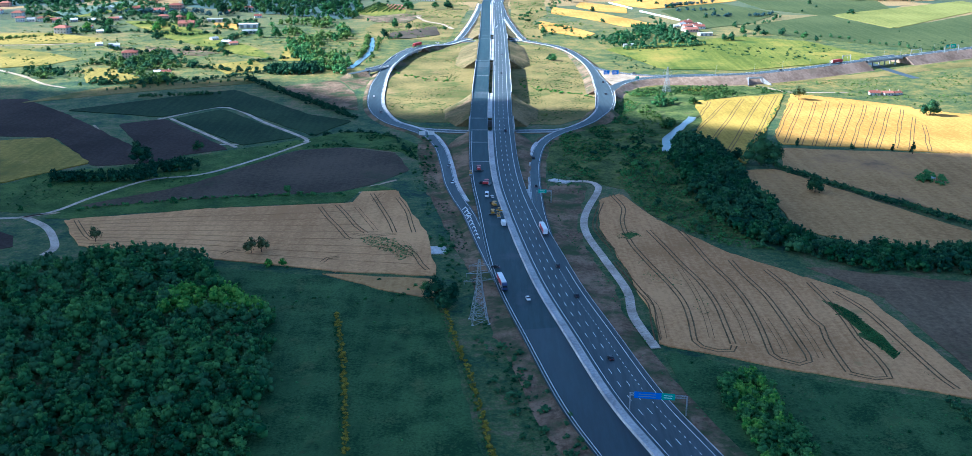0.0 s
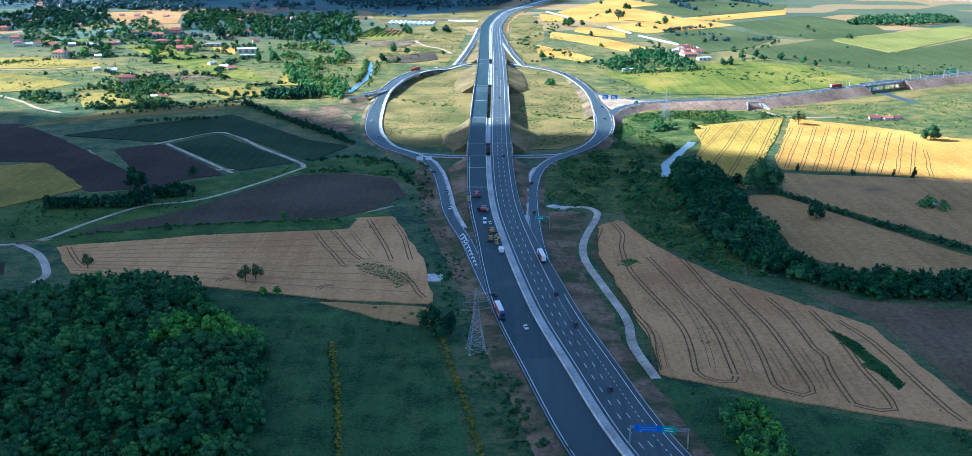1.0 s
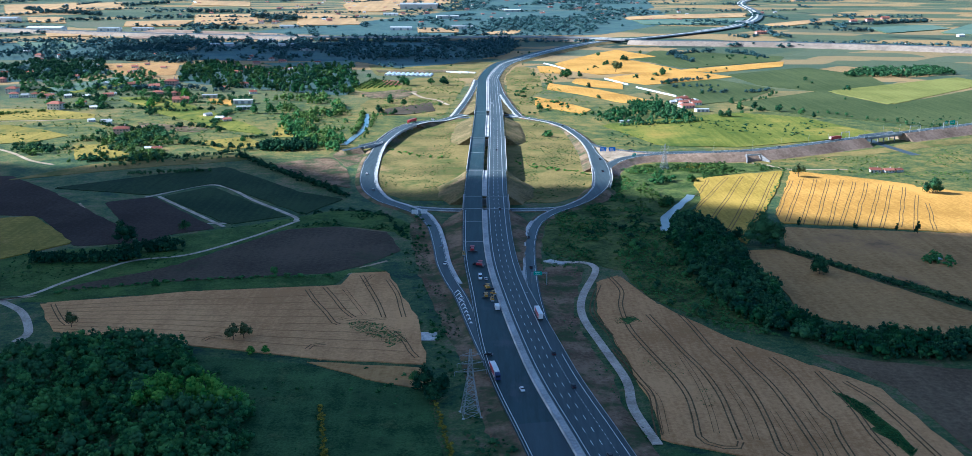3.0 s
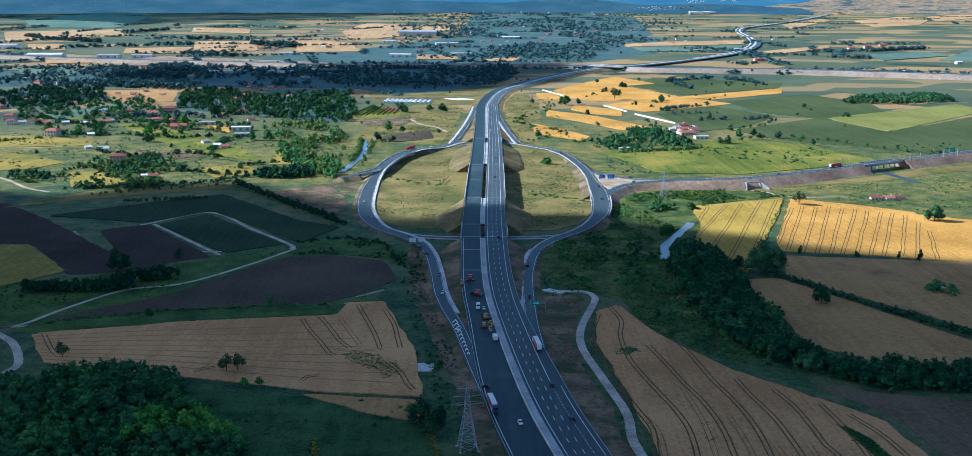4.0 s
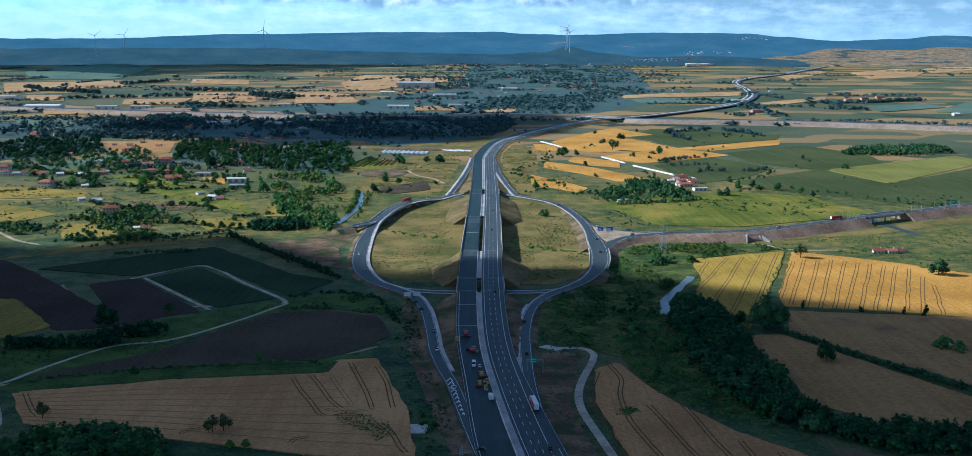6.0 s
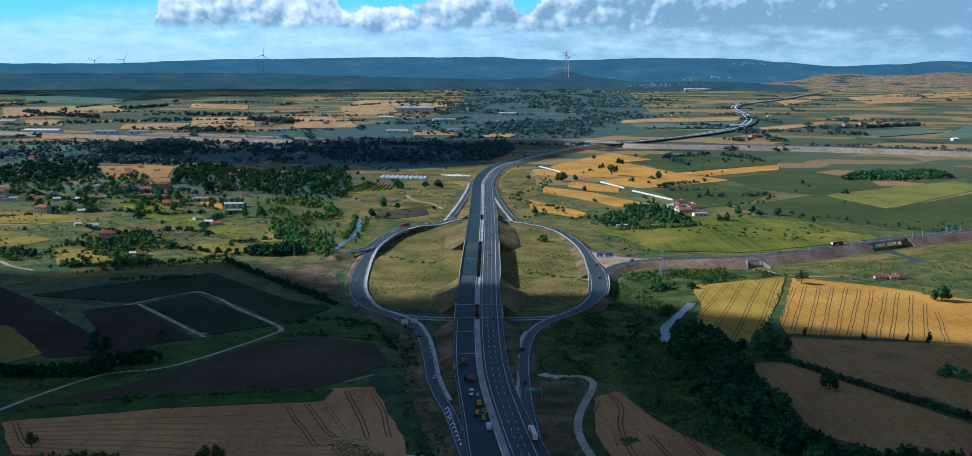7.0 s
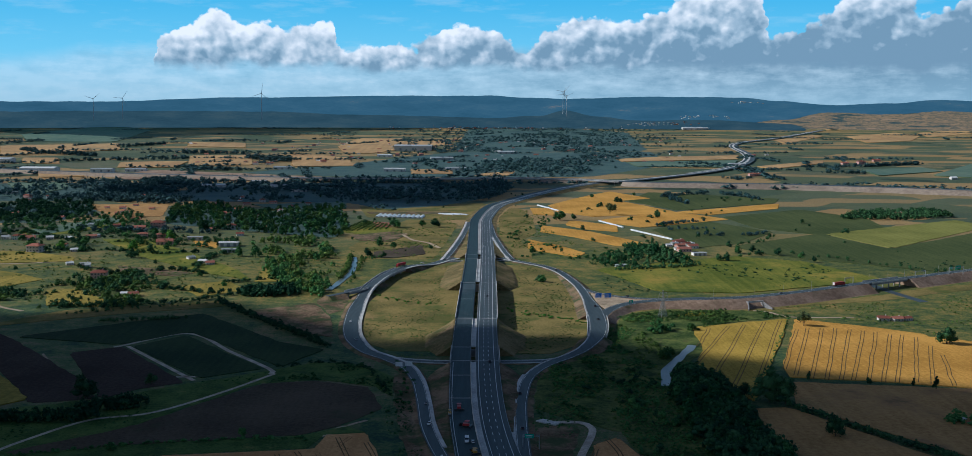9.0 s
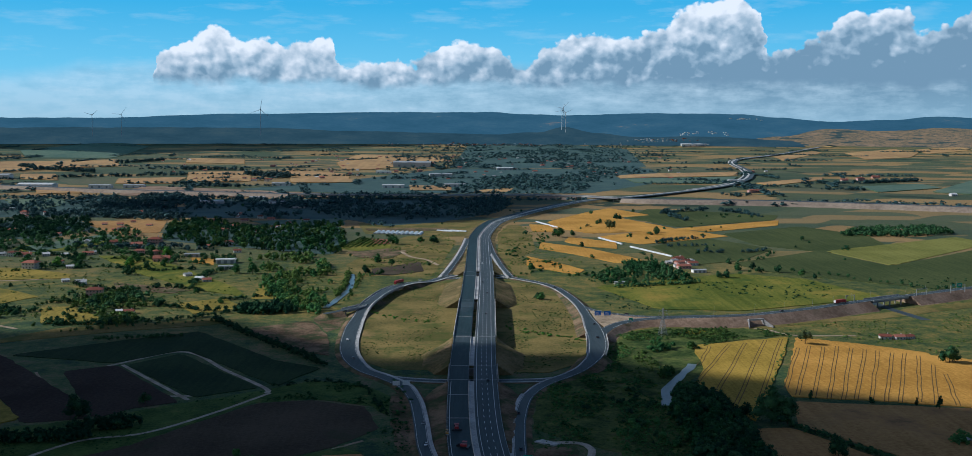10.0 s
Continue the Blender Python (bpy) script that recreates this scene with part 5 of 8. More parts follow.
woods("scrub", scatter([(78, 740), (100, 800), (130, 800), (134, 752), (100, 726)], 7.0, 47, 1.5, 4.5, 0.9, 1.6, 0.5, 0.03), "mid", M_LEAF_D, "dark bushes on the rough slope")
woods("scrub", scatter([(112, 880), (122, 930), (134, 985), (165, 1005), (160, 962), (146, 905), (150, 850), (138, 815)], 4.2, 54, 0.8, 3.0, 1.0, 2.0, 0.75, 0.03), "low", M_LEAF_S, "green bushes between the road and the stream")
woods("scrub", scatter([(160, 966), (193, 1006), (227, 1000), (258, 1016), (236, 975), (196, 930), (182, 948)], 4.0, 16, 1.0, 4.0, 1.0, 1.8, 0.85, 0.03), "low", M_LEAF_S, "bright green and yellowish scrub")
woods("weed_patch", scatter([(185, 985), (200, 1004), (216, 1000), (205, 985)], 2.2, 55, 0.8, 1.8, 1.2, 2.0, 0.9), "tuft", M_YELLOW, "yellow flowering weeds below the link road", "weeds")
mixed_woods("bushes", scatter([(96, 380), (106, 386), (113, 375), (113, 354), (116, 336), (118, 312), (97, 312), (94, 344), (91, 359)], 3.4, 7, 3.0, 6.5, 0.8, 1.2), "mid", [(M_LEAF, "thick green"), (M_LEAF_M, "fresh green"), (M_LEAF_L, "light green")], "bushes in the meadow")
woods("bushes", scatter([(176, 366), (192, 352), (205, 330), (180, 338)], 4.5, 9, 2.5, 4.0, 1.1, 1.5), "mid", M_LEAF_D, "dark bushes at the field edge")
woods("bushes", scatter([(-8, 425), (16, 400), (34, 350), (44, 290), (24, 270), (12, 330), (-2, 380)], 5.0, 10, 1.0, 3.4, 1.0, 2.0, 0.55), "mid", M_LEAF_D, "low dark bushes on the roadside slope")
woods("hedge", row([(204, 704), (225, 668), (245, 634), (284, 576), (312, 527)], 2.4, 11, 3.4, 5.6, 1.2, 1.0, 1.4), "mid", M_LEAF_D, "thick dark hedge between the stubble fields")
woods("hedge", row([(-240, 1045), (-193, 977), (-166, 937), (-142, 907), (-112, 862)], 3.6, 12, 4.5, 8.0, 2.4, 0.9, 1.2) + row([(-136, 800), (-110, 812), (-80, 806), (-62, 770), (-52, 730)], 4.0, 13, 1.6, 3.6, 2.5, 1.2, 1.8), "mid", M_LEAF_D, "dark overgrown hedge beside the fields")
woods("hedge", row([(-318, 953), (-285, 962), (-250, 970)], 3.0, 14, 3, 4.5, 2.0, 1.0, 1.3) + row([(-360, 985), (-330, 1000), (-290, 1020), (-230, 1040)], 7.0, 18, 2, 5, 3), "low", M_LEAF_D, "dark hedge at the meadow edge")
woods("hedge", row([(-250, 606), (-187, 627), (-130, 637), (-92, 638)], 2.2, 15, 0.8, 2.4, 2.2, 1.3, 2.2), "low", M_LEAF, "low green hedge along a farm track")
woods("grove", row([(-288, 668), (-262, 670), (-240, 672), (-224, 676)], 1.5, 17, 7.5, 9.5, 2.6, 0.7, 1.0) + row([(-236, 690), (-205, 702)], 1.6, 3, 8, 10.5, 3.4, 0.8, 1.0), "mid", M_LEAF_D, "dense dark grove of conifers")
woods("grove", scatter([(284, 672), (300, 690), (312, 680), (300, 660)], 5.0, 20, 3.5, 6.0, 1.0, 1.3), "mid", M_LEAF, "small round grove in the stubble field")
woods("scrub", row([(-50, 815), (-40, 760), (-44, 700), (-56, 690)], 5.0, 21, 1.0, 2.4, 5.0, 1.4, 2.2) + row([(-30, 560), (-18, 520), (-20, 490)], 4.0, 22, 1.0, 2.6, 4.0, 1.2, 2.0), "low", M_LEAF, "patchy green scrub beside the slip road")
woods("hedge", row([(222, 815), (250, 890), (286, 985)], 4.0, 23, 0.8, 1.8, 1.2, 1.2, 2.0), "low", M_LEAF, "green grassy strip between golden fields")
woods("reeds", row([(-100, 1085), (-60, 1048), (-30, 1040)], 3.0, 24, 0.9, 2.0, 7, 1.5, 2.5) + row([(36, 1010), (70, 985), (100, 960)], 3.0, 25, 1.0, 2.6, 8, 1.5, 2.5), "low", M_LEAF_L, "green reeds along the stream")

# trees that stand alone
for x, y, h, kind, beside in (
        (194, 717, 22, "dark", "beside the golden wheat field"), (203, 712, 17, "dark", "beside the golden wheat field"), (212, 645, 12, "dark", "at the hedge"), (180, 726, 10, "dark", ""),
        (287, 946, 13, "open", "at the edge of the golden field"), (381, 880, 14, "dark", ""), (385, 884, 9, "round", ""), (235, 768, 7, "tall", "in the stubble"), (274, 760, 4.5, "dark", "in the stubble"),
        (302, 754, 6, "tall", "in the stubble"), (314, 746, 9.5, "tall", "in the stubble"), (75, 1166, 9, "round", "in the dry grass"), (71, 1170, 7, "dark", "in the dry grass")) + (
        (-216, 545, 9, "open", "at the edge of the wheat field"), (-126, 527, 9, "open", "at the edge of the wheat field"), (-121, 529, 9, "open", "at the edge of the wheat field"),
        (-113, 508, 4.5, "light", "in the meadow"), (-106, 510, 4.0, "light", "in the meadow"), (-127, 641, 6.0, "round", "beside the farm track"), (-194, 618, 5.0, "round", "beside the farm track"),
        (-282, 603, 4, "round", ""), (-283, 650, 4, "round", ""), (-213, 752, 8, "dark", ""), (-246, 719, 15, "dark", "by the grove"), (-24, 464, 11, "dark", "beside the pylon"), (-16, 459, 10, "dark", "beside the pylon"),
        (-20, 452, 8, "dark", "beside the pylon"), (-29, 470, 7, "round", ""), (-270, 1345, 15, "round", "in the yellow meadow")):
    tree(x, y, h, kind, beside)

for k, pts in enumerate(([(-390, 1025), (-343, 1020), (-311, 1030), (-269, 1050), (-238, 1078)], [(-440, 1120), (-420, 1140), (-405, 1125)], [(-560, 1400), (-500, 1390), (-440, 1400)], [(-400, 1450), (-370, 1440), (-340, 1410)], [(-520, 1460), (-460, 1475), (-400, 1460)], [(-260, 1150), (-215, 1180), (-180, 1160)],
                         [(-520, 1520), (-430, 1530), (-330, 1500)], [(-640, 1300), (-560, 1360)], [(-543, 1477), (-515, 1632), (-473, 1718)])):
    woods("hedge", row(pts, 4.0, 80 + k, 1.5, 6.0, 3.0, 1.0, 1.7), "low", M_LEAF_S if k % 3 == 1 else M_LEAF_D, "straggling hedge across the meadow")
for k, poly in enumerate(([(-482, 1081), (-476, 1122), (-443, 1085), (-430, 1051), (-459, 1050)], [(-434, 1183), (-391, 1158), (-378, 1223), (-350, 1184), (-306, 1121), (-360, 1087), (-341, 1033), (-363, 1069), (-404, 1123)],
                          [(-360, 1069), (-323, 1070), (-308, 1020), (-341, 1020)], [(-420, 1200), (-380, 1190), (-350, 1130), (-400, 1130)])):
    spots = away(away(scatter(poly, 7.5, 90 + k, 3.0, 9.5, 0.8, 1.3, 0.72), -404, 1183, 17), -400, 1165, 14)
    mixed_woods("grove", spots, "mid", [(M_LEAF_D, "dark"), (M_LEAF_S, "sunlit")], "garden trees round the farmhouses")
for k, (poly, gap, mat, lab) in enumerate((([(-248, 1287), (-222, 1263), (-192, 1217), (-143, 1120), (-150, 1079), (-172, 1097), (-198, 1134), (-223, 1195)], 9.0, M_LEAF, "trees along the river"),
                          ([(-301, 1510), (-198, 1498), (-168, 1341), (-155, 1205), (-187, 1187), (-228, 1240), (-258, 1339)], 10.0, M_LEAF_S, "green trees between meadows and river"),
                          ([(-493, 1718), (-549, 1950), (-511, 2024), (-378, 1888), (-244, 1960), (-186, 1616), (-200, 1512), (-275, 1560), (-346, 1596), (-400, 1627)], 11.0, M_LEAF_D, "dark wooded gardens"),
                          ([(-140, 1345), (-118, 1370), (-112, 1340), (-134, 1310), (-136, 1240), (-124, 1180), (-132, 1130)], 8.0, M_LEAF_S, "green riverside bushes"))):
    spots = scatter(poly, gap * 0.9, 95 + k, 4 if k < 3 else 2, 14 if k < 3 else 5, 0.6, 1.1, (0.8, 0.62, 0.56, 0.85)[k], 0.02 if k == 1 else 0.0)
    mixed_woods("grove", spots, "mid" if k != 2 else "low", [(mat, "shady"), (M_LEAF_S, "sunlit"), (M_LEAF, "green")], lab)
woods("grove", scatter([(-900, 1907), (-860, 2026), (-725, 2029), (-653, 1859), (-667, 1704), (-800, 1684)], 12, 101, 5, 13, 0.7, 1.2, 0.72), "low", M_LEAF_D, "dark wooded suburb gardens")
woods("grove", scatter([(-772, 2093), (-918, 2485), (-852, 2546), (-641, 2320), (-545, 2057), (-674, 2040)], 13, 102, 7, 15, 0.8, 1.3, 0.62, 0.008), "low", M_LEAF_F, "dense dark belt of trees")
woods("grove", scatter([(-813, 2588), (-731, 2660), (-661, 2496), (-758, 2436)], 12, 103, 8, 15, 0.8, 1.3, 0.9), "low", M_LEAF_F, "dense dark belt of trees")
woods("grove", scatter([(-240, 1085), (-215, 1112), (-185, 1110), (-168, 1085), (-200, 1072)], 6.0, 104, 7, 12, 0.9, 1.2, 0.95), "mid", M_LEAF_D, "big dark oaks clustered at a field corner")
woods("hedge", row([(166, 1249), (228, 1268), (269, 1288)], 4.5, 105, 3, 7, 2.0, 0.9, 1.4), "mid", M_LEAF_D, "tall dark hedge before a farmstead")
mixed_woods("grove", scatter([(131, 1294), (167, 1348), (199, 1436), (252, 1502), (251, 1400), (262, 1340), (271, 1300), (168, 1263)], 8.0, 106, 3, 12, 0.7, 1.1, 0.62), "mid", [(M_LEAF_D, "dark"), (M_LEAF, "green"), (M_LEAF_D, "shady")], "trees round a farmstead")
mixed_woods("grove", scatter([(-570, 1548), (-459, 1590), (-375, 1555), (-287, 1441), (-338, 1420), (-399, 1405), (-461, 1358)], 11, 140, 3, 9, 0.8, 1.3, 0.5, 0.012), "low", [(M_LEAF_D, "dark"), (M_LEAF, "green")], "trees and hedges between the meadows")
mixed_woods("grove", scatter([(-836, 1903), (-672, 1855), (-573, 1838), (-481, 1628), (-556, 1548), (-607, 1476), (-673, 1544)], 13, 141, 4, 11, 0.8, 1.3, 0.5), "low", [(M_LEAF_D, "dark"), (M_LEAF, "green")], "garden trees of the suburb")
mixed_woods("grove", scatter([(-452, 1073), (-460, 1166), (-420, 1223), (-366, 1169), (-310, 1076), (-332, 1049), (-360, 1011), (-404, 1004)], 11, 142, 2, 7, 0.9, 1.5, 0.5, 0.02), "low", [(M_LEAF_D, "dark"), (M_LEAF_S, "sunlit")], "bushes round the lone house")
for k, pts in enumerate(([(-392, 1016), (-351, 1026), (-307, 1040)],
                         [(-450, 1247), (-401, 1211), (-367, 1203)],
                         [(-319, 1250), (-322, 1353), (-300, 1394)],
                         [(-325, 1121), (-281, 1103), (-217, 1075)],
                         [(-688, 1574), (-652, 1574), (-540, 1470), (-497, 1378)],
                         [(-445, 1379), (-388, 1363), (-353, 1381)],
                         [(-485, 1100), (-444, 1078), (-417, 1090)],
                         [(-381, 1216), (-337, 1235), (-294, 1208)])):
    woods("hedge", row(pts, 4.0, 150 + k, 2, 7, 4.0, 0.9, 1.6), "low", M_LEAF_D, "dark uneven hedge between the meadows")
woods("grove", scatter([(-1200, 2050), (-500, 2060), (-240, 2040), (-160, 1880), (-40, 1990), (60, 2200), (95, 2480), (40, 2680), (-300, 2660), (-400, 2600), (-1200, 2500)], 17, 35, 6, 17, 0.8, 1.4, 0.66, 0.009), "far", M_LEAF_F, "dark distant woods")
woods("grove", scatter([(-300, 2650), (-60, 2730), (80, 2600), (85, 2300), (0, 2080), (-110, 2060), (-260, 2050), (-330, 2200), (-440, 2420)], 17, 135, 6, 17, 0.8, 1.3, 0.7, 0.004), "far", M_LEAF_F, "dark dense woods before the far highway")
for k, pts in enumerate(([(282, 1686), (330, 1731), (376, 1760)], [(293, 1637), (323, 1646), (364, 1655)], [(328, 1576), (363, 1569)], [(396, 1570), (431, 1601)], [(386, 2204), (434, 2250), (487, 2283)], [(392, 2161), (398, 2093), (409, 2055)], [(521, 2284), (552, 2225), (575, 2140)])):
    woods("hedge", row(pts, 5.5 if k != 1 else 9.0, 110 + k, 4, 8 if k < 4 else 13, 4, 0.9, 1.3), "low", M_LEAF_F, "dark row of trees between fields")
for k in range(9):
    a, b = Vector((-198 + 8 * k, 1600 + 4 * k)), Vector((-180 + 6 * k, 1735 - 6 * k))
    woods("orchard_row", row([(a.x, a.y), (b.x, b.y)], 5.0, 120 + k, 2, 4, 0.6, 1.0, 1.3), "low", M_LEAF_S, "row of small orchard trees")
for x, y, h, kind in ((234, 1865, 20, "open"), (234, 2000, 9, "dark"), (228, 1996, 7, "dark"), (275, 2089, 11, "dark"), (282, 2085, 9, "dark"), (307, 1806, 9, "dark"), (312, 1840, 11, "dark"), (141, 1763, 17, "round"), (134, 1770, 14, "round"), (163, 1782, 10, "dark"), (164, 1633, 8, "dark"),
                      (-403, 1595, 20, "tall"), (-397, 1580, 22, "tall"), (-391, 1582, 18, "tall"), (75, 1386, 10, "round"), (339, 1391, 11, "round"), (362, 1404, 9, "dark"), (361, 1369, 8, "dark"), (387, 1374, 10, "dark"), (404, 1336, 9, "round"), (414, 1315, 8, "dark"), (300, 1324, 9, "dark"), (310, 1326, 11, "dark"), (-124, 1659, 15, "dark"), (-118, 1655, 13, "round"), (-80, 1660, 12, "round"), (-61, 1660, 14, "dark"), (-126, 1448, 13, "round"), (-105, 1417, 10, "round")) + (
                      (-110, 1337, 8, "dark"), (-131, 1348, 11, "dark"), (-419, 1331, 11, "dark"), (-412, 1328, 9, "dark"), (-375, 1285, 5, "dark"), (-517, 1234, 5, "dark"), (-299, 1194, 7, "round"), (-257, 1133, 7, "round"), (-540, 1372, 9, "round"), (-500, 1385, 7, "round"), (-331, 1450, 9, "round"), (-340, 1440, 8, "tall"), (-290, 1345, 13, "round")):
    tree(x, y, h, kind)
rnd = random.Random(77)
for k in range(60):          # scattered trees of the western meadows
    x, y = rnd.uniform(-620, -230), rnd.uniform(1380, 1720)
    if noise.noise(Vector((x * 0.012, y * 0.006, 5))) > -0.05:
        tree(x, y, rnd.uniform(6, 14), rnd.choice(["round", "dark", "dark", "round", "light"]))
woods("hedge", row([(333, 1361), (396, 1391), (450, 1340), (520, 1262), (560, 1230)], 13, 37, 3, 7, 5) + row([(347, 1455), (400, 1500), (430, 1560)], 14, 39, 4, 8, 5), "low", M_LEAF_D, "broken line of dark hedge trees")
woods("grove", scatter([(610, 1800), (690, 1900), (830, 1930), (820, 1840), (720, 1790)], 11, 38, 7, 13, 0.9, 1.3, 0.95), "low", M_LEAF_D, "dark grove round a farmhouse")
woods("scrub", row([(60, 1330), (110, 1440), (70, 1480), (52, 1560), (100, 1680), (120, 1800)], 10, 43, 2, 5, 9, 1.2, 2) + row([(120, 1330), (160, 1360), (180, 1420)], 8, 44, 2, 5, 6, 1.2, 2), "low", M_LEAF, "green scrub between the golden strips")
rnd = random.Random(88)
belts = []
for k in range(230):         # tree belts of the far plain
    a, d = rnd.uniform(-32, 32), 2350 * math.exp(rnd.uniform(0, 1.45))
    x, y = CX + d * math.sin(radians(a)), CY + d * math.cos(radians(a))
    n, turn = rnd.randint(6, 30), radians(rnd.choice([8, 20, -15, 75, 14, 100]) + rnd.uniform(-8, 8))
    if x > 150 and rnd.random() < 0.35:
        continue
    for j in range(n):
        belts.append((x + math.cos(turn) * 15 * j + rnd.uniform(-7, 7), y + math.sin(turn) * 15 * j + rnd.uniform(-7, 7), rnd.uniform(6, 13), rnd.uniform(1.5, 2.5)))
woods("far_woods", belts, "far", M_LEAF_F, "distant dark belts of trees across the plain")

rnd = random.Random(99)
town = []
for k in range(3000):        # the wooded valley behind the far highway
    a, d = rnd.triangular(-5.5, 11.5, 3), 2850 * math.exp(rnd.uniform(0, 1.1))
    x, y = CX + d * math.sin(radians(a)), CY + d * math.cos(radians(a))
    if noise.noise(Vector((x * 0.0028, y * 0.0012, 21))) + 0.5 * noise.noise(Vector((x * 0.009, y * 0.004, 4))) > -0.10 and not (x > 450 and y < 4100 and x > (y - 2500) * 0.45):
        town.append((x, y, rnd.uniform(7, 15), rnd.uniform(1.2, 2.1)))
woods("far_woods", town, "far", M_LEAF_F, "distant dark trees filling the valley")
for k, (pts, h) in enumerate((([(-1766, 4124), (-1583, 3920), (-1340, 3744)], 20), ([(-1342, 3397), (-1169, 3493), (-980, 3578)], 17), ([(-1508, 4486), (-1407, 4795)], 18), ([(-1110, 3969), (-850, 3933)], 18), ([(-766, 3615), (-690, 3540), (-605, 3461)], 28),
                              ([(-854, 3058), (-661, 2976)], 17), ([(-799, 2543), (-657, 2469)], 13), ([(-859, 2096), (-777, 2130), (-564, 2038)], 17), ([(-840, 2060), (-760, 2090), (-560, 2010)], 15), ([(-807, 1845), (-630, 1788)], 13), ([(-594, 1604), (-387, 1573)], 12)) + (
                      ([(831, 3119), (971, 3104)], 12), ([(975, 3008), (1081, 2980)], 15), ([(1004, 3265), (1193, 3322), (1454, 3493)], 15), ([(1220, 3330), (1454, 3480)], 16), ([(1106, 4226), (1241, 4240)], 12), ([(648, 3425), (809, 3378)], 12), ([(717, 2773), (661, 2720), (652, 2769)], 12), ([(1072, 4806), (1151, 4876)], 13))):
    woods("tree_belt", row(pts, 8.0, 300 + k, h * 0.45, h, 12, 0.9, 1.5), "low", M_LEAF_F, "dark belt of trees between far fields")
rnd = random.Random(14)
spread = []
for k in range(260):         # single trees and bushes of the middle distance
    x, y = rnd.uniform(-620, 560), rnd.uniform(1380, 2350)
    if abs(x - 12) > 60 and abs(x) < 0.42 * y and noise.noise(Vector((x * 0.008, y * 0.004, 31))) > 0.0:
        spread.append((x, y, rnd.uniform(2.5, 9), rnd.uniform(0.9, 1.5)))
woods("scrub", spread, "low", M_LEAF_D, "scattered dark bushes among the far fields")
tiny = scatter([(162, 461), (166, 455), (171, 444), (173, 423), (176, 403), (172, 398), (169, 407), (167, 423), (164, 444)], 0.75, 401, 0.75, 1.1, 1.0, 1.9, 1.0) + scatter([(74, 560), (84, 565), (88, 556), (74, 551)], 1.1, 402, 0.62, 0.95, 1.0, 1.9, 0.8)
tiny += scatter([(169, 431), (181, 413), (184, 374), (166, 393)], 2.2, 403, 0.6, 0.85, 1.0, 1.8, 0.6, 0.1) + scatter([(-68, 559), (-39, 543), (-34, 510), (-52, 513)], 1.8, 404, 0.6, 0.85, 1.2, 2.2, 0.8, 0.05) + scatter([(73, 524), (91, 511), (109, 450), (103, 440), (85, 470)], 1.7, 405, 0.6, 0.85, 1.2, 2.2, 0.7, 0.05)
woods("weed_patch", tiny, "tuft", M_LEAF, "green weeds grown up in the wheat", "weeds")
woods("bushes", row([(-152, 1345), (-148, 1300), (-143, 1230), (-146, 1185)], 4.0, 411, 3, 8, 2.0, 0.9, 1.3) + row([(-137, 1345), (-133, 1300), (-130, 1230)], 6.0, 412, 2, 6, 2.0, 0.9, 1.3), "mid", M_LEAF_S, "green bushes hanging over the stream")

# tall yellow weeds in two strips of the meadow
for k, pts in enumerate(([(-69, 446), (-62, 409), (-56, 374), (-49, 320), (-44, 280)], [(-19, 450), (-13, 416), (-6, 380), (0, 340), (5, 300)])):
    woods("weed_strip", row(pts, 0.9, 60 + k, 0.5, 1.5, 1.1, 1.0, 2.0), "low", M_YELLOW, "narrow strip of tall yellow weeds in the meadow", "weeds")
    woods("weed_strip", row([(x - 1.8, y) for x, y in pts], 2.2, 70 + k, 0.4, 1.3, 0.8, 1.0, 2.0), "low", M_LEAF, "low green weeds beside the yellow strip", "weeds")
woods("scrub", scatter([(-100, 470), (-30, 480), (-6, 400), (8, 300), (-40, 290), (-80, 300), (-92, 400)], 9.0, 71, 0.3, 0.8, 1.5, 3.0, 0.6, 0.03), "low", M_LEAF, "low green tussocks in the meadow", "tussocks")
woods("scrub", scatter([(-150, 512), (-90, 505), (-30, 480), (-24, 462), (-100, 455), (-128, 480)], 7.0, 72, 0.5, 1.8, 1.3, 2.4, 0.5, 0.04), "low", M_LEAF, "low green bushes at the meadow edge")
woods("scrub", scatter([(84, 402), (131, 376), (189, 354), (250, 320), (240, 280), (110, 280), (90, 330)], 9.0, 73, 0.4, 1.6, 1.3, 2.4, 0.5, 0.02), "low", M_LEAF, "low green tussocks in the meadow", "tussocks")

# tussocks and low bushes that roughen the open ground
def tufts(poly, gap, seed, h0, h1, material, label, clump=0.03, keep=0.8):
    woods("tussocks", scatter(poly, gap, seed, h0, h1, 1.2, 2.6, keep, clump), "tuft", material, label, "tussocks")


tufts([(-620, 1010), (-250, 1060), (-150, 1090), (-150, 1400), (-620, 1450)], 9, 201, 0.6, 2.2, M_LEAF_S, "low green bushes dotting the sunny meadow")
tufts([(-100, 930), (-104, 1090), (-88, 1200), (-55, 1270), (-34, 1280), (-30, 860), (-70, 870)], 4.5, 202, 0.3, 1.0, M_LEAF_S, "green tussocks in the dry grass", 0.02)
tufts([(36, 860), (36, 1280), (70, 1270), (100, 1180), (103, 1000), (94, 910), (60, 850)], 4.5, 203, 0.3, 1.1, M_LEAF_S, "green tussocks in the dry grass", 0.02)
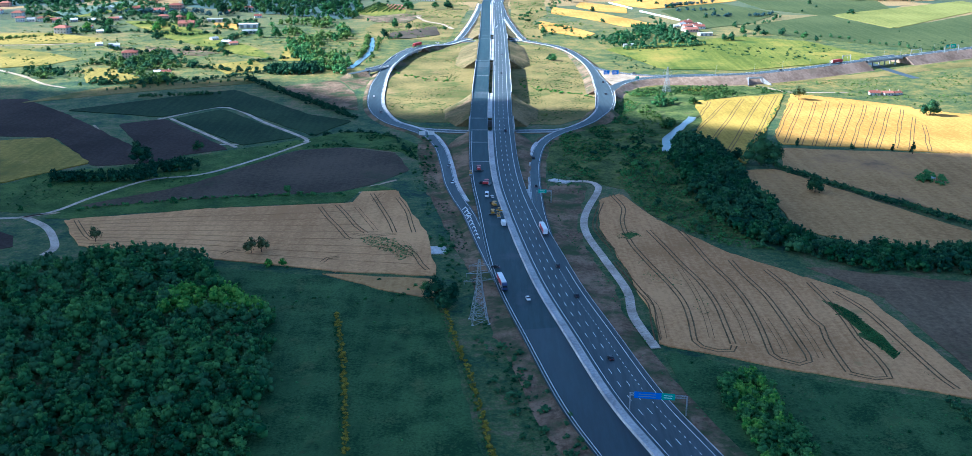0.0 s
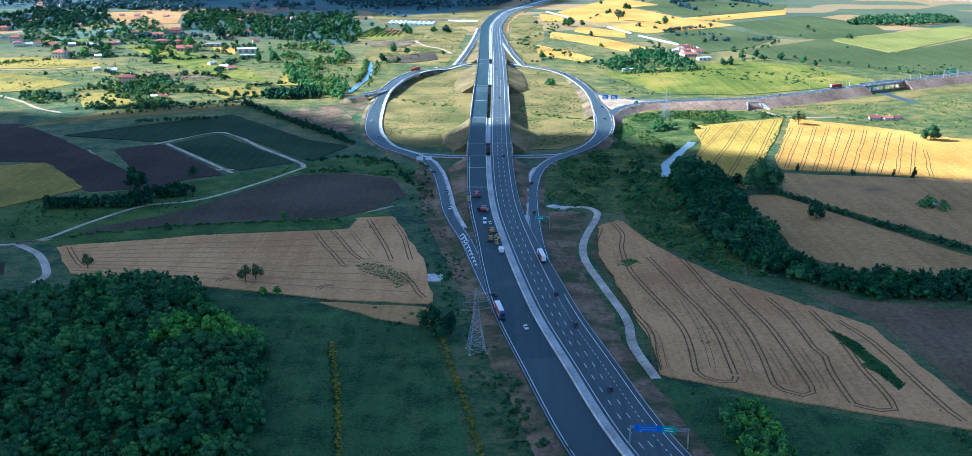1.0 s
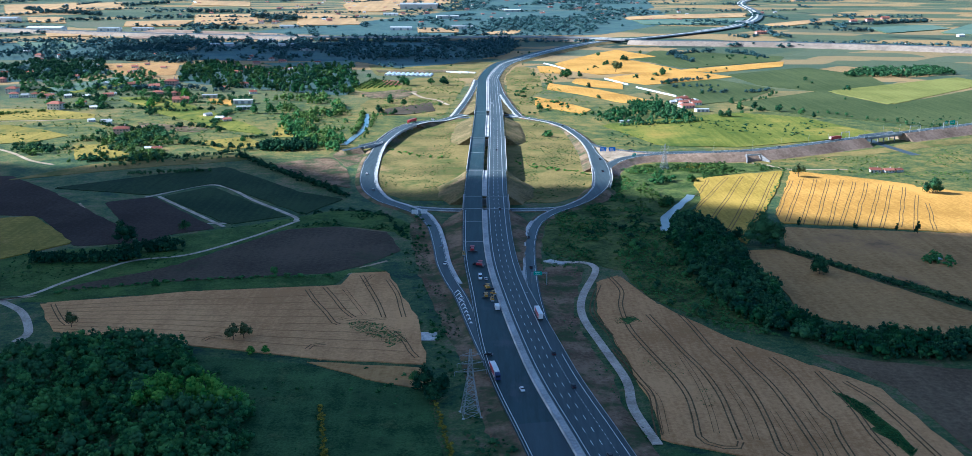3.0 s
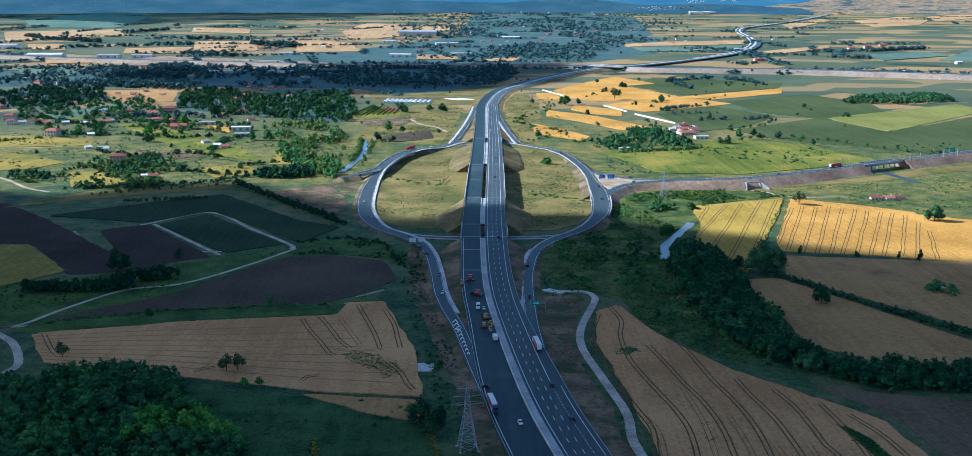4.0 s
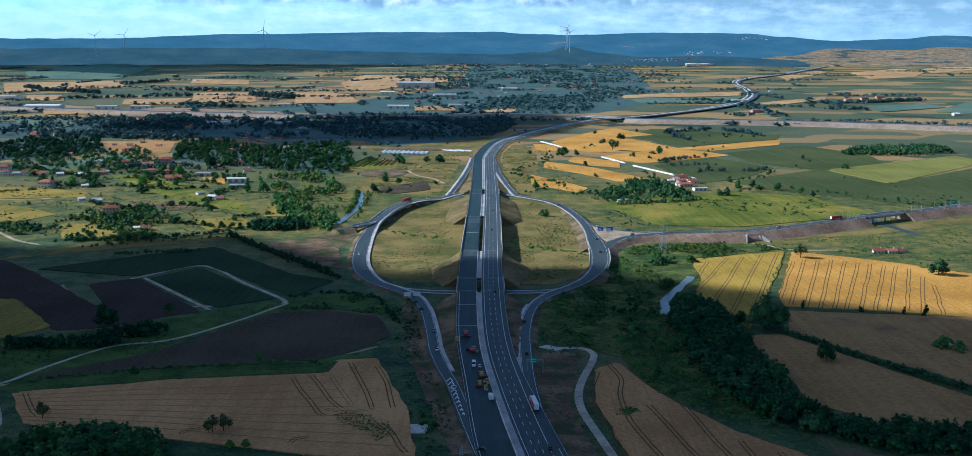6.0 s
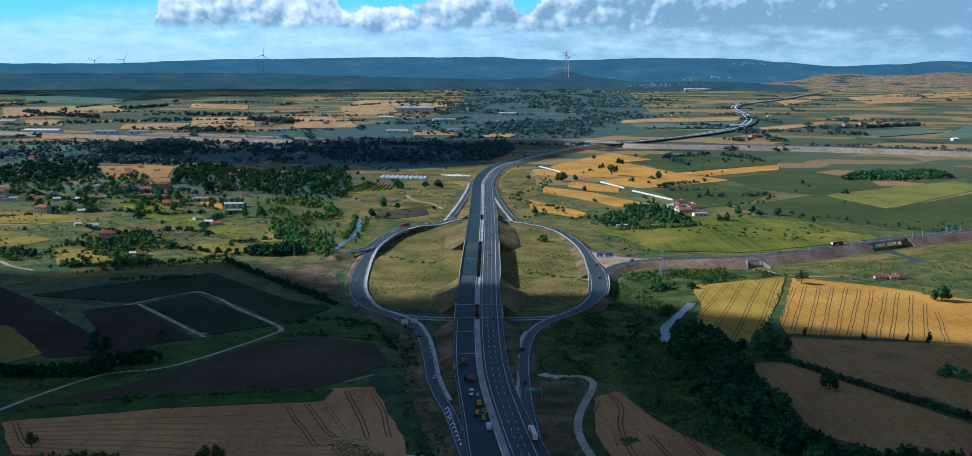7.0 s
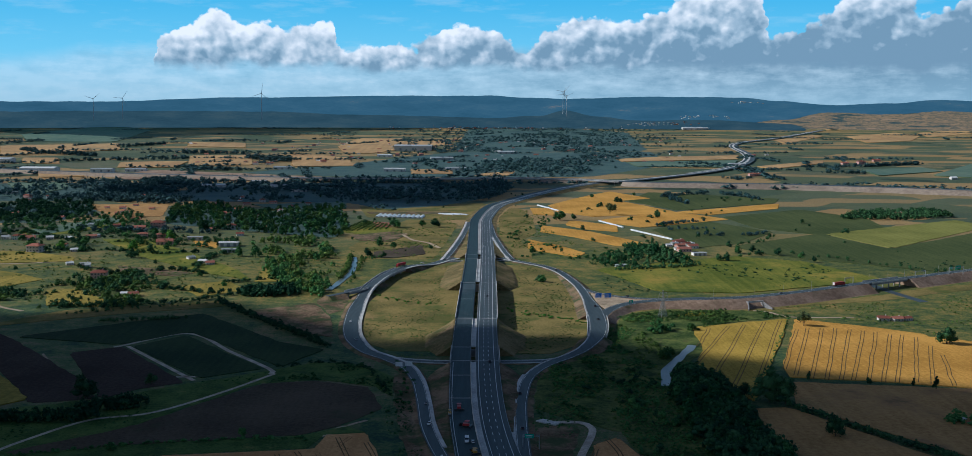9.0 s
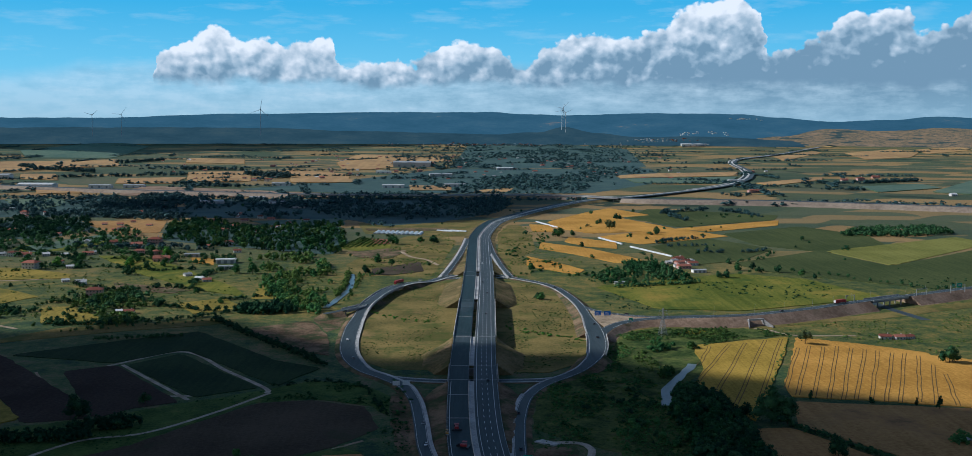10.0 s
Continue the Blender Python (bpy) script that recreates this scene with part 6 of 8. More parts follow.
tufts([(140, 1110), (200, 1112), (273, 1106), (452, 1187), (520, 1230), (404, 1319), (326, 1362), (142, 1250)], 7, 204, 0.3, 1.1, M_LEAF_S, "green tussocks in the meadow", 0.012)
tufts([(190, 1000), (300, 1000), (390, 910), (560, 1000), (620, 1150), (410, 1060), (270, 1030)], 6, 205, 0.4, 1.6, M_LEAF_S, "green tussocks beside the link road", 0.02)
tufts([(30, 1330), (120, 1310), (160, 1400), (120, 1560), (110, 1800), (130, 1950), (40, 1900), (34, 1600)], 7, 206, 0.5, 2.0, M_LEAF_S, "green scrub beside the motorway", 0.02)
tufts([(-40, 1340), (-130, 1320), (-150, 1500), (-60, 1800), (-24, 1800), (-30, 1500)], 7, 207, 0.5, 2.0, M_LEAF_S, "green scrub beside the motorway", 0.02)
tufts([(36, 640), (44, 700), (46, 780), (64, 800), (110, 850), (125, 780), (104, 690), (92, 650), (70, 640)], 3.6, 208, 0.4, 1.6, M_LEAF, "tussocks on the rough slope", 0.03)
tufts([(36, 640), (66, 660), (56, 600), (54, 560), (68, 470), (70, 405), (96, 290), (86, 290), (60, 430), (42, 540)], 3.2, 209, 0.25, 0.9, M_LEAF, "weeds on the bare verge", 0.05)
tufts([(-46, 790), (-33, 700), (-22, 620), (-8, 530), (6, 460), (30, 350), (40, 300), (26, 300), (-2, 420), (-22, 520), (-40, 620), (-62, 760)], 3.2, 210, 0.3, 1.2, M_LEAF, "weeds on the bare verge", 0.04)
tufts([(-310, 600), (-255, 604), (-210, 650), (-160, 740), (-140, 785), (-190, 755), (-240, 715), (-300, 690), (-330, 640)], 4.5, 211, 0.3, 1.2, M_LEAF, "tussocks in the green strip between fields", 0.02)
tufts([(-95, 450), (-26, 456), (-5, 380), (10, 285), (-40, 285), (-76, 300), (-88, 390)], 3.4, 212, 0.15, 0.5, M_LEAF, "tussocks in the meadow", 0.03, 0.6)
tufts([(78, 404), (131, 378), (189, 356), (260, 310), (240, 285), (96, 285)], 3.8, 213, 0.2, 0.8, M_LEAF, "tussocks in the meadow", 0.03, 0.6)
tufts([(60, 690), (100, 850), (130, 900), (165, 985), (120, 985), (112, 930), (92, 842), (56, 800)], 2.8, 218, 0.5, 1.8, M_LEAF_M, "bright scrub on the rough slope", 0.03, 0.8)
tufts([(130, 1000), (240, 1020), (300, 1000), (290, 985), (240, 970), (190, 930), (160, 960)], 3.0, 219, 0.5, 2.0, M_LEAF_S, "yellowish scrub by the golden field", 0.03, 0.8)
tufts([(-52, 830), (-30, 830), (-30, 950), (-26, 1100), (-30, 1300), (-48, 1300), (-46, 1000)], 2.6, 214, 0.25, 0.9, M_LEAF_S, "weeds on the motorway's bank", 0.04, 0.7)
tufts([(34, 830), (56, 830), (52, 1000), (50, 1290), (34, 1290), (32, 950)], 2.6, 215, 0.25, 0.9, M_LEAF_S, "weeds on the motorway's bank", 0.04, 0.7)
tufts([(-96, 449), (-26, 456), (-5, 380), (10, 285), (-40, 285), (-76, 300), (-88, 390)], 1.9, 216, 0.10, 0.32, M_TUFT, "pale grass heads in the meadow", 0.05, 0.7)
tufts([(78, 404), (131, 378), (189, 356), (260, 310), (240, 285), (96, 285)], 2.2, 217, 0.12, 0.4, M_TUFT, "pale grass heads in the meadow", 0.05, 0.7)

tufts([(-142, 757), (-104, 766), (-64, 750), (-50, 726), (-52, 770), (-76, 808), (-112, 816), (-140, 790)], 3.0, 221, 0.4, 1.8, M_LEAF, "green bushes in the grass beside the ploughed field", 0.03, 0.75)
tufts([(140, 1110), (273, 1106), (452, 1187), (560, 1240), (620, 1330), (404, 1319), (326, 1362), (142, 1250)], 11, 222, 0.8, 2.8, M_LEAF_D, "dark bushes dotting the meadow beyond the link road", 0.010, 0.6)
tufts([(-71, 552), (-64, 556), (-45, 549), (-37, 527), (-47, 512), (-61, 527)], 1.15, 223, 0.62, 0.95, M_LEAF, "green weeds grown up in the wheat", 0.04, 0.9)

for t in list(TREES.values()):
    for o in (*t.children_recursive, t):
        bpy.data.objects.remove(o)


# ---- buildings ----
def gable(w, d, z0, z1, over=0.4):
    w, d = w / 2 + over, d / 2 + over
    return Shape().add([(-w, -d, z0), (w, -d, z0), (w, d, z0), (-w, d, z0), (-w, 0, z1), (w, 0, z1), (-w, -d, z0 + 0.25), (w, -d, z0 + 0.25), (w, d, z0 + 0.25), (-w, d, z0 + 0.25)],
                       [(3, 2, 1, 0), (0, 1, 7, 6), (2, 3, 9, 8), (6, 7, 5, 4), (8, 9, 4, 5), (0, 6, 4, 9, 3), (1, 2, 8, 5, 7)])


def house(w, d, storeys, wall, roof, label, hip=False):
    h = 2.9 * storeys
    g = thing("house", label, "house", "scattered houses")
    part("wall", Shape().box(-w / 2, w / 2, -d / 2, d / 2, -0.5, h), wall, g)
    if hip:
        rf = part("roof", Shape().box(-w / 2 - 0.6, w / 2 + 0.6, -d / 2 - 0.6, d / 2 + 0.6, h, h + 0.25).add(
            [(-w / 2 - 0.6, -d / 2 - 0.6, h + 0.25), (w / 2 + 0.6, -d / 2 - 0.6, h + 0.25), (w / 2 + 0.6, d / 2 + 0.6, h + 0.25), (-w / 2 - 0.6, d / 2 + 0.6, h + 0.25), (-w / 5, 0, h + 2.4), (w / 5, 0, h + 2.4)],
            [(0, 1, 5, 4), (1, 2, 5), (2, 3, 4, 5), (3, 0, 4)]), roof, g)
    else:
        rf = part("roof", gable(w, d, h, h + d * 0.26), roof, g)
    part("chimney", Shape().box(w * 0.2, w * 0.2 + 0.8, d * 0.1, d * 0.1 + 0.8, h + 0.4, h + d * 0.26 + 0.9), M_WALLW, rf)
    for s in range(storeys):
        for k in range(max(2, int(w / 3))):
            x = -w / 2 + (k + 0.5) * w / max(2, int(w / 3))
            z = 1.0 + 2.9 * s
            if s == 0 and k == 0:
                part("door", Shape().box(x - 0.5, x + 0.5, -d / 2 - 0.06, -d / 2 + 0.02, 0, 2.1), M_BARK, g, "brown door")
                continue
            win = part("window", Shape().box(x - 0.65, x + 0.65, -d / 2 - 0.05, -d / 2 + 0.02, z, z + 1.3), M_PANE, g, "dark window")
            part("sill", Shape().box(x - 0.75, x + 0.75, -d / 2 - 0.15, -d / 2 + 0.02, z - 0.1, z), M_WALLW, win)
        for y in (-d / 4, d / 4):
            part("window", Shape().box(w / 2 - 0.02, w / 2 + 0.05, y - 0.6, y + 0.6, 1.0 + 2.9 * s, 2.3 + 2.9 * s), M_PANE, g, "dark window")
    return g


def warehouse(w, d, h, label, roof=None, wall=None):
    g = thing("warehouse", label, "warehouse", "distant sheds")
    part("wall", Shape().box(-w / 2, w / 2, -d / 2, d / 2, -0.5, h), wall or M_WALLW, g)
    part("roof", gable(w, d, h, h + d * 0.09, 0.5), roof or M_SHEET, g, "pale metal sheet roof")
    for k in range(3):
        x = -w / 2 + (k + 0.5) * w / 3
        part("door", Shape().box(x - 2, x + 2, -d / 2 - 0.08, -d / 2 + 0.02, 0, min(4.2, h - 0.8)), M_GREYP, g, "grey roller door")
    return g


def put(src, x, y, turn=0.0, size=1.0, z=0.0, label=""):
    p, k = lay(x, y, z)
    src.scale = (size * k, size * k, size * k)
    c = copy_thing(src, Matrix.Translation(p) @ pose(0, 0, 0, 0, 0, turn))
    if label:
        tagged(c, label)
    return c


def drop_source(src):
    for o in (*src.children_recursive, src):
        bpy.data.objects.remove(o)


HOUSES = [house(11, 9, 1, M_WALLW, M_TILE, "white cottage with a red clay tile roof"), house(13, 10, 2, M_WALLW, M_TILE, "two-storey white house with a red tile roof", True),
          house(15, 11, 2, M_WALLP, M_TILE, "two-storey pink house with a red hipped roof", True), house(10, 8, 1, M_WALLW, M_SHEET, "small white farm building with a pale roof"),
          house(14, 9, 1, M_WALLP, M_TILE, "low pink house with a red roof")]
SHEDS = [warehouse(44, 18, 6, "long shed with a pale metal roof"), warehouse(70, 30, 8, "large industrial hall with a white roof"), warehouse(24, 12, 5, "farm shed with a pale roof")]
for i, x, y, r, s in ((2, -404, 1183, 12, 1.1), (1, -556, 1380, -10, 1.35), (0, -541, 1432, 5, 0.9), (3, -509, 1385, 15, 0.9), (4, -414, 1454, 8, 1.5), (3, -446, 1254, 15, 1.2), (3, -471, 1273, 30, 0.8), (0, -309, 1280, 20, 0.9), (3, -320, 1290, -12, 1.0), (3, -343, 1322, 40, 0.9)) + (
                      (0, -332, 1076, 10, 0.9), (3, -343, 1082, 5, 0.7), (4, -501, 1616, 15, 1.3), (2, -483, 1649, 5, 1.3), (0, -632, 1516, -10, 1.0), (3, -648, 1502, 5, 1.1), (3, -588, 1503, 20, 1.0), (1, -687, 1550, 0, 1.2), (3, -533, 1532, 8, 0.8), (3, -562, 1504, -5, 0.9), (0, -610, 1495, 12, 0.9)) + (
                      (0, 366, 973, -8, 0.85), (0, 378, 972, 6, 0.8), (0, 388, 975, 20, 0.7), (4, 281, 1483, 25, 1.1), (0, 290, 1470, 30, 0.8), (3, 273, 1470, 20, 0.9), (0, 286, 1500, 25, 0.9), (3, 298, 1478, 115, 0.7), (4, 277, 1452, 25, 0.9), (3, 262, 1455, 20, 0.8)) + (
                      (4, 1203, 3472, 10, 1.6), (2, 1258, 3477, 5, 1.6), (4, 1374, 3651, 0, 1.8), (4, 759, 2880, 10, 1.6), (2, 740, 2860, 10, 1.2), (3, 1246, 2778, 8, 1.6), (4, 274, 1408, 12, 1.2), (0, 292, 1440, 10, 1.1), (3, 268, 1420, 12, 0.9), (4, 737, 1863, 10, 1.2),
                      (3, 300, 678, 20, 0.45), (3, 294, 676, -30, 0.4), (4, 303, 670, 10, 0.4)):
    put(HOUSES[i], x, y, r, s)
rnd = random.Random(55)
for k in range(80):
    x, y = rnd.uniform(-900, -220), rnd.uniform(1480, 2150)
    if noise.noise(Vector((x * 0.006, y * 0.004, 9))) > -0.15:
        put(HOUSES[rnd.choice([0, 1, 3, 0, 2, 4, 4])], x, y, rnd.choice([0, 10, 20, 90, -15]) + rnd.uniform(-8, 8), rnd.uniform(0.75, 1.1))
for k in range(120):
    a, d = rnd.gauss(-2, 7), rnd.uniform(3300, 5600)
    put(HOUSES[rnd.randrange(5)], CX + d * math.sin(radians(a)), CY + d * math.cos(radians(a)), rnd.uniform(-20, 20), rnd.uniform(0.8, 1.25))
for i, x, y, r, s in ((2, -311, 1384, 6, 1.5), (2, -325, 1440, 6, 1.9), (2, -386, 1501, 4, 1.6), (2, 286, 1373, 10, 1.3), (2, 173, 1276, 8, 1.0), (1, -1191, 2914, 0, 1.5), (0, -1025, 2930, 0, 1.5), (0, -940, 2950, 5, 1.4), (1, -590, 2410, 4, 1.0), (0, -445, 2420, 0, 1.2), (0, -380, 2300, 8, 1.0), (0, -700, 2330, 0, 1.2)) + (
                      (0, -520, 2560, 6, 1.1), (0, -300, 2520, 0, 1.0), (1, -264, 4367, 0, 2.4), (1, -1506, 3348, 3, 1.6), (0, -957, 2226, 10, 1.0), (0, 1400, 2700, 10, 1.3), (0, 820, 3350, 0, 1.3), (0, 980, 2480, 0, 1.0), (1, -120, 3600, 8, 1.2),
                      (0, -330, 3800, -8, 1.3), (0, 110, 4100, 5, 1.6), (1, 1650, 8200, 0, 2.2), (1, 1750, 8300, 8, 2.0), (0, -230, 2990, 0, 1.5), (0, -60, 3050, 5, 1.5), (0, -560, 3080, 0, 1.3)):
    put(SHEDS[i], x, y, r, s * (0.55 if y < 1600 else 0.75 if y < 2700 else 0.9))
for g in HOUSES + SHEDS:
    drop_source(g)

# white plastic greenhouses
gh = thing("greenhouse", "long white plastic greenhouse tunnel", "greenhouse", "greenhouse tunnels")
sec = [(3.5 * math.cos(math.pi * k / 8), 2.8 * math.sin(math.pi * k / 8)) for k in range(9)]
part("film", Shape().add([(u, y, v) for y in (-22, 22) for u, v in sec], [(k, k + 1, k + 10, k + 9) for k in range(8)] + [tuple(range(9)), tuple(range(17, 8, -1))]), M_POLY, gh)
part("door", Shape().box(-0.8, 0.8, -22.1, -21.9, 0, 2.0), M_GREYP, gh)
for k in range(10):
    put(gh, -163 + 8.2 * k, 1822 - 2 * k, -4, 0.95)
for k in range(3):
    put(gh, -50 + 12 * k, 1850, 60, 0.7)
drop_source(gh)
# long white farm wall / barn
for pts in ([(117, 2020), (149, 1916)], [(203, 1755), (230, 1668)], [(238, 1635), (280, 1524)]):
    tagged(part("farm_shed", sweep(flow(pts, 30.0), lambda p: [(-1.4, 0), (-1.4, 1.5), (0, 2.1), (1.4, 1.5), (1.4, 0)]), M_POLY), "very long low white farm shed between fields", "shed")
tagged(part("concrete_pad", slab([(-31, 539), (-22, 539), (-21, 527), (-30, 527)], -0.2, 0.35, 0.1, 0.2), M_CONC), "weathered pale concrete pad in the weeds", "pad", kind="structure")
tagged(part("concrete_pad", slab([(41, 672), (46, 676), (56, 668), (52, 664)], -0.2, 0.8, 0.1, 0.2), M_CONC), "pale concrete drain outlet on the slope", "pad", kind="structure")


# ---- vehicles ----
def wheels(g, xs, track, r, w=0.25):
    for y in xs:
        for sx in (-1, 1):
            t = part("wheel", Shape().tube((sx * (track - w), y, r), (sx * track, y, r), r, r, 10), M_TYRE, g, "black tyre")
            part("rim", Shape().tube((sx * (track - 0.02), y, r), (sx * (track + 0.02), y, r), r * 0.55, r * 0.5, 8), M_STEEL, t)


def car(paint_mat, label):
    g = thing("car", label, "car", "cars on the road")
    prof = [(-2.15, 0.35), (-2.2, 0.75), (-1.9, 0.92), (-1.0, 0.98), (1.2, 0.98), (2.1, 0.86), (2.2, 0.55), (2.15, 0.35)]
    part("body", Shape().add([(x, y, z) for x in (-0.88, 0.88) for y, z in prof], [tuple(range(8)), tuple(range(15, 7, -1))] + [(k, (k + 1) % 8, 8 + (k + 1) % 8, 8 + k) for k in range(8)]), paint_mat, g)
    cab = [(-1.75, 0.95), (-1.2, 1.42), (0.35, 1.46), (1.15, 0.97)]
    part("window", Shape().add([(x, y, z) for x in (-0.82, 0.82) for y, z in cab], [(0, 1, 2, 3), (7, 6, 5, 4)] + [(k, (k + 1) % 4, 4 + (k + 1) % 4, 4 + k) for k in range(4)]), M_GLASS, g, "dark glass")
    part("roof", Shape().box(-0.72, 0.72, -1.15, 0.3, 1.44, 1.5, 0.03), paint_mat, g)
    for x in (-0.65, 0.65):
        part("headlight", Shape().box(x - 0.18, x + 0.18, 2.1, 2.2, 0.6, 0.75), M_WHITE, g)
        part("tail_light", Shape().box(x - 0.15, x + 0.15, -2.22, -2.12, 0.65, 0.8), M_RED, g)
    wheels(g, (-1.35, 1.35), 0.9, 0.33)
    return g


def lorry(cab_mat, box_mat, side_mat, label):
    g = thing("lorry", label, "truck", "lorries")
    part("cab", Shape().add([(x, y, z) for x in (-1.2, 1.2) for y, z in ((5.6, 0.7), (8.0, 0.7), (8.05, 1.8), (7.7, 3.2), (7.0, 3.6), (5.6, 3.7))],
                            [tuple(range(6)), tuple(range(11, 5, -1))] + [(k, (k + 1) % 6, 6 + (k + 1) % 6, 6 + k) for k in range(6)]), cab_mat, g)
    part("windscreen", Shape().box(-1.05, 1.05, 7.75, 8.0, 2.0, 2.9), M_GLASS, g, "dark glass")
    tr = part("trailer", Shape().box(-1.26, 1.26, -8.2, 5.1, 1.15, 3.95, 0.02), box_mat, g)
    for s in (-1, 1):
        part("side_panel", Shape().box(s * 1.28 - 0.015, s * 1.28 + 0.015, -8.0, 4.9, 1.35, 3.8), side_mat, tr)
    part("rear_door", Shape().box(-1.15, 1.15, -8.25, -8.19, 1.3, 3.85), M_WHITE, tr)
    part("chassis", Shape().box(-0.5, 0.5, -8.0, 7.6, 0.7, 1.15), M_BLACK, g)
    wheels(g, (-6.8, -5.5, -4.2, 5.2, 7.2), 1.25, 0.5, 0.35)
    return g


def van(label):
    g = thing("van", label, "van", "site vans")
    prof = [(-2.9, 0.4), (-2.9, 2.35), (-2.7, 2.45), (1.3, 2.4), (2.1, 1.45), (2.85, 1.15), (2.95, 0.4)]
    part("body", Shape().add([(x, y, z) for x in (-1, 1) for y, z in prof], [tuple(range(7)), tuple(range(13, 6, -1))] + [(k, (k + 1) % 7, 7 + (k + 1) % 7, 7 + k) for k in range(7)]), M_WHITE, g)
    part("windscreen", Shape().add([(-0.9, 1.38, 2.36), (0.9, 1.38, 2.36), (0.92, 2.1, 1.52), (-0.92, 2.1, 1.52)], [(0, 1, 2, 3)]), M_GLASS, g, "dark glass")
    for s in (-1, 1):
        part("side_window", Shape().box(s * 1.005 - 0.01, s * 1.005 + 0.01, 0.3, 1.4, 1.4, 2.1), M_GLASS, g)
    wheels(g, (-1.9, 1.9), 1.02, 0.36)
    return g


def paver(mat, label):
    """Asphalt paver: hopper, engine body, canopy on posts and a wide screed."""
    g = thing("paver", label, "road machine", "road building machines")
    part("body", Shape().box(-1.25, 1.25, -1.6, 2.2, 0.7, 2.0, 0.1), mat, g)
    part("hopper", Shape().add([(-1.2, 2.2, 0.6), (1.2, 2.2, 0.6), (1.5, 4.2, 0.6), (-1.5, 4.2, 0.6), (-1.7, 2.2, 1.6), (1.7, 2.2, 1.6), (1.9, 4.3, 1.5), (-1.9, 4.3, 1.5)],
                               [(3, 2, 1, 0), (0, 1, 5, 4), (1, 2, 6, 5), (2, 3, 7, 6), (3, 0, 4, 7)]), M_BLACK, g)
    part("screed", Shape().box(-3.2, 3.2, -3.0, -1.7, 0.1, 0.8, 0.08), M_BLACK, g)
    for x in (-1.1, 1.1):
        for y in (-1.3, 0.8):
            part("post", Shape().tube((x, y, 2.0), (x, y, 3.4), 0.05, 0.05, 6), M_BLACK, g)
        part("track", Shape().box(x - 0.3, x + 0.3, -1.6, 2.2, 0, 0.8, 0.12), M_TYRE, g, "black crawler track")
    part("canopy", Shape().box(-1.4, 1.4, -1.7, 1.1, 3.4, 3.55, 0.05), mat, g)
    return g


def roller(mat, label):
    g = thing("road_roller", label, "road machine", "road building machines")
    for y in (-1.7, 1.7):
        part("drum", Shape().tube((-0.95, y, 0.65), (0.95, y, 0.65), 0.65, 0.65, 16), M_STEEL, g, "smooth steel drum")
        part("yoke", Shape().box(-1.1, 1.1, y - 0.5, y + 0.5, 0.9, 1.5, 0.1), mat, g)
    part("body", Shape().box(-0.8, 0.8, -1.5, 1.5, 1.0, 1.7, 0.08), mat, g)
    for x in (-0.7, 0.7):
        for y in (-0.6, 0.6):
            part("post", Shape().tube((x, y, 1.7), (x, y, 2.8), 0.04, 0.04, 6), M_BLACK, g)
    part("canopy", Shape().box(-0.9, 0.9, -0.85, 0.85, 2.8, 2.92, 0.04), mat, g)
    part("seat", Shape().box(-0.3, 0.3, -0.4, 0.1, 1.7, 2.2, 0.04), M_BLACK, g)
    return g


def heading(y):
    k = min(range(1, len(MID)), key=lambda i: abs(MID[i].y - y))
    d = MID[k] - MID[k - 1]
    return math.degrees(math.atan2(-d.x, d.y))


CARS = {n: car(m, l) for n, m, l in (("dark", M_BLACK, "black saloon car driving on the asphalt"), ("white", M_WHITE, "white hatchback car on the asphalt"), ("grey", M_GREYP, "silver-grey car on the asphalt"), ("red", M_RED, "red car on the asphalt"))}
on = lambda y: deck(y) + 0.03
for n, x, y, z, r in (("dark", 37, 505, on(505), heading(505)), ("dark", 43.5, 464, on(464), heading(464)), ("white", 20, 460, on(460), heading(460) + 180), ("dark", 5, 503, on(503), heading(503) + 70), ("white", 4, 629, on(629), heading(629)),
                      ("grey", 13, 1232, on(1232), 0), ("dark", 15, 1031, on(1031), 0), ("grey", 17, 1150, on(1150), 0), ("dark", 15, 794, on(794), 0), ("white", 13, 1420, on(1420), 0), ("dark", 52, 395, on(395), heading(395)),
                      ("grey", -26, 706, 1.03, 168), ("white", -22, 663, 1.1, 168), ("white", -10, 590, 1.45, 162), ("white", -104, 953, 1.03, 10), ("grey", -91, 884, 1.03, 25), ("dark", 34, 729, 1.03, 4), ("dark", 32.5, 655, 1.1, 4),
                      ("dark", 110, 950, 4.43, 8), ("dark", 114, 1010, 4.43, -5), ("dark", 150, 1056, 5.0, 60), ("dark", 95, 1240, 1.1, -20), ("grey", 300, 1060, 8.05, -62), ("white", -60, 1288, 1.2, 60)):
    put(CARS[n], x, y, r, 1.0, z)
l1 = lorry(M_NAVY, M_WHITE, M_RED, "articulated lorry with a dark blue cab and white trailer")
l2 = lorry(M_WHITE, M_WHITE, M_RED, "articulated lorry with a white roof and red trailer sides")
l3 = lorry(M_RED, M_RED, M_RED, "dark red lorry on the link road")
put(l1, 8, 478, heading(478) + 180, 1.0, on(478))
put(l2, 32.5, 562, heading(562), 1.0, on(562))
put(l3, -82, 1240, 150, 1.0, 5.2)
put(l3, 372, 1106, -58, 1.0, 8.05)
v1 = van("white site van parked on the new asphalt")
put(v1, 0.5, 631, heading(631) + 175, 1.1, on(631))
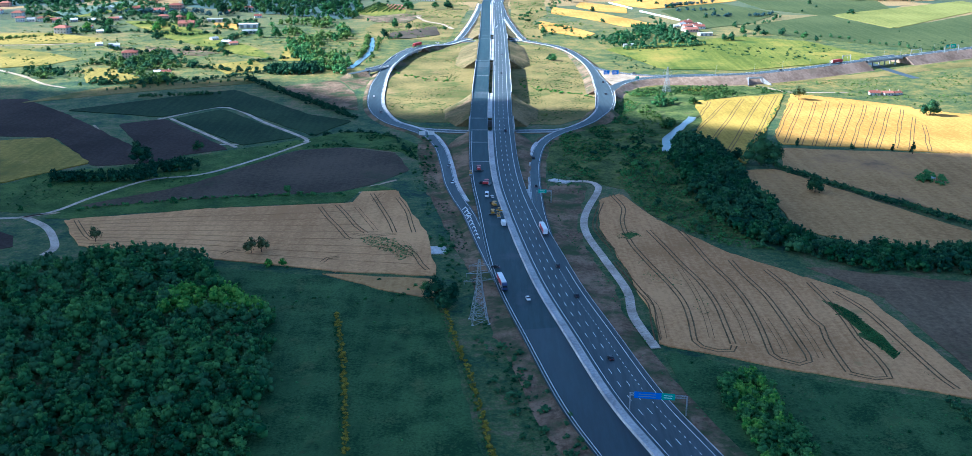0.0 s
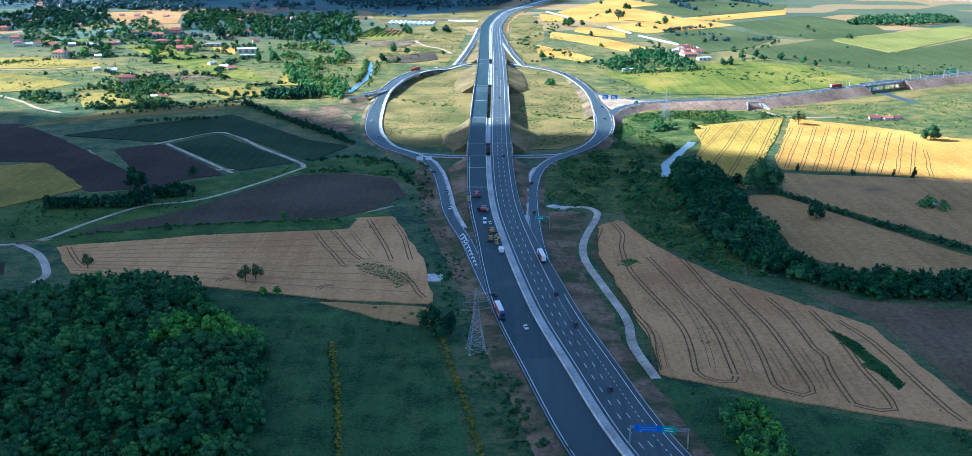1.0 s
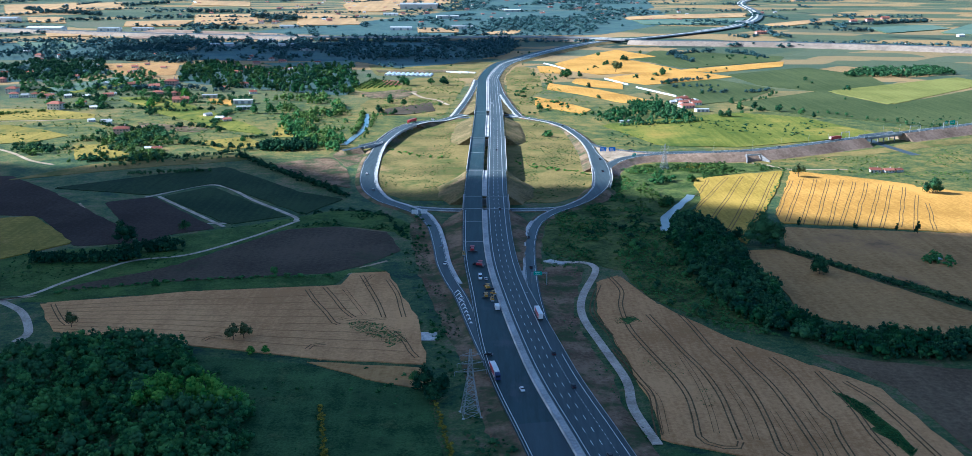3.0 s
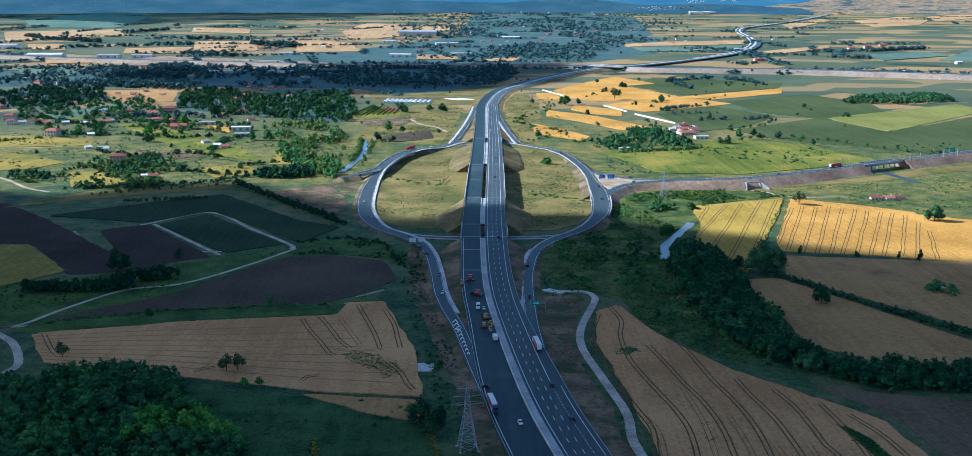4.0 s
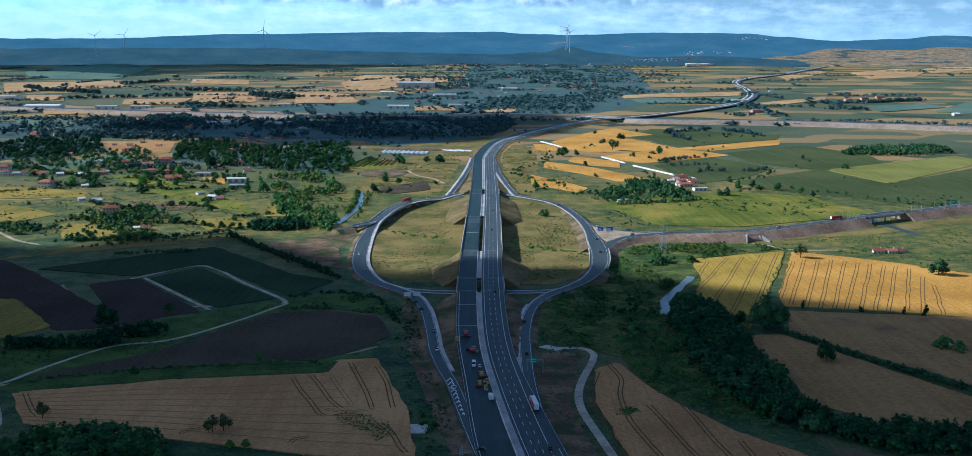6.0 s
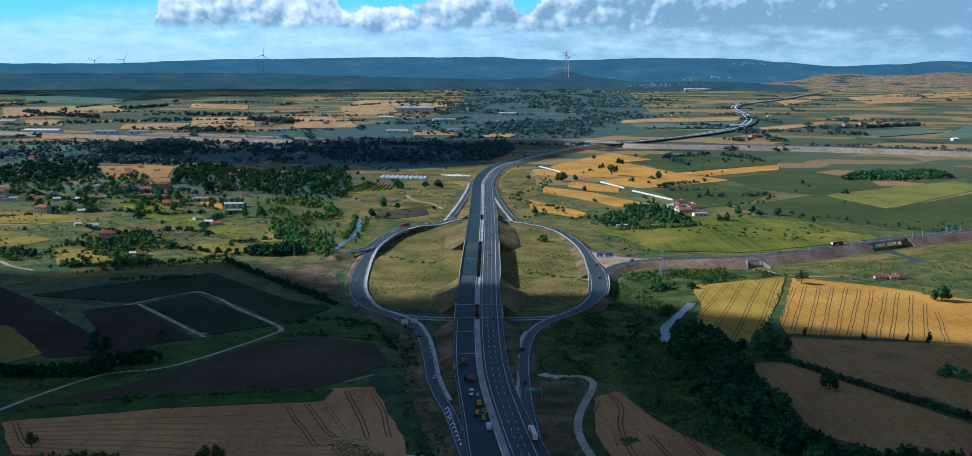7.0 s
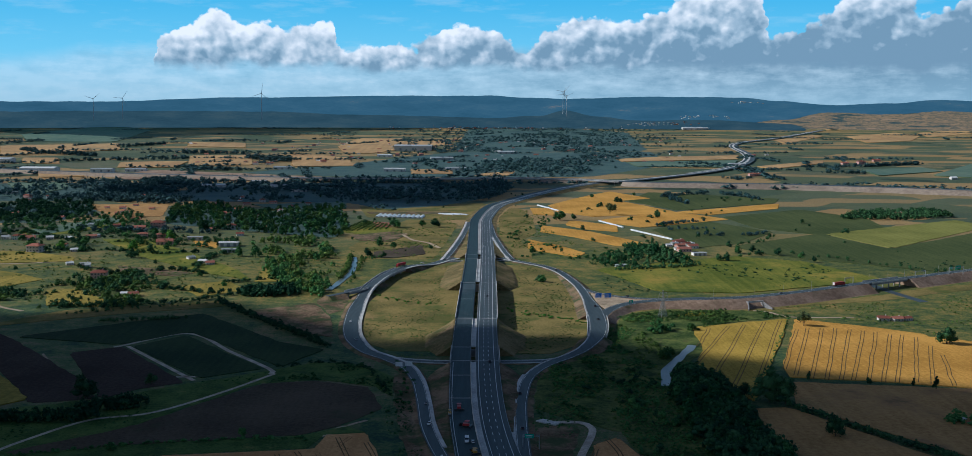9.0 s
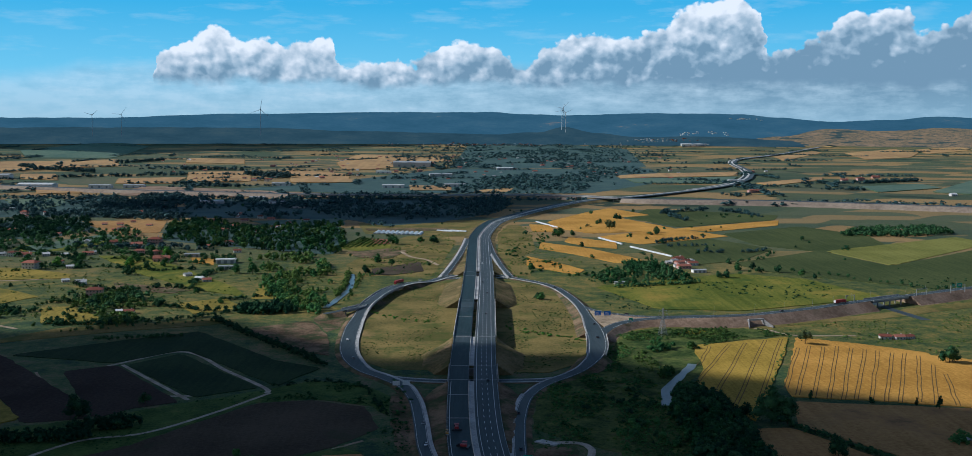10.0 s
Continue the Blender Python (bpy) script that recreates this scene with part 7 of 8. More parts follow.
put(v1, 10.0, 574, heading(574), 1.15, on(574))
p1 = paver(M_RED, "dark red asphalt paver on the new carriageway")
put(p1, -5, 690, heading(690), 1.0, on(690))
put(p1, 0, 657, heading(657) + 75, 1.0, on(657))
p2 = paver(M_ORANGE, "yellow asphalt paver on the new carriageway")
put(p2, 5, 611, heading(611) + 20, 0.85, on(611))
put(p2, 4, 595, heading(594), 0.8, on(594))
r1 = roller(M_ORANGE, "yellow tandem road roller on the new carriageway")
put(r1, 7.5, 588, heading(588), 0.95, on(588))
put(r1, 8.0, 599, heading(597) + 30, 0.9, on(597))
put(r1, -10.5, 680, heading(680), 1.0, on(680))
for g in (*CARS.values(), l1, l2, l3, v1, p1, p2, r1):
    drop_source(g)


# ---- masts, gantries and signs ----
def lattice(s, base_w, top_w, z0, z1, bays, r):
    last = None
    for k in range(bays + 1):
        t = k / bays
        w, z = base_w + (top_w - base_w) * t, z0 + (z1 - z0) * t
        c = [(-w, -w, z), (w, -w, z), (w, w, z), (-w, w, z)]
        if last:
            for i in range(4):
                j = (i + 1) % 4
                s.tube(last[i], c[i], r, r, 4).tube(last[i], c[j], r * 0.6, r * 0.6, 4).tube(last[j], c[i], r * 0.6, r * 0.6, 4).tube(c[i], c[j], r * 0.6, r * 0.6, 4)
        last = c
    return s


def pylon(x, y, h, turn, label):
    g = thing("power_pylon", label, "pylon", "power pylons")
    g.matrix_basis = Matrix.Translation(lay(x, y)[0]) @ pose(0, 0, 0, 0, 0, turn)
    part("tower", lattice(lattice(Shape(), h * 0.13, h * 0.045, -0.3, h * 0.55, 6, 0.14), h * 0.045, h * 0.012, h * 0.55, h, 6, 0.10), M_STEEL, g)
    for z, w in ((0.66, 0.24), (0.78, 0.20), (0.90, 0.16)):
        s = Shape()
        for sx in (-1, 1):
            s.tube((0, -0.4, h * z), (sx * h * w, 0, h * z + 0.4), 0.09, 0.05, 4).tube((0, 0.4, h * z), (sx * h * w, 0, h * z + 0.4), 0.09, 0.05, 4).tube((0, 0, h * z + 1.6), (sx * h * w, 0, h * z + 0.4), 0.07, 0.05, 4)
        part("cross_arm", s, M_STEEL, g)
        for sx in (-1, 1):
            part("insulator", Shape().tube((sx * h * w * 0.96, 0, h * z + 0.4), (sx * h * w * 0.96, 0, h * z - 1.4), 0.1, 0.1, 6), M_GREYP, g)
    for sx in (-1, 1):
        for sy in (-1, 1):
            part("footing", Shape().box(sx * h * 0.13 - 0.5, sx * h * 0.13 + 0.5, sy * h * 0.13 - 0.5, sy * h * 0.13 + 0.5, -0.4, 0.3), M_CONC, g)


pylon(-3, 437, 30, 12, "tall grey steel lattice power pylon in rough grass")
pylon(172, 985, 24, 20, "grey steel lattice power pylon in the scrub")


def gantry(x, y, z, turn, span, h, boards, label):
    """Sign gantry: two posts, a truss beam and sign boards facing the traffic. boards: (from, to, height, material)."""
    g = thing("sign_gantry", label, "road sign", "sign gantries")
    g.matrix_basis = Matrix.Translation((x, y, z)) @ pose(0, 0, 0, 0, 0, turn)
    for sx in (0, span):
        part("post", Shape().box(sx - 0.25, sx + 0.25, -0.25, 0.25, -1.5, h + 0.6), M_STEEL, g)
    s = Shape()
    for zz in (h - 0.4, h + 0.5):
        for yy in (-0.3, 0.3):
            s.tube((0, yy, zz), (span, yy, zz), 0.08, 0.08, 6)
    n = int(span / 1.5)
    for k in range(n):
        a, b = span * k / n, span * (k + 1) / n
        s.tube((a, -0.3, h - 0.4 + 0.9 * (k % 2)), (b, -0.3, h + 0.5 - 0.9 * (k % 2)), 0.05, 0.05, 4)
    part("truss", s, M_STEEL, g)
    for a, b, hh, mat in boards:
        bd = part("sign_board", Shape().box(a, b, -0.55, -0.45, h + 0.05 - hh / 2, h + 0.05 + hh / 2), mat, g, "plain painted sign panel")
        w = b - a
        for j in range(2):
            part("lettering", Shape().box(a + w * 0.15, b - w * 0.2, -0.58, -0.55, h + 0.3 - 0.9 * j, h + 0.6 - 0.9 * j), M_WHITE if mat is M_GREEN else M_GREYP, bd, "white bar of unreadable writing")
    return g


gantry(54, 350, deck(350), -8, 21, 7.2, ((1.5, 11.5, 2.6, M_BLUE), (11.6, 16.5, 2.6, M_GREEN)), "sign gantry with blue and green panels over the motorway")
gantry(31.5, 622, 1.1, 0, 9, 6.5, ((1.0, 6.0, 2.4, M_GREEN),), "steel sign gantry with a green panel over the slip road")
gantry(380, 1112, 8, 30, 12, 6.5, ((0.1, 1.0, 1.4, M_GREYP),), "bare steel portal gantry over the link road")
gantry(470, 1156, 8, 28, 16, 6.5, ((0.1, 1.0, 1.2, M_GREYP),), "bare steel portal gantry over the link road")
gantry(518, 1182, 8, 26, 22, 6.5, ((1, 5, 3.0, M_GREEN), (9, 17, 4.2, M_GREEN)), "sign gantry with green panels over the link road")


def road_sign(x, y, z, w, h, mat, turn, label):
    g = thing("road_sign", label, "road sign", "roadside signs")
    g.matrix_basis = Matrix.Translation((x, y, z)) @ pose(0, 0, 0, 0, 0, turn)
    for sx in (-w * 0.3, w * 0.3):
        part("post", Shape().tube((sx, 0, -0.8), (sx, 0, 2.2 + h), 0.08, 0.08, 6), M_STEEL, g)
    bd = part("panel", Shape().box(-w / 2, w / 2, -0.16, -0.09, 2.0, 2.0 + h), mat, g)
    for j in range(3):
        part("lettering", Shape().box(-w * 0.36, w * (0.3 - 0.1 * j), -0.18, -0.16, 2.3 + h * 0.25 * j, 2.3 + h * 0.25 * j + h * 0.1), M_WHITE, bd, "white bar of unreadable writing")


road_sign(121, 1045, 4.2, 6.0, 4.0, M_BLUE, 10, "blue direction sign on twin posts in the road fork")
road_sign(130, 1045, 4.2, 6.5, 4.2, M_BLUE, 10, "blue direction sign on twin posts in the road fork")
road_sign(148, 1016, 4.4, 4.5, 3.0, M_GREEN, 30, "green direction sign beside the link road")
road_sign(-50, 795, 0.3, 5.0, 3.2, M_WHITE, 180, "pale back of a direction sign beside the loop road")
road_sign(-43, 796, 0.3, 5.0, 3.2, M_WHITE, 180, "pale back of a direction sign beside the loop road")
tagged(part("verge", slab([(118, 1020), (117, 1080), (122, 1074), (140, 1056), (160, 1043), (172, 1038), (150, 1030), (134, 1018), (124, 1004)], -0.3, 4.15, 0.2, 0.3), M_DIRT), "bare sandy triangle between the roads", "verge", kind="structure")

# street lamps along the link road
lamp = thing("street_lamp", "tall grey steel street lamp beside the link road", "street lamp", "street lamps")
part("pole", Shape().tube((0, 0, -0.5), (0, 0, 10), 0.12, 0.07, 8), M_STEEL, lamp)
part("arm", Shape().tube((0, 0, 10), (0, -1.8, 10.3), 0.05, 0.04, 6), M_STEEL, lamp)
part("lamp_head", Shape().box(-0.15, 0.15, -2.3, -1.6, 10.22, 10.36), M_GREYP, lamp)
ln = flow(EAST, 32.0)
for p, n in list(zip(ln, sides(ln)))[4:]:
    q = p + n * 5.6
    if 200 < q.x < 700:
        put(lamp, q.x, q.y, 150, 1.0, z_east(p) - 0.3)
drop_source(lamp)

# culvert under the link road
cv = thing("culvert", "concrete box culvert under the link road embankment", "culvert", "", "structure")
cv.matrix_basis = Matrix.Translation((266, 1032, 0)) @ pose(0, 0, 0, 0, 0, 12) @ Matrix.Scale(1.25, 4)
for sx in (-1, 1):
    part("wing_wall", Shape().add([(sx * x, y, z) for x, y, z in ((5.4, -3, -0.5), (6.2, -3, -0.5), (6.2, -3, 5.0), (5.4, -3, 5.0), (9.2, -12, -0.5), (10.0, -12, -0.5), (10.0, -12, 1.0), (9.2, -12, 1.0))],
                                  [(0, 1, 2, 3), (7, 6, 5, 4), (0, 4, 5, 1), (1, 5, 6, 2), (2, 6, 7, 3), (3, 7, 4, 0)]), M_CONC_D, cv)
    part("wall", Shape().box(min(sx * 5.4, sx * 6.2), max(sx * 5.4, sx * 6.2), -3, 6, -0.5, 4.6), M_CONC_D, cv)
part("lintel", Shape().box(-6.2, 6.2, -3.6, -2.8, 4.2, 5.4), M_CONC, cv)
# added black plate imitates the shade deep inside the culvert
part("back", Shape().box(-5.4, 5.4, 4, 5, -0.5, 4.2), M_BLACK, cv)


# ---- wind turbines on the hills ----
def turbine(bearing, foot, hub, r, turn, spin):
    """A turbine by its bearing, and the heights of foot and hub in degrees, r metres off."""
    h = r * (math.tan(radians(hub)) - math.tan(radians(foot)))
    g = thing("wind_turbine", "white three-bladed wind turbine on the wooded hills", "wind turbine", "wind turbines")
    g.matrix_basis = Matrix.Translation((CX + r * math.sin(radians(bearing)), CY + r * math.cos(radians(bearing)), EYE + r * math.tan(radians(foot)))) @ pose(0, 0, 0, 0, 0, turn)
    part("tower", Shape().tube((0, 0, -6), (0, 0, h), h * 0.015, h * 0.009, 10), M_TOWER, g)
    part("nacelle", Shape().box(-h * 0.02, h * 0.02, -h * 0.05, h * 0.05, h - h * 0.02, h + h * 0.025), M_TOWER, g)
    for j in range(3):
        a = radians(spin + 120 * j)
        part("blade", Shape().tube((0, -h * 0.055, h), (h * 0.42 * math.sin(a), -h * 0.055, h + h * 0.42 * math.cos(a)), h * 0.010, h * 0.004, 6), M_TOWER, g)


turbine(4.55, -0.42, 0.55, 4605, 10, 20)
turbine(4.75, -0.55, 0.45, 4602, 15, 65)
turbine(4.62, -0.38, 0.68, 4607, -5, 40)
turbine(-20.0, -0.85, 0.16, 4602, 10, 50)
turbine(-18.6, -0.85, 0.20, 4602, 20, 35)
turbine(-11.6, -0.80, 0.50, 4602, 5, 10)


# villages and a quarry on the far slopes, too small to count
def hamlet(bearing, rise, wide, tall, n, r, seed, mat, label):
    rnd, s = random.Random(seed), Shape()
    for k in range(n):
        a, e, q = bearing + rnd.gauss(0, wide), rise + rnd.gauss(0, tall), r - rnd.uniform(0, 6)
        x, y, z = CX + q * math.sin(radians(a)), CY + q * math.cos(radians(a)), EYE + q * math.tan(radians(e))
        w, h = rnd.uniform(1.5, 4.5), rnd.uniform(1.2, 2.6)
        s.box(x - w, x + w, y - w, y + w, z - 1.0, z + h, 0.2)
    tagged(part("hamlet", s, mat), label, "village", kind="stuff")


hamlet(9.3, -1.02, 0.7, 0.05, 40, 4606, 1, M_WALLW, "white houses of a village at the foot of the hills")
hamlet(10.6, -0.98, 0.5, 0.04, 14, 4606, 2, M_RED_EARTH, "reddish earth banks beside the far village")
hamlet(11.7, -0.62, 0.8, 0.05, 26, 4700, 3, M_WALLW, "pale houses scattered along the wooded slope")
hamlet(14.3, 0.12, 0.45, 0.03, 12, 4752, 4, M_WALLW, "white buildings high on the wooded ridge")
hamlet(0.2, -1.34, 2.2, 0.05, 110, 4585, 5, M_TILE, "red-roofed houses of a far valley town")
hamlet(0.6, -1.34, 2.4, 0.05, 60, 4585, 6, M_WALLW, "white houses of a far valley town")


# ---- sky with its far clouds ----
def make_sky():
    """A far backdrop of blue sky and cumulus, plotted by bearing and height in degrees."""
    r, s, uv = 4885.0, Shape(), []
    cols, rows_ = 96, 24
    for j in range(rows_ + 1):
        e = -3.0 + 10.4 * j / rows_
        for i in range(cols + 1):
            a = -32.0 + 64.0 * i / cols
            s.v.append((CX + r * math.sin(radians(a)), CY + r * math.cos(radians(a)), EYE + r * math.tan(radians(e))))
            uv.append((a, e))
    n = cols + 1
    s.f = [(j * n + i, j * n + i + 1, j * n + n + i + 1, j * n + n + i) for j in range(rows_) for i in range(cols)]
    m = bpy.data.materials.new("sky")
    m.use_nodes = True
    nt = m.node_tree
    nt.nodes.clear()
    u = nt.nodes.new("ShaderNodeUVMap")
    u.uv_map = "bearing"
    v = u.outputs[0]
    sep = nt.nodes.new("ShaderNodeSeparateXYZ")
    nt.links.new(v, sep.inputs[0])
    az, el = sep.outputs[0], sep.outputs[1]

    def puff(vec, scale, detail, rough=0.5):
        w = nt.nodes.new("ShaderNodeTexVoronoi")
        w.feature, w.voronoi_dimensions = "SMOOTH_F1", "2D"
        w.inputs["Scale"].default_value, w.inputs["Smoothness"].default_value = scale, 0.35
        w.inputs["Detail"].default_value, w.inputs["Roughness"].default_value, w.inputs["Lacunarity"].default_value = detail, rough, 2.3
        nt.links.new(vec, w.inputs["Vector"])
        return mathn(nt, "SUBTRACT", 1.0, w.outputs["Distance"])

    def moved(dx, dy, sy=1.0):
        mp = nt.nodes.new("ShaderNodeMapping")
        mp.inputs["Location"].default_value, mp.inputs["Scale"].default_value = (dx, dy, 0), (1, sy, 1)
        nt.links.new(v, mp.inputs[0])
        return mp.outputs[0]

    def bent(amount, scale, detail, vec, seed):
        """The place pushed about by noise, for ragged outlines."""
        nz = nt.nodes.new("ShaderNodeTexNoise")
        nz.inputs["Scale"].default_value, nz.inputs["Detail"].default_value, nz.inputs["Roughness"].default_value = scale, detail, 0.55
        mp = nt.nodes.new("ShaderNodeMapping")
        mp.inputs["Location"].default_value = (seed, seed * 0.7, 0)
        nt.links.new(v, mp.inputs[0])
        nt.links.new(mp.outputs[0], nz.inputs["Vector"])
        m = nt.nodes.new("ShaderNodeVectorMath")
        m.operation = "SUBTRACT"
        nt.links.new(nz.outputs["Color"], m.inputs[0])
        m.inputs[1].default_value = (0.5, 0.5, 0.5)
        k = nt.nodes.new("ShaderNodeVectorMath")
        k.operation = "SCALE"
        k.inputs["Scale"].default_value = amount
        nt.links.new(m.outputs[0], k.inputs[0])
        q = nt.nodes.new("ShaderNodeVectorMath")
        q.operation = "ADD"
        nt.links.new(vec, q.inputs[0])
        nt.links.new(k.outputs[0], q.inputs[1])
        return q.outputs[0]

    def split(vec):
        p = nt.nodes.new("ShaderNodeSeparateXYZ")
        nt.links.new(vec, p.inputs[0])
        return p.outputs[0], p.outputs[1]

    def crest(tops, bearing):
        """Height of the cloud tops by bearing."""
        cv = nt.nodes.new("ShaderNodeFloatCurve")
        c = cv.mapping.curves[0]
        while len(c.points) < len(tops):
            c.points.new(0.5, 0.5)
        for pt, (a, e) in zip(c.points, tops):
            pt.location = ((a + 31) / 62, e / 10)
            pt.handle_type = "AUTO_CLAMPED"
        cv.mapping.update()
        nt.links.new(mathn(nt, "DIVIDE", mathn(nt, "ADD", bearing, 31.0), 62.0, clamp=True), cv.inputs["Value"])
        return mathn(nt, "MULTIPLY", cv.outputs[0], 10.0)

    def soft(x, a, b):
        m = nt.nodes.new("ShaderNodeMapRange")
        m.interpolation_type = "SMOOTHSTEP"
        m.inputs["From Min"].default_value, m.inputs["From Max"].default_value = a, b
        nt.links.new(x, m.inputs["Value"])
        return m.outputs[0]

    def heap(vec, dx, dy):
        """Billows heaped at three sizes."""
        mp = nt.nodes.new("ShaderNodeMapping")
        mp.inputs["Location"].default_value, mp.inputs["Scale"].default_value = (dx, dy, 0), (1, 1.15, 1)
        nt.links.new(vec, mp.inputs[0])
        w = mp.outputs[0]
        return mathn(nt, "ADD", mathn(nt, "MULTIPLY", puff(w, 0.55, 0.0), 1.25), mathn(nt, "ADD", mathn(nt, "MULTIPLY", puff(w, 1.3, 1.0, 0.5), 0.55), mathn(nt, "MULTIPLY", noisen(nt, w, 1.6, 7, 0.6), 0.55)))

    # the pale layer behind, thin on the west side
    wide = bent(1.6, 0.25, 4, v, 3.0)
    waz, wel = split(wide)
    back_top = crest([(-31, 1.5), (-26, 2.0), (-22, 2.7), (-18, 3.1), (-14, 3.1), (-8, 2.8), (0, 2.9), (6, 3.2), (12, 3.6), (20, 3.6), (31, 3.8)], waz)
    back = mathn(nt, "MULTIPLY", soft(mathn(nt, "SUBTRACT", back_top, wel), -0.15, 0.9), mathn(nt, "MULTIPLY_ADD", az, 0.018, 0.80, clamp=True))
    flat = noisen(nt, moved(0, 0, 4.5), 0.30, 6, 0.6)
    fleck = noisen(nt, moved(4, 2, 1.8), 0.9, 7, 0.62)
    tone = mathn(nt, "ADD", mathn(nt, "MULTIPLY", flat, 0.6), mathn(nt, "MULTIPLY", fleck, 0.4))
    tone = mathn(nt, "SUBTRACT", tone, mathn(nt, "MULTIPLY", az, 0.0060))
    veil_col = ramp(nt, tone, [(0.32, (0.20, 0.33, 0.43)), (0.45, (0.33, 0.47, 0.56)), (0.56, (0.46, 0.60, 0.68)), (0.68, (0.68, 0.76, 0.80))])
    blue = ramp(nt, mathn(nt, "DIVIDE", el, 12.0), [(0.0, (0.36, 0.64, 0.76)), (0.22, (0.20, 0.58, 0.79)), (0.5, (0.085, 0.455, 0.74)), (1.0, (0.05, 0.30, 0.62))])
    wisp = ramp(nt, noisen(nt, moved(0, 0, 5.0), 0.25, 6, 0.6), [(0.52, (0, 0, 0)), (0.75, (1, 1, 1))])
    blue = mixc(nt, mathn(nt, "MULTIPLY", wisp, 0.35), blue, (0.55, 0.72, 0.80))
    col = mixc(nt, back, blue, veil_col)
    # cumulus in front of it, with flat bases
    rough = bent(0.42, 2.0, 5, bent(0.8, 0.7, 3, v, 9.0), 5.0)
    faz, fel = split(rough)
    west = [(-31, 0), (-17.4, 0.6), (-16.8, 3.2), (-15.7, 4.1), (-14.6, 4.6), (-13.6, 5.1), (-12.9, 4.7), (-12.1, 4.2), (-10.9, 4.3), (-10.3, 3.95), (-9.2, 4.5), (-8.2, 4.35), (-7.6, 3.7), (-7.3, 3.0), (-6.3, 3.1), (-5.2, 3.4), (-4.4, 3.5), (-3.9, 3.1), (-3.1, 3.5), (-2.3, 3.95), (-1.4, 4.5), (-0.7, 4.2), (0.6, 3.9), (1.6, 3.6)]
    east = [(2.3, 3.1), (3.2, 4.0), (4.2, 4.4), (5.2, 4.65), (6.3, 4.8), (7.7, 4.5), (9.0, 4.8), (10.3, 5.5), (11.4, 6.3), (13.0, 6.6), (14.3, 6.2), (15.0, 5.0), (15.5, 3.7), (16.4, 3.7), (17.2, 4.3), (18.6, 5.2), (20.5, 5.8), (21.9, 5.5), (22.8, 4.7), (23.6, 4.55), (24.3, 5.2), (25.4, 5.7), (31, 6.0)]
    top = crest(west + east, faz)
    curl = bent(0.30, 1.4, 4, v, 2.0)
    body, toward = heap(curl, 0, 0), heap(curl, -0.30, 0.36)
    depth = mathn(nt, "ADD", mathn(nt, "SUBTRACT", top, fel), mathn(nt, "MULTIPLY", mathn(nt, "SUBTRACT", body, 1.35), 0.62))
    foot = mathn(nt, "MULTIPLY_ADD", noisen(nt, moved(7, 0, 0.2), 0.22, 3), 1.5, 1.25)
    above = mathn(nt, "SUBTRACT", fel, foot)
    front = mathn(nt, "MULTIPLY", soft(depth, 0.0, 0.22), soft(above, -0.35, 0.25))
    lit = mathn(nt, "ADD", mathn(nt, "MULTIPLY", mathn(nt, "SUBTRACT", body, toward), 0.55), mathn(nt, "MULTIPLY_ADD", above, 0.21, 0.20))
    lit = mathn(nt, "ADD", lit, mathn(nt, "MULTIPLY", soft(depth, 0.9, 0.0), 0.20))
    lit = mathn(nt, "ADD", lit, mathn(nt, "MULTIPLY", mathn(nt, "SUBTRACT", fleck, 0.5), 0.28))
    lit = mathn(nt, "SUBTRACT", lit, mathn(nt, "MULTIPLY", mathn(nt, "ADD", mathn(nt, "MAXIMUM", az, -6.0), 5.0), 0.0195))
    white = ramp(nt, lit, [(0.08, (0.20, 0.32, 0.42)), (0.30, (0.36, 0.48, 0.57)), (0.52, (0.58, 0.66, 0.72)), (0.80, (0.88, 0.90, 0.91))])
    col = mixc(nt, front, col, white)
    low = mathn(nt, "MULTIPLY_ADD", el, -0.55, 0.95, clamp=True)
    col = mixc(nt, mathn(nt, "MULTIPLY", low, 0.60), col, (0.33, 0.52, 0.62))
    em = nt.nodes.new("ShaderNodeEmission")
    em.inputs["Strength"].default_value = 1.04
    col = mixc(nt, 1.0, col, (1.0, 0.965, 0.90), "MULTIPLY")
    nt.links.new(col, em.inputs["Color"])
    out = nt.nodes.new("ShaderNodeOutputMaterial")
    nt.links.new(em.outputs[0], out.inputs[0])
    me = s.mesh("backdrop", m)
    lay_uv = me.uv_layers.new(name="bearing")
    idx = np.empty(len(me.loops), dtype=np.int32)
    me.loops.foreach_get("vertex_index", idx)
    lay_uv.data.foreach_set("uv", np.array(uv, dtype=np.float32)[idx].ravel())
    return tagged(new("backdrop", me), "blue sky with a bank of white cumulus over the hills", "sky", kind="structure")


make_sky()


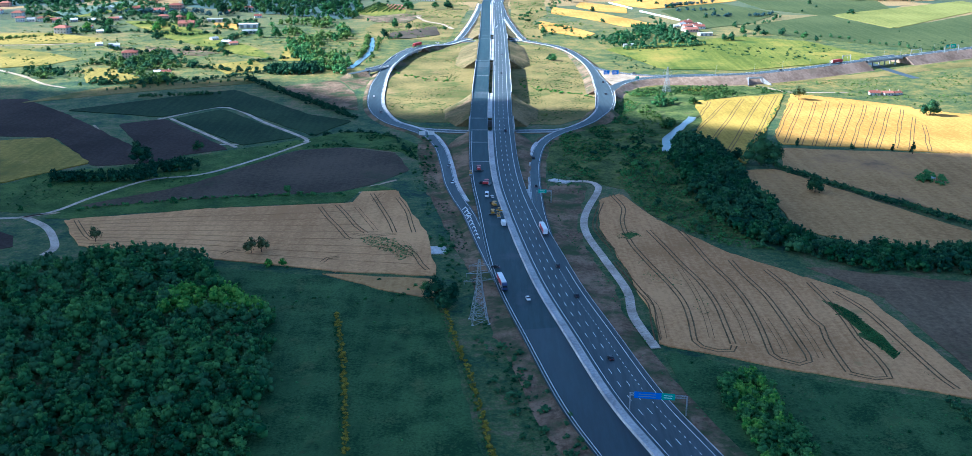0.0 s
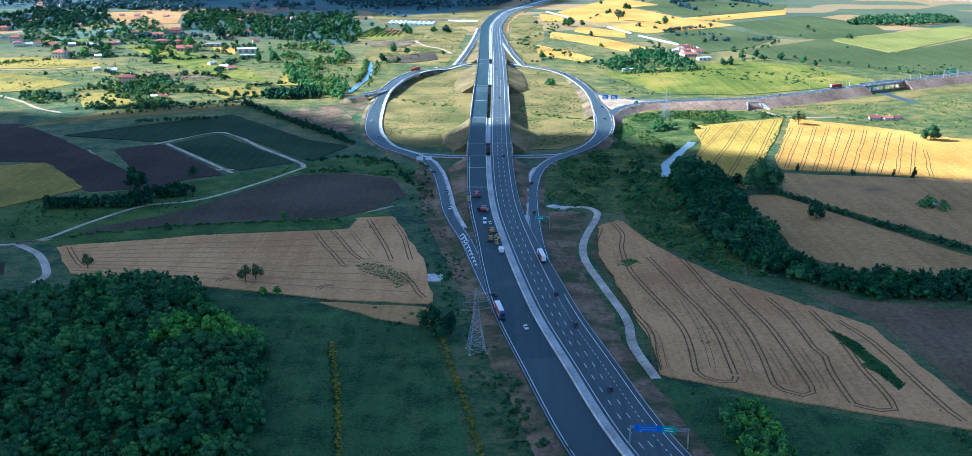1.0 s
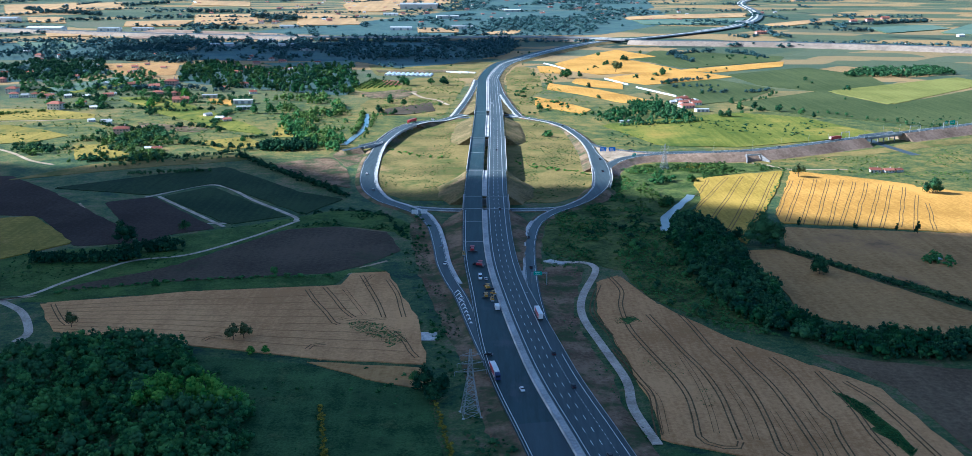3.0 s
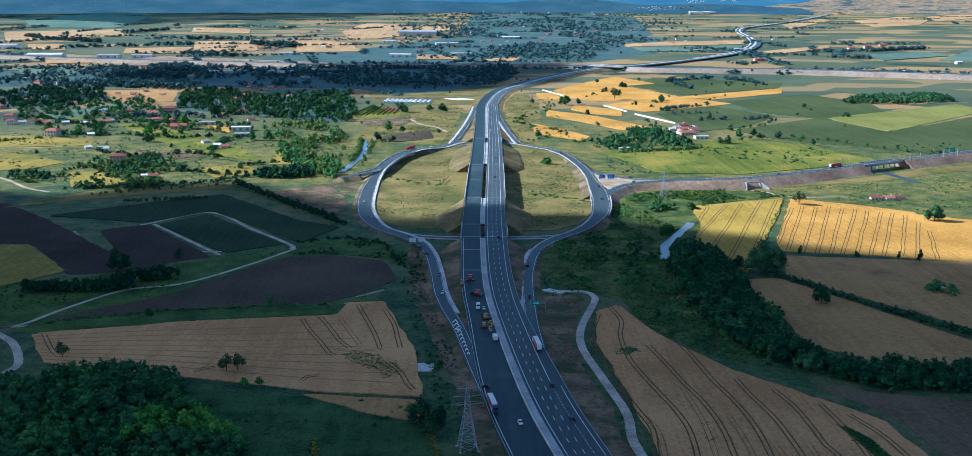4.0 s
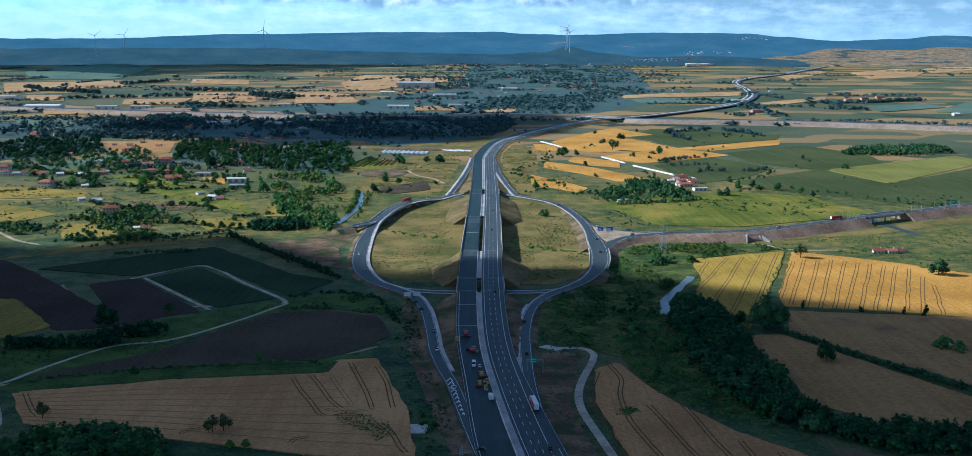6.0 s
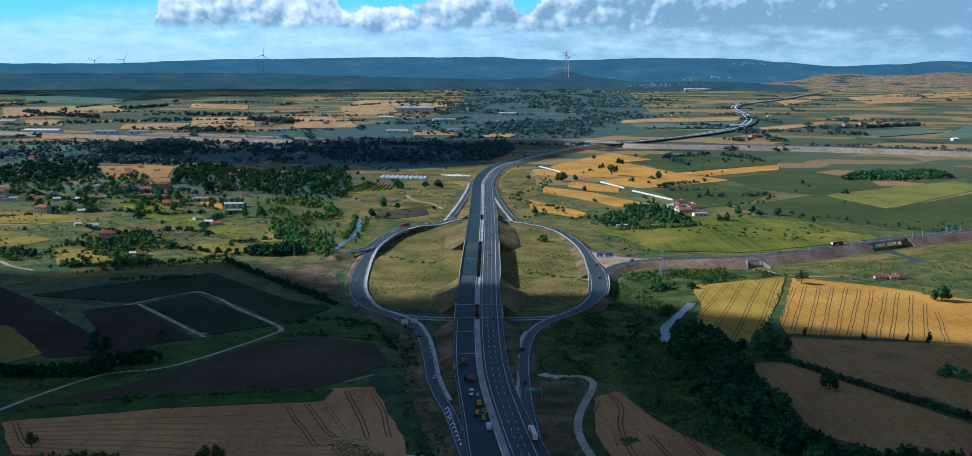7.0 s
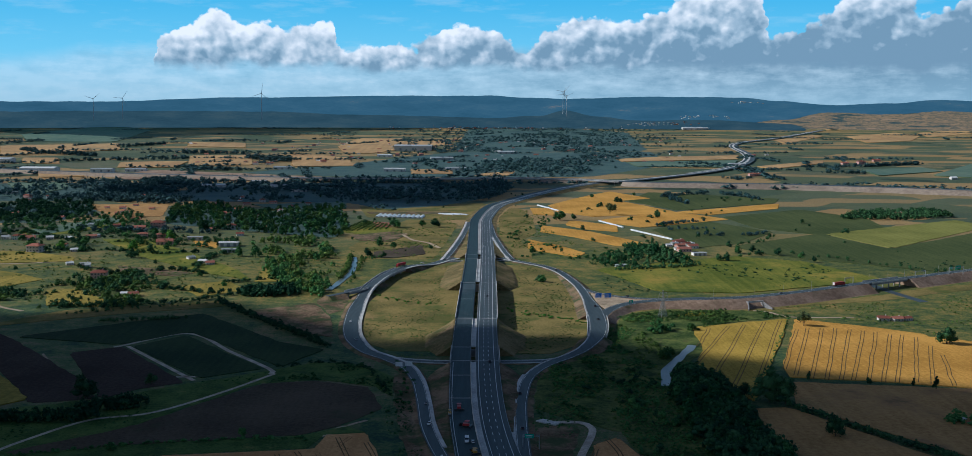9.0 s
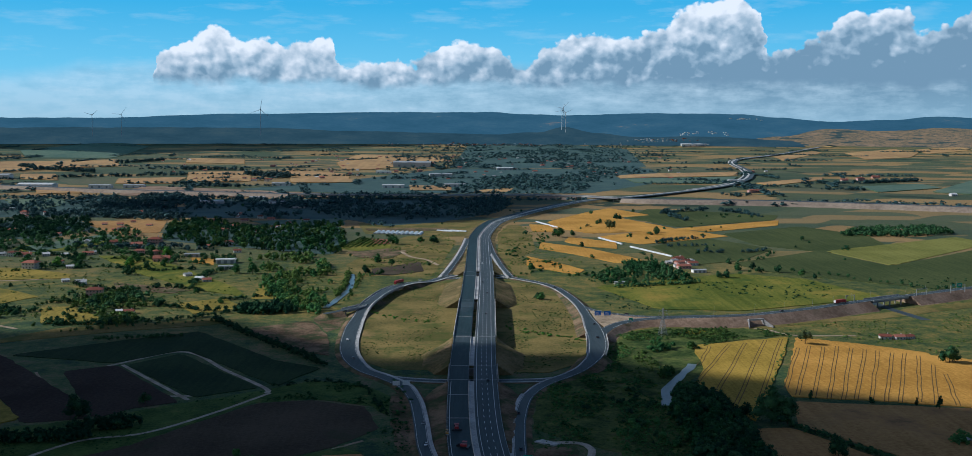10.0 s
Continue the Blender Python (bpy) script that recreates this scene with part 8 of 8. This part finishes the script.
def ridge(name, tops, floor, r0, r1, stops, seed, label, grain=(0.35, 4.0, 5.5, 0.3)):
    """A far ridge as a glowing, sloping backdrop with haze painted into its colours: tops are (bearing, height) in
    degrees.
    """
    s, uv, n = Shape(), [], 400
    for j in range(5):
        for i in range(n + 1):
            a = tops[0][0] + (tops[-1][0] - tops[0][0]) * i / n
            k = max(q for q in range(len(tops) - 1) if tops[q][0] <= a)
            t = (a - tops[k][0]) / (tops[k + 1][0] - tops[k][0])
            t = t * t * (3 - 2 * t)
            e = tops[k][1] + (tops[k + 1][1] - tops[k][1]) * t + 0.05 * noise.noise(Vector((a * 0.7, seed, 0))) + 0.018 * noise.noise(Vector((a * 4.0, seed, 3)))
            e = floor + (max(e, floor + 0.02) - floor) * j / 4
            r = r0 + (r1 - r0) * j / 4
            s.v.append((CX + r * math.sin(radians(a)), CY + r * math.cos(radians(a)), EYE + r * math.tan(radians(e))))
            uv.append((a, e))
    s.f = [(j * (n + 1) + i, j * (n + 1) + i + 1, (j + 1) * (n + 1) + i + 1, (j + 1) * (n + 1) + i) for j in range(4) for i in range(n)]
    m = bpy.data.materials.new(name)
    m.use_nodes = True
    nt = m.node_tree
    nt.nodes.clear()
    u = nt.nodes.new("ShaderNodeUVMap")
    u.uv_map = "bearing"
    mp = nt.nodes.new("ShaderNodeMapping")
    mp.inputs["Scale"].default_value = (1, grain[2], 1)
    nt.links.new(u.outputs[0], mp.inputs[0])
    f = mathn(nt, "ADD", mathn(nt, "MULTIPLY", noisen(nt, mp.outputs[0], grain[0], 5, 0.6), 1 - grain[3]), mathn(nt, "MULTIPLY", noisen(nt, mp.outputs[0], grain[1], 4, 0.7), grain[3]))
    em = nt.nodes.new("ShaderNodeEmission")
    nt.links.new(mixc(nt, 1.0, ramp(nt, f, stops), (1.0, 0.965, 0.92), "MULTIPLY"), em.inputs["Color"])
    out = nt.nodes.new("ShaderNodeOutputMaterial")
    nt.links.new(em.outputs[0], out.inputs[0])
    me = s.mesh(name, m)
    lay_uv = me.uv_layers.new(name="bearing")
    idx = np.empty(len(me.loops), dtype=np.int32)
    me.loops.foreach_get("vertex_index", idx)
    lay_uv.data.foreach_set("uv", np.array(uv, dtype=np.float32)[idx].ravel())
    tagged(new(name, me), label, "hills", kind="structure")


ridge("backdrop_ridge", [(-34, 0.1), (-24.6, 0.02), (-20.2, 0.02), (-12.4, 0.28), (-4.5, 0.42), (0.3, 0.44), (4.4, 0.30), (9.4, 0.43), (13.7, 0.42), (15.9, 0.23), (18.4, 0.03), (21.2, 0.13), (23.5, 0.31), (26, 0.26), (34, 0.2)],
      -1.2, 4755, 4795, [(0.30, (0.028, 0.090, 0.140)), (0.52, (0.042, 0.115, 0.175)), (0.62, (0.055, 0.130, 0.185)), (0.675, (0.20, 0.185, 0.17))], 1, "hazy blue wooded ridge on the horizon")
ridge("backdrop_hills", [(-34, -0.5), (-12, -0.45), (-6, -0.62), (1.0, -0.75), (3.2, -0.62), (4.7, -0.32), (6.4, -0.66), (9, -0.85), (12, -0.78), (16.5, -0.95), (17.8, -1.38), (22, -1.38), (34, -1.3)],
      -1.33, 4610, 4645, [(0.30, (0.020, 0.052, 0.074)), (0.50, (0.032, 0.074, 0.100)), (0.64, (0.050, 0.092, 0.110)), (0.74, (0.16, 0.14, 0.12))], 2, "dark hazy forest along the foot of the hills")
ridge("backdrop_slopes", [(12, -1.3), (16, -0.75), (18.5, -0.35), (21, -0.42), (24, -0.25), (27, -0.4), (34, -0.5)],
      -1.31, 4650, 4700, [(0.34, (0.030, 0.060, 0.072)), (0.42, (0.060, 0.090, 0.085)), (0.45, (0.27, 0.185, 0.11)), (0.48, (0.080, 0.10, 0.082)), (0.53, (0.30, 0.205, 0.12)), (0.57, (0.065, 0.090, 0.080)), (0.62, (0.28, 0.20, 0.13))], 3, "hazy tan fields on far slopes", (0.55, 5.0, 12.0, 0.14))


# ---- clouds overhead that shade the land ----


def cumulus(name, footprint, alt, seed, label):
    """A flat-based cumulus from swelling lobes over a footprint of (x, y, radius) rounds on the ground that it shades."""
    rnd = random.Random(seed)
    vs0, fs0 = ico(3)
    shift = SUN_DIR * (alt / SUN_DIR.z)
    s = Shape()
    for x, y, r in footprint:
        for k in range(5):
            a, q = rnd.uniform(0, math.tau), rnd.uniform(0.1, 0.75) if k else 0.0
            rr = r * (rnd.uniform(0.3, 0.55) if k else 0.92)
            c = Vector((x + shift.x + r * q * math.cos(a), y + shift.y + r * q * math.sin(a), alt))
            out = []
            for v in vs0:
                n = 1 + (0.28 if r > 60 else 0.12) * noise.fractal(Vector(v) * 2.2 + c * 0.01, 1.0, 2.0, 4)
                p = Vector(v) * rr * n
                p.z = p.z * 0.55 if p.z > 0 else p.z * 0.12
                out.append(c + p)
            s.add(out, fs0.tolist())
    me = s.mesh(name, M_CLOUD)
    me.polygons.foreach_set("use_smooth", [True] * len(me.polygons))
    return tagged(new(name, me), label, "cloud", "fair-weather clouds", "structure")


SHADE_EDGE = [(-560, 1010), (-431, 996), (-386, 975), (-350, 1004), (-307, 1036), (-253, 1046), (-208, 1008), (-170, 948), (-142, 905), (-112, 874), (-75, 866), (-40, 884), (-10, 902), (36, 908), (72, 908), (99, 884), (122, 848), (155, 828), (190, 825), (228, 801), (285, 769), (342, 748), (430, 722), (540, 700)]
rim = [(p.x, p.y - 46, 50) for p in flow(SHADE_EDGE, 40.0)]
cumulus("cloud", rim + [(x, y - 75, 105) for x, y, _ in rim[::2]] + [(-420, 780, 150), (-265, 800, 150), (-120, 700, 150), (0, 715, 165), (115, 670, 150), (260, 560, 160), (480, 520, 190), (-620, 760, 240), (-350, 520, 300), (0, 480, 320), (350, 300, 320),
                        (-300, 100, 360), (150, 60, 360), (-750, 350, 350), (650, 200, 320)], 850, 5, "broad white cumulus cloud high over the fields")
cumulus("cloud", [(-420, 2250, 230), (-220, 2380, 250), (-30, 2420, 220), (-620, 2350, 160), (-150, 2130, 150), (10, 2230, 130), (-290, 2060, 150), (-400, 2020, 110), (40, 2600, 150)], 850, 8, "white cumulus cloud high over the far woods")
